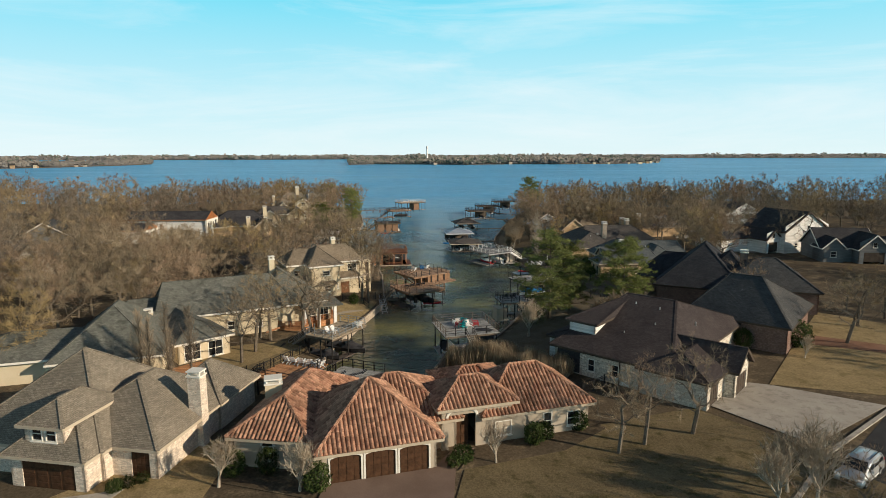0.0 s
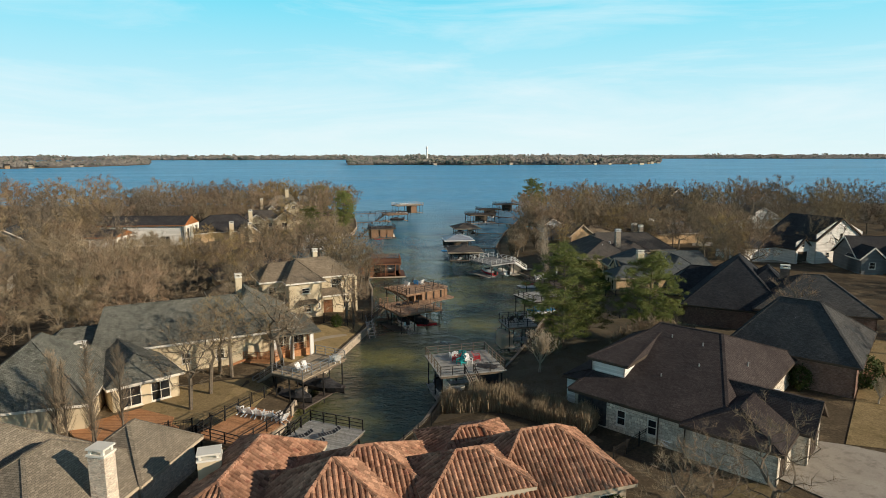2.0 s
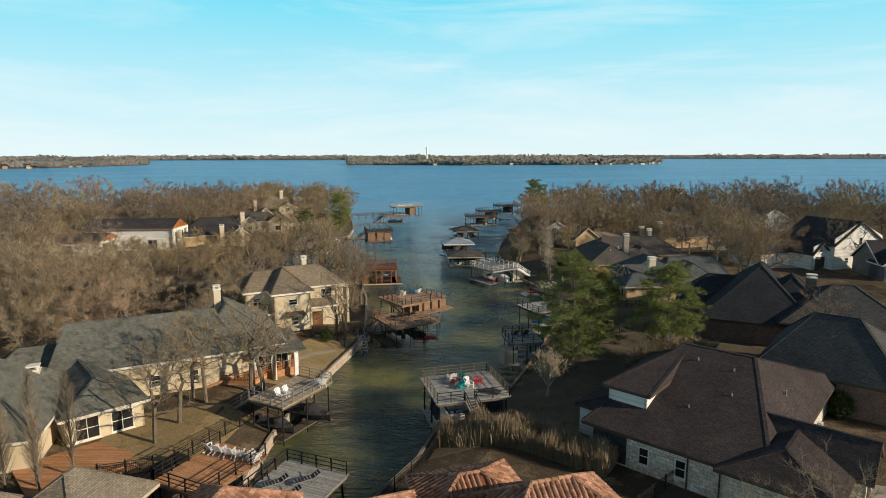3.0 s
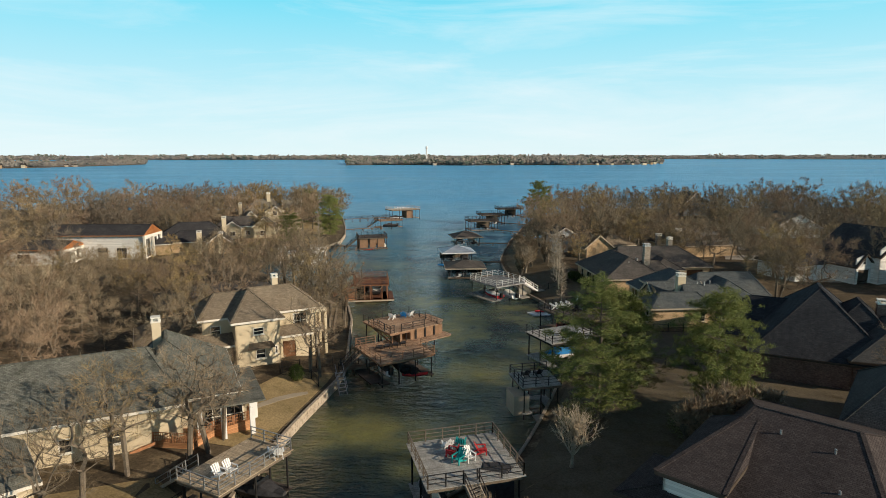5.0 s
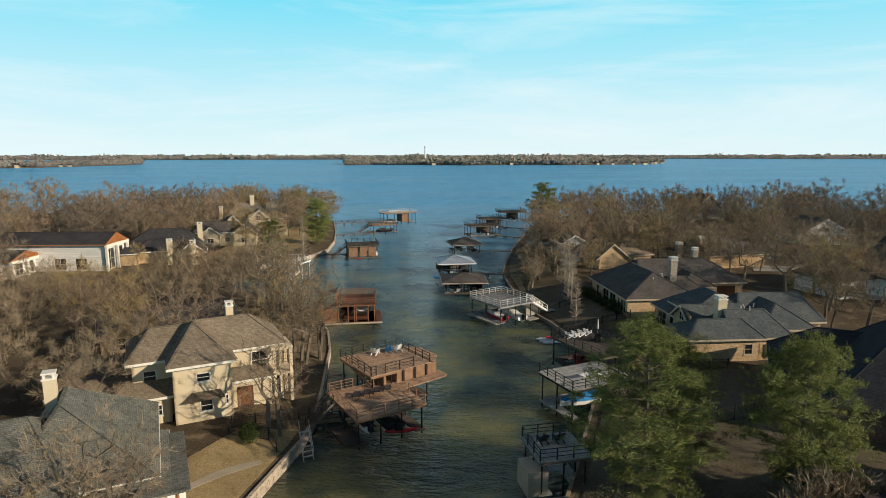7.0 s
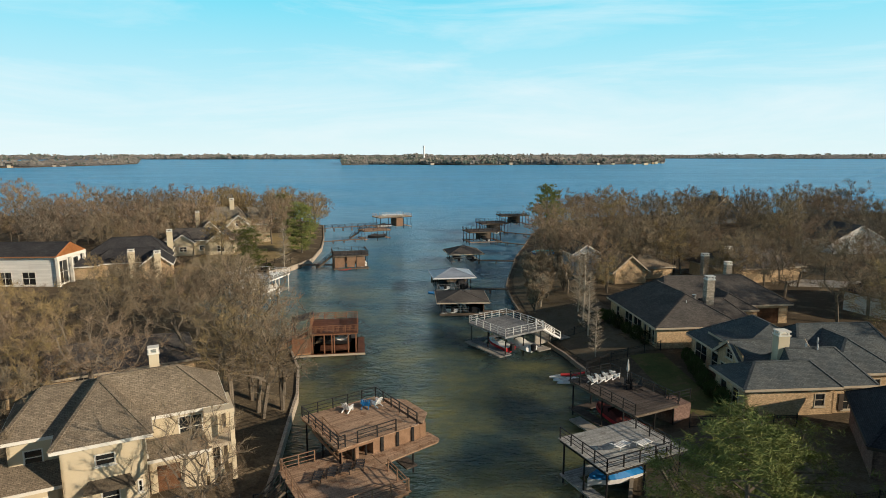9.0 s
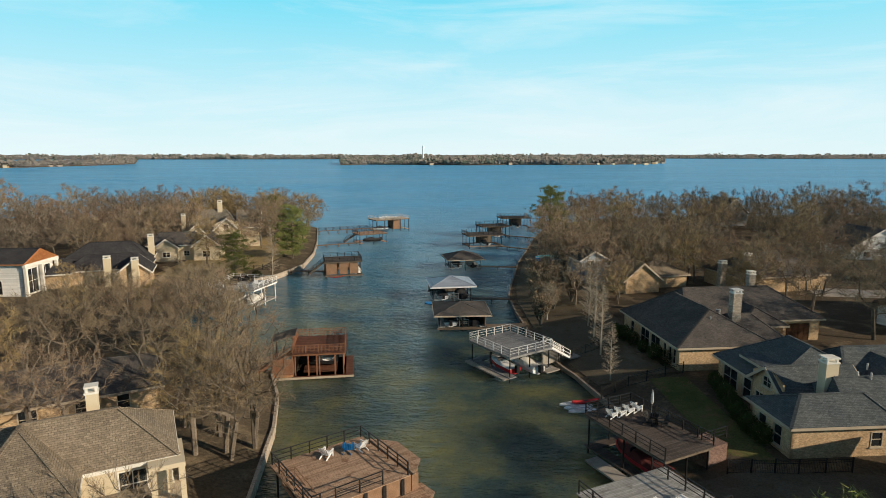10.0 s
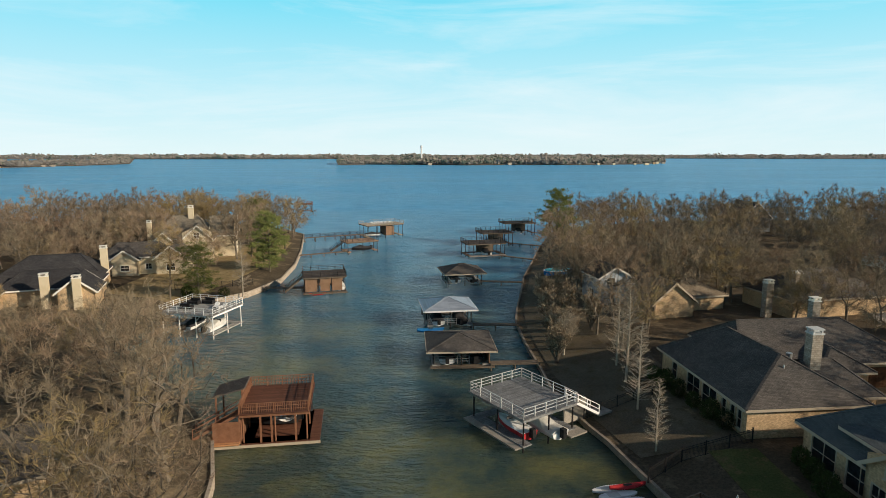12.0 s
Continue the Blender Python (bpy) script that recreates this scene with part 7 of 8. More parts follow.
def kayak(m, mat, label, length=3.2, w=0.75, group="kayaks and boards"):
    t = thing("kayak", m, label, "kayak", group)
    rings = []
    for f in (0.0, 0.12, 0.35, 0.65, 0.88, 1.0):
        a = w / 2 * math.sin(math.pi * min(0.97, max(0.03, f))) ** 0.6
        y = -length / 2 + length * f
        z = 0.12 * (2 * f - 1) ** 2
        rings.append([(-a, y, 0.2 + z), (-a * 0.6, y, z), (a * 0.6, y, z), (a, y, 0.2 + z), (a * 0.5, y, 0.3 + z), (-a * 0.5, y, 0.3 + z)])
    part("hull", Geo().loft(rings), mat, t)
    part("cockpit", Geo().slab([(0.16 * math.cos(a), 0.42 * math.sin(a)) for a in [k * math.pi / 5 for k in range(10)]], 0.24, 0.32), PLASTIC_BLACK, t)
    return t


def paddle_board(m, label):
    t = thing("paddle_board", m, label, "paddle board", "kayaks and boards")
    pts = [(0.42 * math.sin(a) * (1 if math.cos(a) < 0 else 0.95), 1.7 * math.cos(a)) for a in [-k * math.pi / 9 for k in range(18)]]
    part("board", Geo().slab(pts, 0.0, 0.16), PAINT_WHITE, t)
    part("deck_pad", Geo().box(-0.28, -0.9, 0.16, 0.28, 0.1, 0.175), CANVAS_PALE, t)
    return t


def outdoor_sofa(m, mat, label, w=1.7):
    t = thing("outdoor_sofa", m, label, "sofa", "outdoor sofas")
    part("seat", Geo().box(-w / 2, -0.4, 0.18, w / 2, 0.35, 0.45), mat, t)
    part("backrest", Geo().beam((-w / 2, 0.4, 0.6), (w / 2, 0.4, 0.6), 0.18, 0.6), mat, t)
    for sx in (-1, 1):
        part("arm", Geo().box(sx * w / 2 - 0.1, -0.4, 0.05, sx * w / 2 + 0.1, 0.45, 0.62), mat, t)
    return t


def umbrella(m):
    t = thing("closed_umbrella", m, "white closed parasol on a dock", "umbrella", "parasols")
    part("pole", Geo().tube((0, 0, 0), (0, 0, 2.3), 0.025, 0.025, 6), METAL_GREY, t)
    part("canopy", Geo().loft([[(r * math.cos(a), r * math.sin(a), z) for a in [k * math.pi / 4 for k in range(8)]] for r, z in ((0.10, 1.0), (0.15, 1.2), (0.10, 1.9), (0.03, 2.35))]), CANVAS_PALE, t)
    part("base", Geo().tube((0, 0, 0), (0, 0, 0.08), 0.25, 0.22, 10), METAL_DARK, t)
    return t


def on(d, x, y, z, turn=0):
    """A pose on a dock, in the dock's own axes."""
    return d.matrix_basis @ pose(x, y, z, 0, 0, turn)


def deck_at(wx, wy, z, turn=0):
    return pose(wx, wy, z, 0, 0, turn)


GC = "garden chairs on the docks"
# grey dock with loungers
for wx, wy, a in ((-11.2, 59.4, -60), (-9.0, 59.9, -60), (-9.9, 57.9, -60)):
    lounger(deck_at(wx, wy, 3.9, a), METAL_GREY, "loungers on the docks", strap=CANVAS)
boat(on(dock_a, 0.2, 0, 0.5, 0), PAINT_WHITE, CANVAS, "white motor boat under a black cover on a lift")
stairs(dock_a, (-2.6, 1.0, 3.85), (-5.2, 1.0, 1.2), 1.0, WOOD_OLD, METAL_DARK)
# orange dock with white chairs
for wx, wy, a in ((-17.8, 64.6, 150), (-17.0, 64.3, 165), (-16.1, 63.9, 180), (-15.2, 63.6, 190), (-14.4, 63.5, 215), (-13.8, 62.8, 240)):
    garden_chair(PAINT_WHITE, "white", deck_at(wx, wy, 3.8, a), GC)
boat(on(dock_b, -1.0, 0, 0.5, 0), PAINT_WHITE, CANVAS, "white jet boat with black seats on a lift", 3.6, 1.4)
stairs(dock_b, (-2.9, -1.5, 3.75), (-5.4, -1.5, 1.8), 1.0, WOOD_BROWN, METAL_DARK)
# tan dock
for wx, wy, a in ((-14.9, 74.6, 60), (-14.3, 75.2, 60), (-12.0, 78.0, 200), (-11.5, 77.7, 200)):
    garden_chair(PAINT_WHITE, "white", deck_at(wx, wy, 4.0, a), GC)
boat(on(dock_c, 0.6, 1.6, 0.55, -90), PLASTIC_BLACK, CANVAS, "black ski boat under its cover on a lift", 5.8)
boat(on(dock_c, 0.0, -2.2, 0.55, -90), PLASTIC_BLACK, CANVAS, "black runabout on a lift beside the dock", 4.2, 1.7)
stairs(dock_c, (-2.5, -2.0, 3.9), (-6.2, -2.0, 1.4), 1.1, WOOD_GREY, METAL_GREY)
gangway((-19.5, 79.0), (-13.6, 81.5), 0.9, 1.3, WOOD_OLD, "low weathered walkway along the bank", BW)

# two-tier dock: enclosed upper level, lower terrace before it
g = Geo().box(-0.6, -3.55, 2.75, 4.6, 0.6, 4.4)
part("siding", g, WOOD_BROWN, dock_d, "brown board siding under the upper deck", uv=True)
g = Geo().slab([(4.1, -3.85), (5.7, -2.2), (5.7, 1.2), (4.1, 3.0)], 4.44, 4.5)
part("prow_deck", g, DECK_BROWN, dock_d, uv=True)
g = Geo().slab([(4.0, -3.6), (5.5, -2.1), (5.5, 1.1), (4.0, 2.8)], 2.9, 4.43)
part("prow_siding", g, WOOD_BROWN, dock_d, "plain brown boarded end of the upper level", uv=True)
for x in (0.2, 1.7, 3.2):
    part("upright", Geo().box(x - 0.13, -3.66, 2.5, x + 0.13, -3.56, 4.42), METAL_DARK, dock_d)
lower_d = dock("dock_terrace", (-4.8, 105.9), 31, 7.2, 7.6, 3.1, DECK_BROWN, WOOD_BROWN, WOOD_BROWN, "lower brown terrace of the two-tier dock", DK, rails="lf", nx=4, low=0.5, low_mat=DECK_DARK)
railing(lower_d, (3.5, -3.7), (3.5, -0.6), 3.1, WOOD_BROWN)
railing(lower_d, (-3.5, 3.7), (-0.9, 3.7), 3.1, WOOD_BROWN)
part("platform", Geo().box(-4.6, -3.0, 0.42, -3.0, 4.4, 0.56), DECK_DARK, lower_d, uv=True)
stairs(dock_d, (-3.5, 0.8, 4.4), (-2.9, -3.4, 3.1), 1.0, WOOD_BROWN, WOOD_BROWN)
part("stair_side", Geo().slab([(-2.3, -3.7), (-2.0, -3.7), (-2.0, -1.4), (-2.3, -1.4)], 3.1, 4.2), WOOD_BROWN, dock_d, uv=True)
part("ledge", Geo().slab([(-0.8, -5.4), (4.9, -5.0), (5.3, -4.6), (5.2, -3.0), (-0.8, -3.0)], 2.98, 3.12), DECK_BROWN, dock_d, "narrow brown ledge below the boarded wall", uv=True)
railing(dock_d, (-3.7, -3.55), (-3.1, -3.55), 4.5, METAL_DARK)
railing(dock_d, (-2.0, -3.55), (1.6, -3.55), 4.5, METAL_DARK)
stairs(lower_d, (-4.1, 1.5, 3.0), (-6.6, 1.5, 1.0), 1.2, WOOD_OLD, METAL_DARK)
gangway((-11.4, 105.2), (-8.4, 106.0), 0.9, 1.5, WOOD_OLD, "short dark walkway to the two-tier dock", BW, METAL_DARK)
boat(on(lower_d, 0.8, -0.3, 0.5, 0), PLASTIC_BLACK, CANVAS, "dark ski boat on a lift under the terrace", 5.4)
boat(on(lower_d, -1.6, -0.3, 0.5, 0), PAINT_WHITE, CANVAS, "white jet boat on a lift under the terrace", 3.4, 1.2)
kayak(on(lower_d, 1.2, -3.3, 0.5, 70), PLASTIC_RED, "red kayak on the edge of a dock")
for i in range(4):
    lounger(on(lower_d, -1.7 + 1.15 * i, 0.9, 3.1, 150), PLASTIC_BLACK, "loungers on the docks", "dark wicker lounger on a brown deck", CANVAS)
garden_chair(PAINT_WHITE, "white", deck_at(-5.8, 115.0, 4.5, 160), GC)
garden_chair(PAINT_WHITE, "white", deck_at(-3.4, 116.1, 4.5, 230), GC)
garden_chair(PLASTIC_BLUE, "bright blue", deck_at(-4.3, 115.8, 4.5, 180), GC)
lad = thing("dock_ladder", pose(-10.5, 100.0, 0.2, 0, 0, 25), "pale aluminium steps leaning into the water", "ladder")
for sx in (-0.45, 0.45):
    part("stile", Geo().beam((sx, 0.9, 2.0), (sx, -1.1, -0.4), 0.06, 0.12), METAL_GREY, lad)
    part("grab_rail", Geo().beam((sx, 0.9, 2.9), (sx, -1.1, 0.6), 0.05, 0.05), METAL_GREY, lad)
for i in range(7):
    f = (i + 0.5) / 7
    part("rung", Geo().beam((-0.45, 0.9 - 2.0 * f, 2.0 - 2.4 * f), (0.45, 0.9 - 2.0 * f, 2.0 - 2.4 * f), 0.2, 0.04), METAL_GREY, lad)

# red dock: shed roof, boarded side, hanging canvas
part("shed_roof", Geo().beam((-6.0, 0.6, 4.25), (-3.0, 0.6, 5.05), 3.2, 0.14), SHINGLE_DUSK, dock_e, "small dark lean-to roof", uv=True)
part("shed_wall", Geo().box(-3.35, -0.9, 3.5, -3.2, 2.3, 5.0), WOOD_RED, dock_e, uv=True)
for y in (-0.9, 2.2):
    part("shed_post", Geo().box(-5.8, y - 0.07, 0.0, -5.66, y + 0.07, 4.3), WOOD_RED, dock_e)
part("boarding", Geo().box(-5.6, -3.44, 0.6, -3.1, -3.36, 2.8), WOOD_RED, dock_e, "upright stained boards", uv=True)
part("boarding", Geo().box(-3.24, -3.4, 0.6, -3.16, 3.4, 3.25), WOOD_RED, dock_e, uv=True)
for x in (-1.3, -0.3, 1.9):
    part("post", Geo().box(x - 0.08, -3.4, 0.5, x + 0.08, -3.24, 3.25), WOOD_RED, dock_e)
part("low_deck", Geo().box(-3.1, -3.6, 0.44, 4.1, 3.3, 0.6), DECK_RED, dock_e, uv=True)
part("low_edge", Geo().beam((-5.6, -3.65, 0.42), (4.15, -3.65, 0.42), 0.08, 0.25), TRIM_TAN, dock_e, "pale rim board")
part("screen_wall", Geo().box(-3.0, 2.9, 0.6, 3.0, 3.0, 3.25), CANVAS, dock_e)
stairs(dock_e, (-3.2, -2.6, 3.45), (-7.4, -2.6, 1.2), 1.2, WOOD_RED, WOOD_RED)
part("lower_stage", Geo().box(-7.6, -3.9, 0.7, -3.2, -1.4, 0.85), DECK_ORANGE, dock_e, uv=True)
sail = thing("canvas_sling", on(dock_e, 0.9, -1.8, 2.5), "white canvas sling hanging under a dock", "canvas")
rows = []
for i in range(7):
    x = -1.3 + 2.6 * i / 6
    rows.append([(x, -0.5, 0.4 - 0.9 * (1 - (x / 1.3) ** 2)), (x, 0.5, 0.55 - 0.8 * (1 - (x / 1.3) ** 2)), (x, 0.5, 0.6 - 0.8 * (1 - (x / 1.3) ** 2)), (x, -0.5, 0.45 - 0.9 * (1 - (x / 1.3) ** 2))])
part("sling", Geo().loft(rows), PAINT_WHITE, sail)
boat(on(dock_e, -0.6, 0.6, 0.55, 90), PLASTIC_BLACK, CANVAS, "dark boat on a lift under the red dock", 4.6, 1.8)

# white dock
for x, y, a in ((-2.6, 1.5, 0), (-0.6, 2.4, 0), (-1.8, -1.2, 180)):
    outdoor_sofa(on(dock_f, x, y, 3.7, a), PLASTIC_BLACK, "dark wicker sofa on a white dock")
for x, a in ((2.2, 20), (3.2, -10)):
    lounger(on(dock_f, x, 0.5, 3.7, a), PAINT_WHITE, "loungers on the docks", "white sun lounger on a grey deck")
boat(on(dock_f, 2.6, -0.5, 0.6, 0), PAINT_WHITE, CANVAS_PALE, "white pontoon boat with pale cover on a lift", 5.4)
boat(on(dock_f, -1.0, -0.5, 0.6, 0), PAINT_WHITE, CANVAS, "white boat with red trim on a lift", 5.0)
for i in range(4):
    x = -4.3 + 2.9 * i
    part("brace", Geo().beam((x, -3.6, 2.6), (x + (0.9 if i < 3 else -0.9), -3.6, 3.5), 0.08, 0.1), PAINT_WHITE, dock_f)
gangway((-43, 183.0), (-37.6, 182.0), 0.8, 1.4, WOOD_OLD, "short walkway to the white dock", BW)

# boathouse with boarded walls
for x0, x1 in ((-3.9, -1.5), (-0.9, 0.9), (1.3, 3.3)):
    part("wall", Geo().box(x0, -3.1, 0.8, x1, -3.0, 3.3), WOOD_BROWN, dock_g, "tan boarded wall", uv=True)
part("wall", Geo().box(-3.95, -3.1, 0.8, -3.85, 3.0, 3.3), WOOD_BROWN, dock_g, uv=True)
part("wall", Geo().box(-3.9, 3.0, 0.8, 3.9, 3.1, 3.3), WOOD_BROWN, dock_g, uv=True)
stairs(dock_g, (-4.2, -2.2, 3.6), (-7.6, -2.2, 0.9), 1.2, WOOD_OLD, METAL_DARK)
kayak(on(dock_g, -1.6, -4.1, 0.3, 90), PLASTIC_RED, "red kayak moored at a boathouse")
part("finger_pier", Geo().box(-4.2, -4.4, 0.5, 4.2, -3.2, 0.65), WOOD_OLD, dock_g, uv=True)
boat(on(dock_g, 3.0, 0, 0.5, 0), PAINT_WHITE, CANVAS_PALE, "white covered boat beside a boathouse", 5.0)
# docks off the point
part("store_room", Geo().box(0.5, -2.8, 0.8, 3.2, 2.0, 3.9), WOOD_BROWN, dock_i, "brown boarded store under the deck", uv=True)
stairs(dock_h, (-4.6, 0, 3.3), (-8.4, 0, 0.9), 1.1, WOOD_OLD, METAL_DARK)
boat(on(dock_h, 0.5, 0, 0.5, 90), PLASTIC_BLACK, CANVAS, "covered dark boat under a dock")
boat(on(dock_i, -3.2, 0, 0.5, 90), PAINT_WHITE, CANVAS, "covered white boat under a dock")
for i in range(6):
    lounger(on(dock_i, -3.0 + i * 1.3, 0.3, 4.5, 10 * i), PAINT_WHITE, "loungers on the docks", "white sun lounger on a grey deck")

# grey dock with coloured chairs
for wx, wy, a, mat, c in ((1.7, 78.6, 200, PAINT_WHITE, "white"), (2.8, 79.0, 170, PLASTIC_TEAL, "teal"), (2.0, 77.5, 250, PLASTIC_RED, "dark red"), (2.5, 76.4, 320, PLASTIC_TEAL, "teal"), (3.4, 76.7, 30, PAINT_WHITE, "white"), (4.4, 77.8, 95, PLASTIC_RED, "dark red")):
    garden_chair(mat, c, deck_at(wx, wy, 4.2, a), GC)
pit = thing("fire_pit", deck_at(2.9, 77.7, 4.2, 20), "dark square fire pit among coloured chairs", "fire pit")
part("top", Geo().box(-0.45, -0.45, 0.36, 0.45, 0.45, 0.42), PLASTIC_BLACK, pit)
part("base", Geo().box(-0.36, -0.36, 0.0, 0.36, 0.36, 0.36), PLASTIC_BLACK, pit)
tarp = thing("folded_tarp", deck_at(5.4, 75.7, 4.2, -15), "black tarpaulin spread on the deck", "tarp")
part("sheet", Geo().loft([[(-1.1, -0.6, 0), (0.9, -0.7, 0), (1.2, 0.5, 0), (0, 0.8, 0), (-1.2, 0.4, 0)], [(-0.95, -0.5, 0.08), (0.8, -0.55, 0.1), (1.0, 0.4, 0.07), (0, 0.62, 0.12), (-1.0, 0.3, 0.06)]]), CANVAS, tarp)
part("store_wall", Geo().box(-2.6, -3.6, 0.7, -1.0, -3.45, 3.0), TRIM_WHITE, dock_k, "white boarded store front", uv=True)
part("store_wall", Geo().box(-2.6, -3.45, 0.7, -2.5, -0.5, 3.0), TRIM_WHITE, dock_k, uv=True)
# near-black upright sheet that darkens the space under the deck
part("dark_screen", Geo().box(0.4, -2.6, 0.75, 3.2, -2.5, 3.6), CANVAS, dock_k)
part("front_deck", Geo().box(-3.4, -5.2, 0.8, 4.4, -3.2, 0.95), WOOD_GREY, dock_k, uv=True)
stairs(dock_k, (-0.4, -3.3, 4.1), (0.6, -6.0, 1.3), 1.1, WOOD_GREY, METAL_DARK)
railing(dock_k, (-3.6, -3.4), (-1.0, -3.4), 4.2, METAL_DARK)
railing(dock_k, (0.2, -3.4), (3.6, -3.4), 4.2, METAL_DARK)
boat(on(dock_k, -2.2, 1.6, 0.5, 0), PAINT_WHITE, CANVAS, "white runabout on a lift under a dock", 4.6, 1.8)
garden_chair(PAINT_WHITE, "white", deck_at(20.1, 61.8, GZ + 0.06, 230), "garden chairs in the yards")
kayak(deck_at(7.6, 78.6, 1.1, -35), surface("plastic_yellow", (0.55, 0.33, 0.03), (0.62, 0.40, 0.05), 0.4), "yellow kayak lying on the bank")

# shaded small dock with a grey enclosure
part("enclosure", Geo().box(-3.0, -1.9, 0.5, -1.3, 0.6, 2.6), TRIM_TAN, dock_l, "pale boarded locker beside the deck", uv=True)
part("side_step", Geo().box(-1.2, -4.2, 0.6, 1.2, -2.6, 0.75), WOOD_GREY, dock_l, uv=True)
for x in (-0.8, 0.6):
    garden_chair(PLASTIC_BLACK, "black", on(dock_l, x, 0.8, 3.6, 190), GC)
# grey dock with two loungers
lounger(deck_at(17.0, 109.2, 3.9, 125), PAINT_WHITE, "loungers on the docks", "white sun lounger on a grey deck")
lounger(deck_at(18.9, 109.5, 3.9, 125), PAINT_WHITE, "loungers on the docks", "white sun lounger on a grey deck")
boat(on(dock_m, -0.6, 0.2, 0.6, 90), PAINT_WHITE, PLASTIC_BLUE, "white pontoon boat with blue canopy under a dock", 5.2)
stairs(dock_m, (1.0, -3.3, 3.85), (1.0, -6.0, 1.6), 1.0, WOOD_OLD, METAL_DARK)
railing(dock_m, (3.0, -3.2), (3.0, 3.2), 3.9, METAL_DARK)
# dark dock with chairs and parasol
for wx, wy in ((18.4, 123.2), (19.3, 123.6), (20.2, 124.1), (21.1, 124.6)):
    garden_chair(PAINT_WHITE, "white", deck_at(wx, wy, 3.8, 120), GC)
umbrella(deck_at(22.2, 123.9, 3.8))
for wx, wy, a in ((21.4, 121.8, 40), (22.3, 121.4, 280), (21.9, 122.6, 170)):
    garden_chair(PLASTIC_BLACK, "black", deck_at(wx, wy, 3.8, a), GC)
boat(on(dock_n, -0.4, 0.2, 0.5, 0), PLASTIC_RED, surface("canvas_maroon", (0.10, 0.03, 0.03), (0.14, 0.045, 0.04), 0.8), "boat under a maroon cover on a lift", 5.8)
part("side_pier", Geo().box(-4.4, -4.2, 0.5, -3.0, 2.6, 0.66), WOOD_GREY, dock_n, uv=True)
part("brick_store", Geo().box(2.6, -4.4, 0.8, 4.8, -2.2, 3.4), BRICK_RED, dock_n, "red-brown store by the bank", uv=True)
railing(dock_n, (2.6, -3.6), (5.6, -3.6), 3.4, METAL_DARK)
# broad grey dock with white rails
stairs(dock_o, (3.4, -3.2, 3.35), (7.0, -3.2, 1.2), 1.2, PAINT_WHITE, PAINT_WHITE)
part("stair_wall", Geo().slab([(3.5, -2.4), (6.6, -2.4), (6.6, -2.2), (3.5, -2.2)], 0.4, 2.6), WOOD_GREY, dock_o, uv=True)
part("landing", Geo().box(6.9, -4.0, 1.0, 8.8, -2.4, 1.15), CONCRETE, dock_o)
boat(on(dock_o, 0.8, -2.0, 0.5, 0), PAINT_WHITE, CANVAS_PALE, "boat under a white cover on a lift", 5.2)
boat(on(dock_o, -1.6, -0.6, 0.5, 0), PLASTIC_RED, PAINT_WHITE, "red and white boat on a lift", 4.8, 1.8, open_top=True)
part("side_pier", Geo().box(-4.2, -3.8, 0.5, -2.4, 4.2, 0.65), WOOD_GREY, dock_o, uv=True)
part("front_pier", Geo().box(1.8, -5.0, 0.5, 4.0, -3.4, 0.65), WOOD_GREY, dock_o, uv=True)
# covered docks
for d, c, what in ((dock_p, CANVAS, "covered dark boat under a dock roof"), (dock_q, CANVAS, "covered dark boat under a dock roof"), (dock_r, CANVAS_PALE, "pale boat under a dock roof")):
    boat(on(d, 1.8, -0.4, 0.5, 0), PLASTIC_BLACK, c, what)
    boat(on(d, -1.8, -0.4, 0.5, 0), PAINT_WHITE, CANVAS, "white boat with a dark cover under a dock roof")
    railing(d, (-3.4, -3.4), (1.0, -3.4), 0.75, METAL_GREY)
part("side_wall", Geo().box(3.5, -3.7, 0.6, 3.6, 3.6, 2.5), WOOD_BROWN, dock_p, uv=True)
part("back_wall", Geo().box(-3.6, 3.6, 0.6, 3.6, 3.7, 2.5), WOOD_OLD, dock_p, uv=True)
part("front_pier", Geo().box(-4.0, -4.4, 0.45, 4.2, -3.4, 0.6), WOOD_OLD, dock_p, uv=True)
part("back_wall", Geo().box(-3.8, 3.6, 0.6, 3.8, 3.7, 2.4), WOOD_OLD, dock_q, uv=True)
kayak(on(dock_q, -3.2, -4.2, 0.2, 90), PLASTIC_BLUE, "bright blue kayak moored at a covered dock", 4.2, 1.0)
kayak(on(dock_q, -3.4, -5.0, 0.2, 84), PLASTIC_BLUE, "bright blue kayak moored at a covered dock", 4.0, 1.0)
for d in (dock_s, dock_t, dock_u):
    boat(on(d, 0.6, 0, 0.5, 0), PAINT_WHITE, CANVAS, "covered boat under a dark dock")
    part("back_wall", Geo().box(-1.0, 2.8, 0.7, 4.0, 2.9, 3.4), WOOD_OLD, d, uv=True)
part("low_deck", Geo().box(-5.2, -5.0, 0.7, 5.0, -3.4, 0.85), WOOD_GREY, dock_s, uv=True)
# boards and kayak by the bank
for i, (wx, wy, a) in enumerate(((17.6, 134.6, -78), (17.9, 133.7, -78), (18.2, 132.8, -78))):
    paddle_board(pose(wx, wy, 0.02, 0, 0, a), "white paddle board floating by the bank")
kayak(pose(18.9, 134.5, 0.2, 0, 0, -78), PLASTIC_RED, "dark red kayak lying on paddle boards")


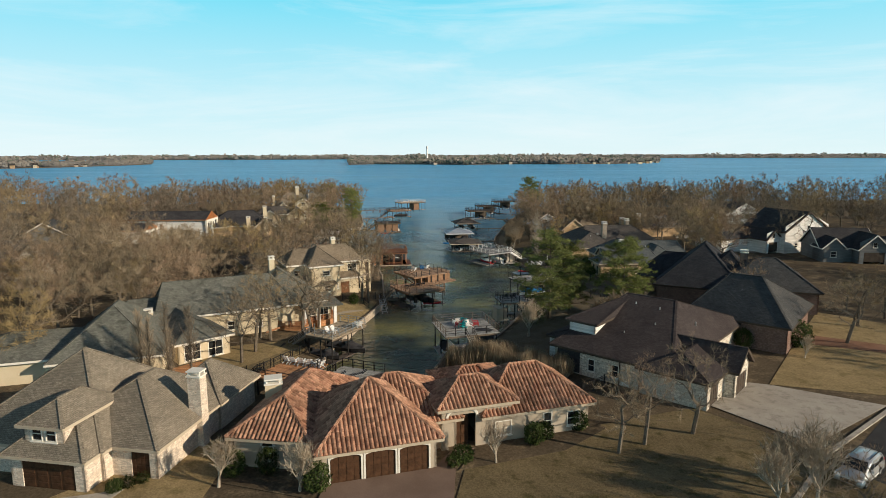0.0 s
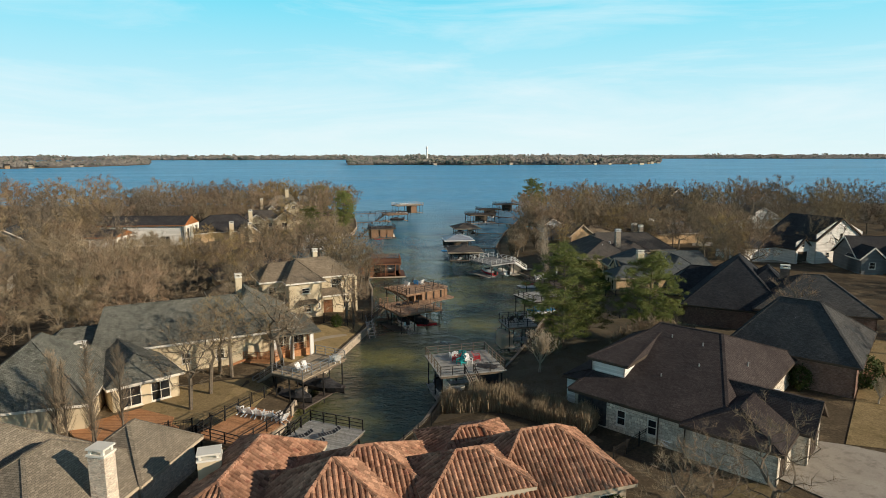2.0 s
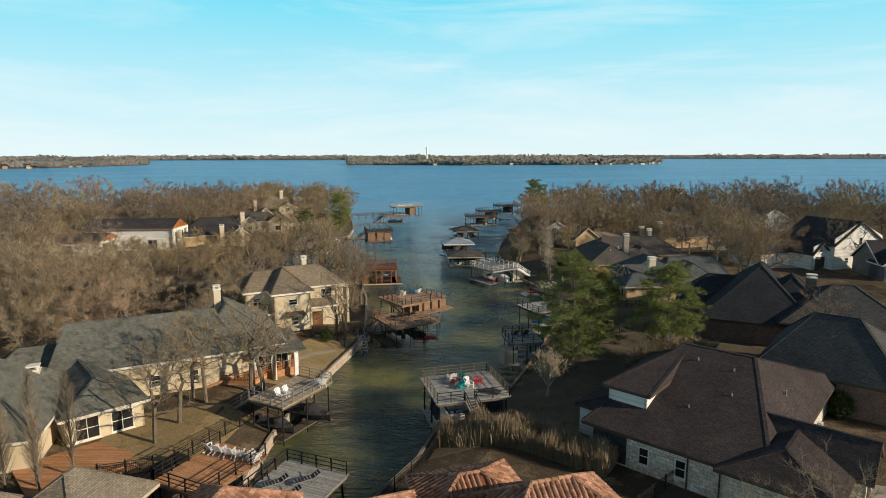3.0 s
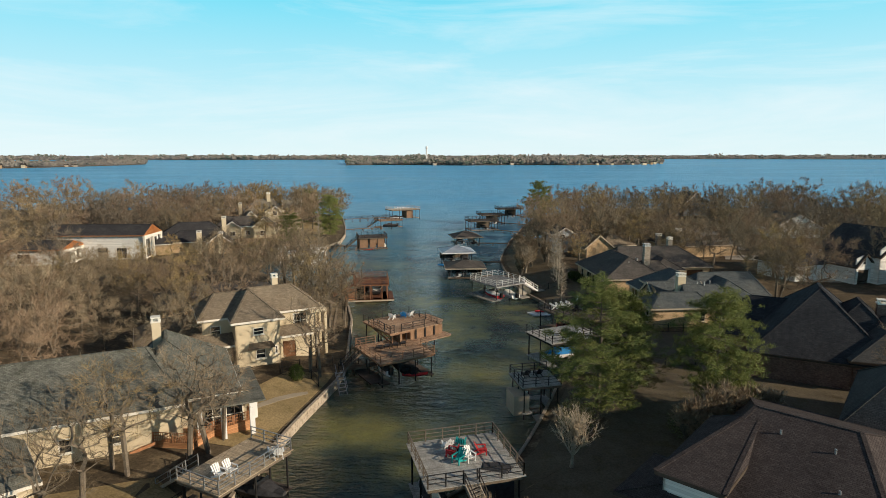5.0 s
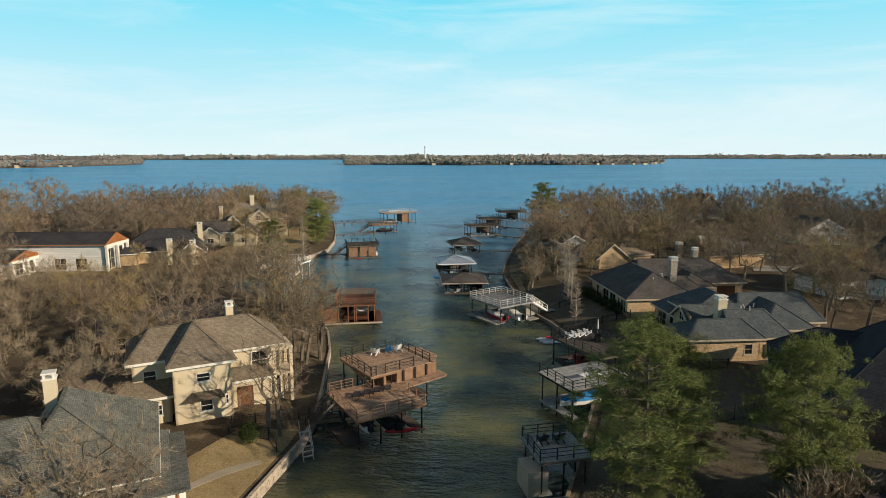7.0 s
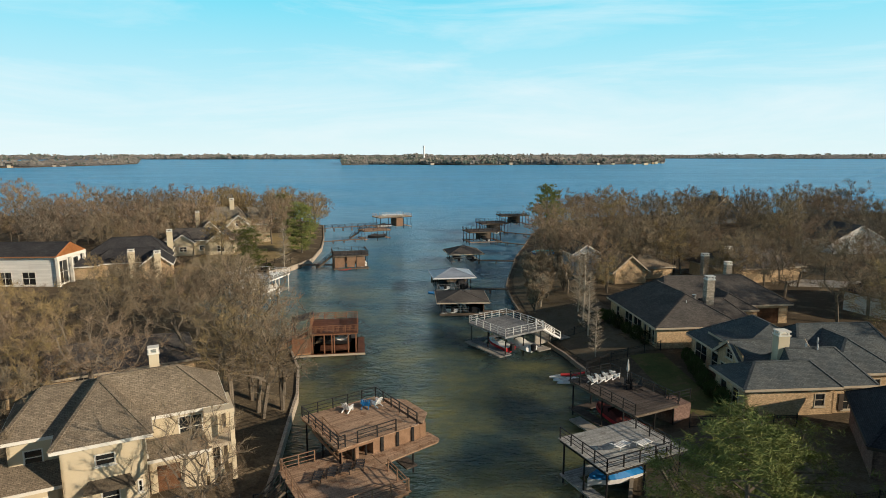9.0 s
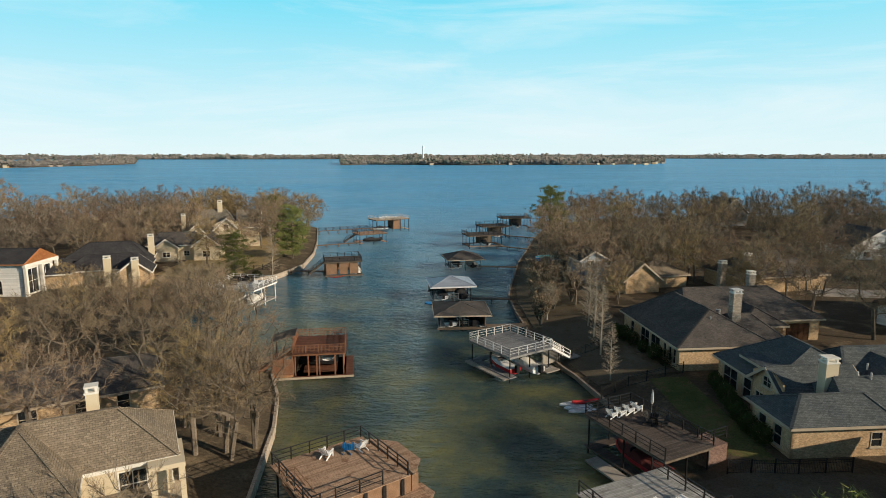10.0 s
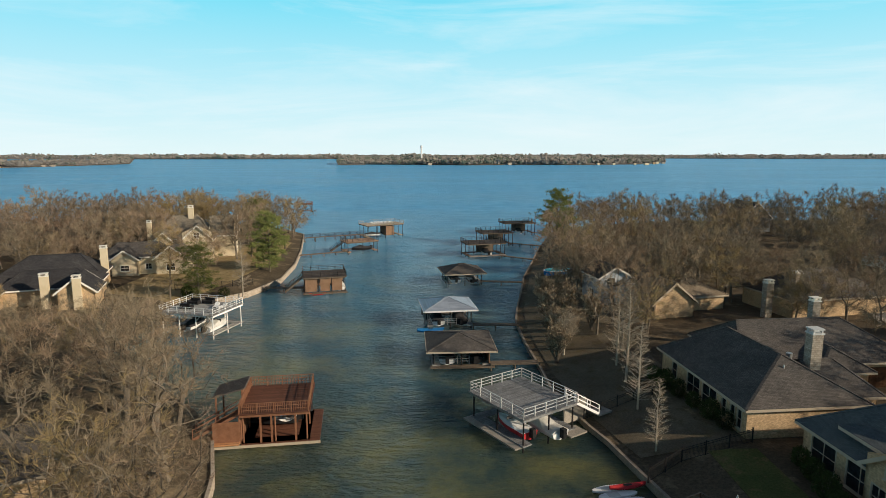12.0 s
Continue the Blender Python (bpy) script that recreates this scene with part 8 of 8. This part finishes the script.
# ---- fences, decks, reeds, street ----
def iron_fence(pts, height, label, group="iron fences", spacing=2.2, mat=None):
    mat = mat or METAL_DARK
    ox, oy = pts[0]
    t = thing("iron_fence", pose(ox, oy, 0), label, "fence", group)
    post = shared(("fence_post", height, mat.name), lambda: box_mesh("fence_post", -0.05, -0.05, 0, 0.05, 0.05, height + 0.12))
    for (xa, ya), (xb, yb) in zip(pts, pts[1:]):
        length = math.hypot(xb - xa, yb - ya)
        n = max(1, round(length / spacing))
        za, zb = ground_z(xa, ya), ground_z(xb, yb)
        r = Geo()
        for h in (0.12, height - 0.05, height - 0.25):
            r.beam((xa - ox, ya - oy, za + h), (xb - ox, yb - oy, zb + h), 0.03, 0.04)
        part("rail", r, mat, t)
        p = Geo()
        m = int(length / 0.13)
        for i in range(m):
            f = (i + 0.5) / m
            x, y, z = xa - ox + (xb - xa) * f, ya - oy + (yb - ya) * f, za + (zb - za) * f
            p.box(x - 0.008, y - 0.008, z + 0.1, x + 0.008, y + 0.008, z + height)
        tagged(part("picket_infill", p, mat, t), kind="stuff")
        for i in range(n + 1):
            f = i / n
            part("post", post, mat, t, at=pose(xa - ox + (xb - xa) * f, ya - oy + (yb - ya) * f, za + (zb - za) * f))
    return t


iron_fence([(20.6, 134.6), (24.3, 137.0), (31.2, 138.7)], 1.3, "black iron fence across the lawn to the water")
iron_fence([(18.2, 146.5), (24.0, 149.0), (30.5, 150.5)], 1.2, "black iron fence across a shaded lawn")
iron_fence([(26.0, 117.0), (31.5, 116.6), (36, 116.9)], 1.2, "black iron fence behind the tan brick house")
iron_fence([(-4.6, 60.4), (-3.0, 63.2), (-0.6, 67.6), (1.6, 73.6)], 1.2, "black iron fence along the canal bank")
iron_fence([(-25.5, 59.5), (-20.8, 60.8), (-22.6, 64.6), (-26.4, 63.4), (-25.5, 59.5)], 1.3, "black iron fence round a small yard")
iron_fence([(-21.5, 66.0), (-18.0, 75.5), (-19.8, 80.0)], 1.2, "black iron fence along the lawn")
iron_fence([(-12.8, 98.6), (-14.0, 100.3), (-17.6, 100.2)], 1.2, "black iron fence between two lawns")
iron_fence([(-17.7, 101.4), (-12.4, 105.2)], 1.2, "black iron fence across the lawn to a dock")
iron_fence([(14.7, 59.1), (19.2, 63.1)], 1.3, "black iron fence beside the stone house")
iron_fence([(22, 100.5), (30, 103.0), (42, 105)], 1.5, "black iron fence behind the pines")
iron_fence([(-34, 206), (-40, 200), (-46, 198)], 1.2, "low dark fence across the point")


def wood_deck(name, pts, z, mat, label, railed=(), rail=None):
    t = thing(name, pose(pts[0][0], pts[0][1], 0), label, "deck")
    ox, oy = pts[0]
    loc = [(x - ox, y - oy) for x, y in pts]
    part("decking", Geo().slab(loc, z - 0.08, z), mat, t, uv=True)
    part("skirt", Geo().slab([(x * 0.99, y * 0.99) for x, y in loc], 1.2, z - 0.08), mat, t, uv=True)
    for i in railed:
        railing(t, loc[i], loc[(i + 1) % len(loc)], z, rail or mat, 0.9, 3, 1.6, True)
    return t


porch = wood_deck("porch_deck", [(-24.0, 83.0), (-20.4, 82.6), (-19.6, 85.0), (-16.6, 87.6), (-18.0, 90.6), (-22.5, 87.6)], GZ + 0.5, DECK_ORANGE, "reddish wooden porch deck with balustrade", (0, 1, 2, 3), CEDAR)
stairs(porch, (0.0, 0.4, GZ + 0.5), (-1.8, -0.6, GZ), 1.4, CEDAR)
wood_deck("patio_deck", [(-34.5, 65.0), (-30.0, 60.6), (-25.0, 65.4), (-25.6, 67.4), (-30.0, 69.4)], GZ + 0.18, DECK_ORANGE, "reddish wooden patio deck with broad steps")
wood_deck("patio_step", [(-29.0, 61.2), (-27.6, 61.6), (-24.2, 65.4), (-25.0, 66.0)], GZ + 0.1, DECK_ORANGE, "broad wooden step below the patio")


def reeds(x0, y0, x1, y1, width, n, height, seed):
    rng = random.Random(seed)
    g = Geo()
    for _ in range(n):
        f, s = rng.random(), rng.uniform(-0.5, 0.5)
        x = x0 + (x1 - x0) * f - (y1 - y0) * s * width / math.hypot(x1 - x0, y1 - y0)
        y = y0 + (y1 - y0) * f + (x1 - x0) * s * width / math.hypot(x1 - x0, y1 - y0)
        h = height * rng.uniform(0.5, 1.0) * (0.8 + 0.4 * noise.noise((x * 0.6, y * 0.6, 3)))
        a = rng.uniform(0, 3.14)
        w = rng.uniform(0.012, 0.03)
        dx, dy = math.cos(a) * w, math.sin(a) * w
        lx, ly = rng.gauss(0, 0.28), rng.gauss(0, 0.28)
        z = ground_z(x, y) - 0.1
        k = len(g.v)
        g.v += [(x - dx, y - dy, z), (x + dx, y + dy, z), (x + lx * 0.5 + dx, y + ly * 0.5 + dy, z + h * 0.6), (x + lx * 0.5 - dx, y + ly * 0.5 - dy, z + h * 0.6), (x + lx, y + ly, z + h)]
        g.f += [(k, k + 1, k + 2, k + 3), (k + 3, k + 2, k + 4)]
    solid("reed_hedge", g, REED, "tall dry tan reeds in a dense hedge", "reeds", "stuff")


reeds(0.6, 71.4, 7.5, 69.8, 3.0, 11000, 3.0, 1)
reeds(7.5, 69.8, 14.5, 64.8, 3.0, 11000, 2.8, 2)


def minivan(m):
    """A silver minivan, nose towards -x."""
    t = thing("minivan", m, "silver minivan parked on the street", "car")
    L, W = 5.0, 1.95
    prof = [(-2.5, 0.35), (-2.48, 0.75), (-2.2, 0.95), (-1.35, 1.08), (-0.55, 1.66), (0.2, 1.76), (1.6, 1.74), (2.25, 1.6), (2.45, 1.0), (2.5, 0.5), (2.4, 0.32)]
    rings = []
    for y, k, lift in ((-W / 2, 0.90, 0.0), (-W / 2 + 0.12, 0.985, 0.0), (0, 1.0, 0.02), (W / 2 - 0.12, 0.985, 0.0), (W / 2, 0.90, 0.0)):
        rings.append([(x * (0.98 + 0.02 * k), y * (1 if z < 1.05 else 0.86 if abs(y) > 0.5 else 1), 0.32 + (z - 0.32) * k + lift) for x, z in prof])
    body = part("body", Geo().loft(rings), PAINT_SILVER, t, smooth=True)
    part("windscreen", Geo().poly_of([(-1.33, -0.78, 1.12), (-1.33, 0.78, 1.12), (-0.58, 0.68, 1.68), (-0.58, -0.68, 1.68)]), PANE, t)
    part("rear_window", Geo().poly_of([(2.44, 0.72, 1.06), (2.44, -0.72, 1.06), (2.27, -0.66, 1.58), (2.27, 0.66, 1.58)]), PANE, t)
    for s in (-1, 1):
        for x0, x1 in ((-0.85, 0.1), (0.2, 1.15), (1.25, 2.1)):
            pts = [(x0, s * 0.93, 1.1), (x1, s * 0.93, 1.1), (x1 - 0.02, s * 0.80, 1.6), (max(x0, -0.45) + 0.02, s * 0.80, 1.6)]
            part("side_window", Geo().poly_of(pts if s < 0 else pts[::-1]), PANE, t)
        part("mirror", Geo().box(-0.85, s * 1.05 - 0.1, 1.05, -0.65, s * 1.05 + 0.1, 1.22), PAINT_SILVER, t)
        part("headlight", Geo().box(-2.5, s * 0.75 - 0.2, 0.72, -2.25, s * 0.75 + 0.2, 0.86), PAINT_WHITE, t)
        part("tail_light", Geo().box(2.36, s * 0.82 - 0.12, 0.9, 2.5, s * 0.82 + 0.12, 1.2), PLASTIC_RED, t)
        part("sill", Geo().box(-1.2, s * 0.97 - 0.03, 0.28, 1.2, s * 0.97 + 0.03, 0.4), PAINT_WHITE, t)
        part("roof_rail", Geo().beam((-0.3, s * 0.66, 1.8), (1.9, s * 0.66, 1.79), 0.04, 0.05), METAL_DARK, t)
        for x in (-1.55, 1.5):
            w = part("wheel", Geo().tube((x, s * 0.82, 0.34), (x, s * 1.0, 0.34), 0.34, 0.34, 18), PLASTIC_BLACK, t)
            part("rim", Geo().tube((x, s * 0.99, 0.34), (x, s * 1.012, 0.34), 0.21, 0.2, 12), METAL_GREY, w)
    part("grille", Geo().box(-2.52, -0.5, 0.45, -2.46, 0.5, 0.7), PLASTIC_BLACK, t)
    return t


PAINT_SILVER = surface("paint_silver", (0.55, 0.57, 0.58), (0.60, 0.62, 0.63), 0.25, 3.0, 30.0, 0.03, 0.0, metal=0.5)
Geo.poly_of = lambda self, pts: (self.poly(pts), self)[1]
minivan(pose(32.8, 43.2, GZ + 0.02, 0, 0, 38))

box = thing("mailbox", pose(32.6, 46.3, GZ), "dark kerbside mailbox on a post", "mailbox")
part("post", Geo().box(-0.06, -0.06, 0, 0.06, 0.06, 1.0), WOOD_OLD, box)
part("case", Geo().box(-0.14, -0.28, 1.0, 0.14, 0.28, 1.28), METAL_DARK, box)

pool = thing("garden_pool", pose(29.0, 215.0, ground_z(29, 215), 0, 0, 20), "turquoise above-ground garden pool", "pool")
part("wall", Geo().slab([(3.2 * math.cos(a), 2.0 * math.sin(a)) for a in [k * math.pi / 8 for k in range(16)]], 0, 1.0), PLASTIC_BLUE, pool)
part("water", Geo().slab([(3.0 * math.cos(a), 1.85 * math.sin(a)) for a in [k * math.pi / 8 for k in range(16)]], 1.0, 1.02), surface("pool_water", (0.05, 0.40, 0.48), (0.07, 0.46, 0.54), 0.1), pool)
part("rim", Geo().slab([(3.3 * math.cos(a), 2.1 * math.sin(a)) for a in [k * math.pi / 8 for k in range(16)]], 0.9, 0.99), PAINT_WHITE, pool)
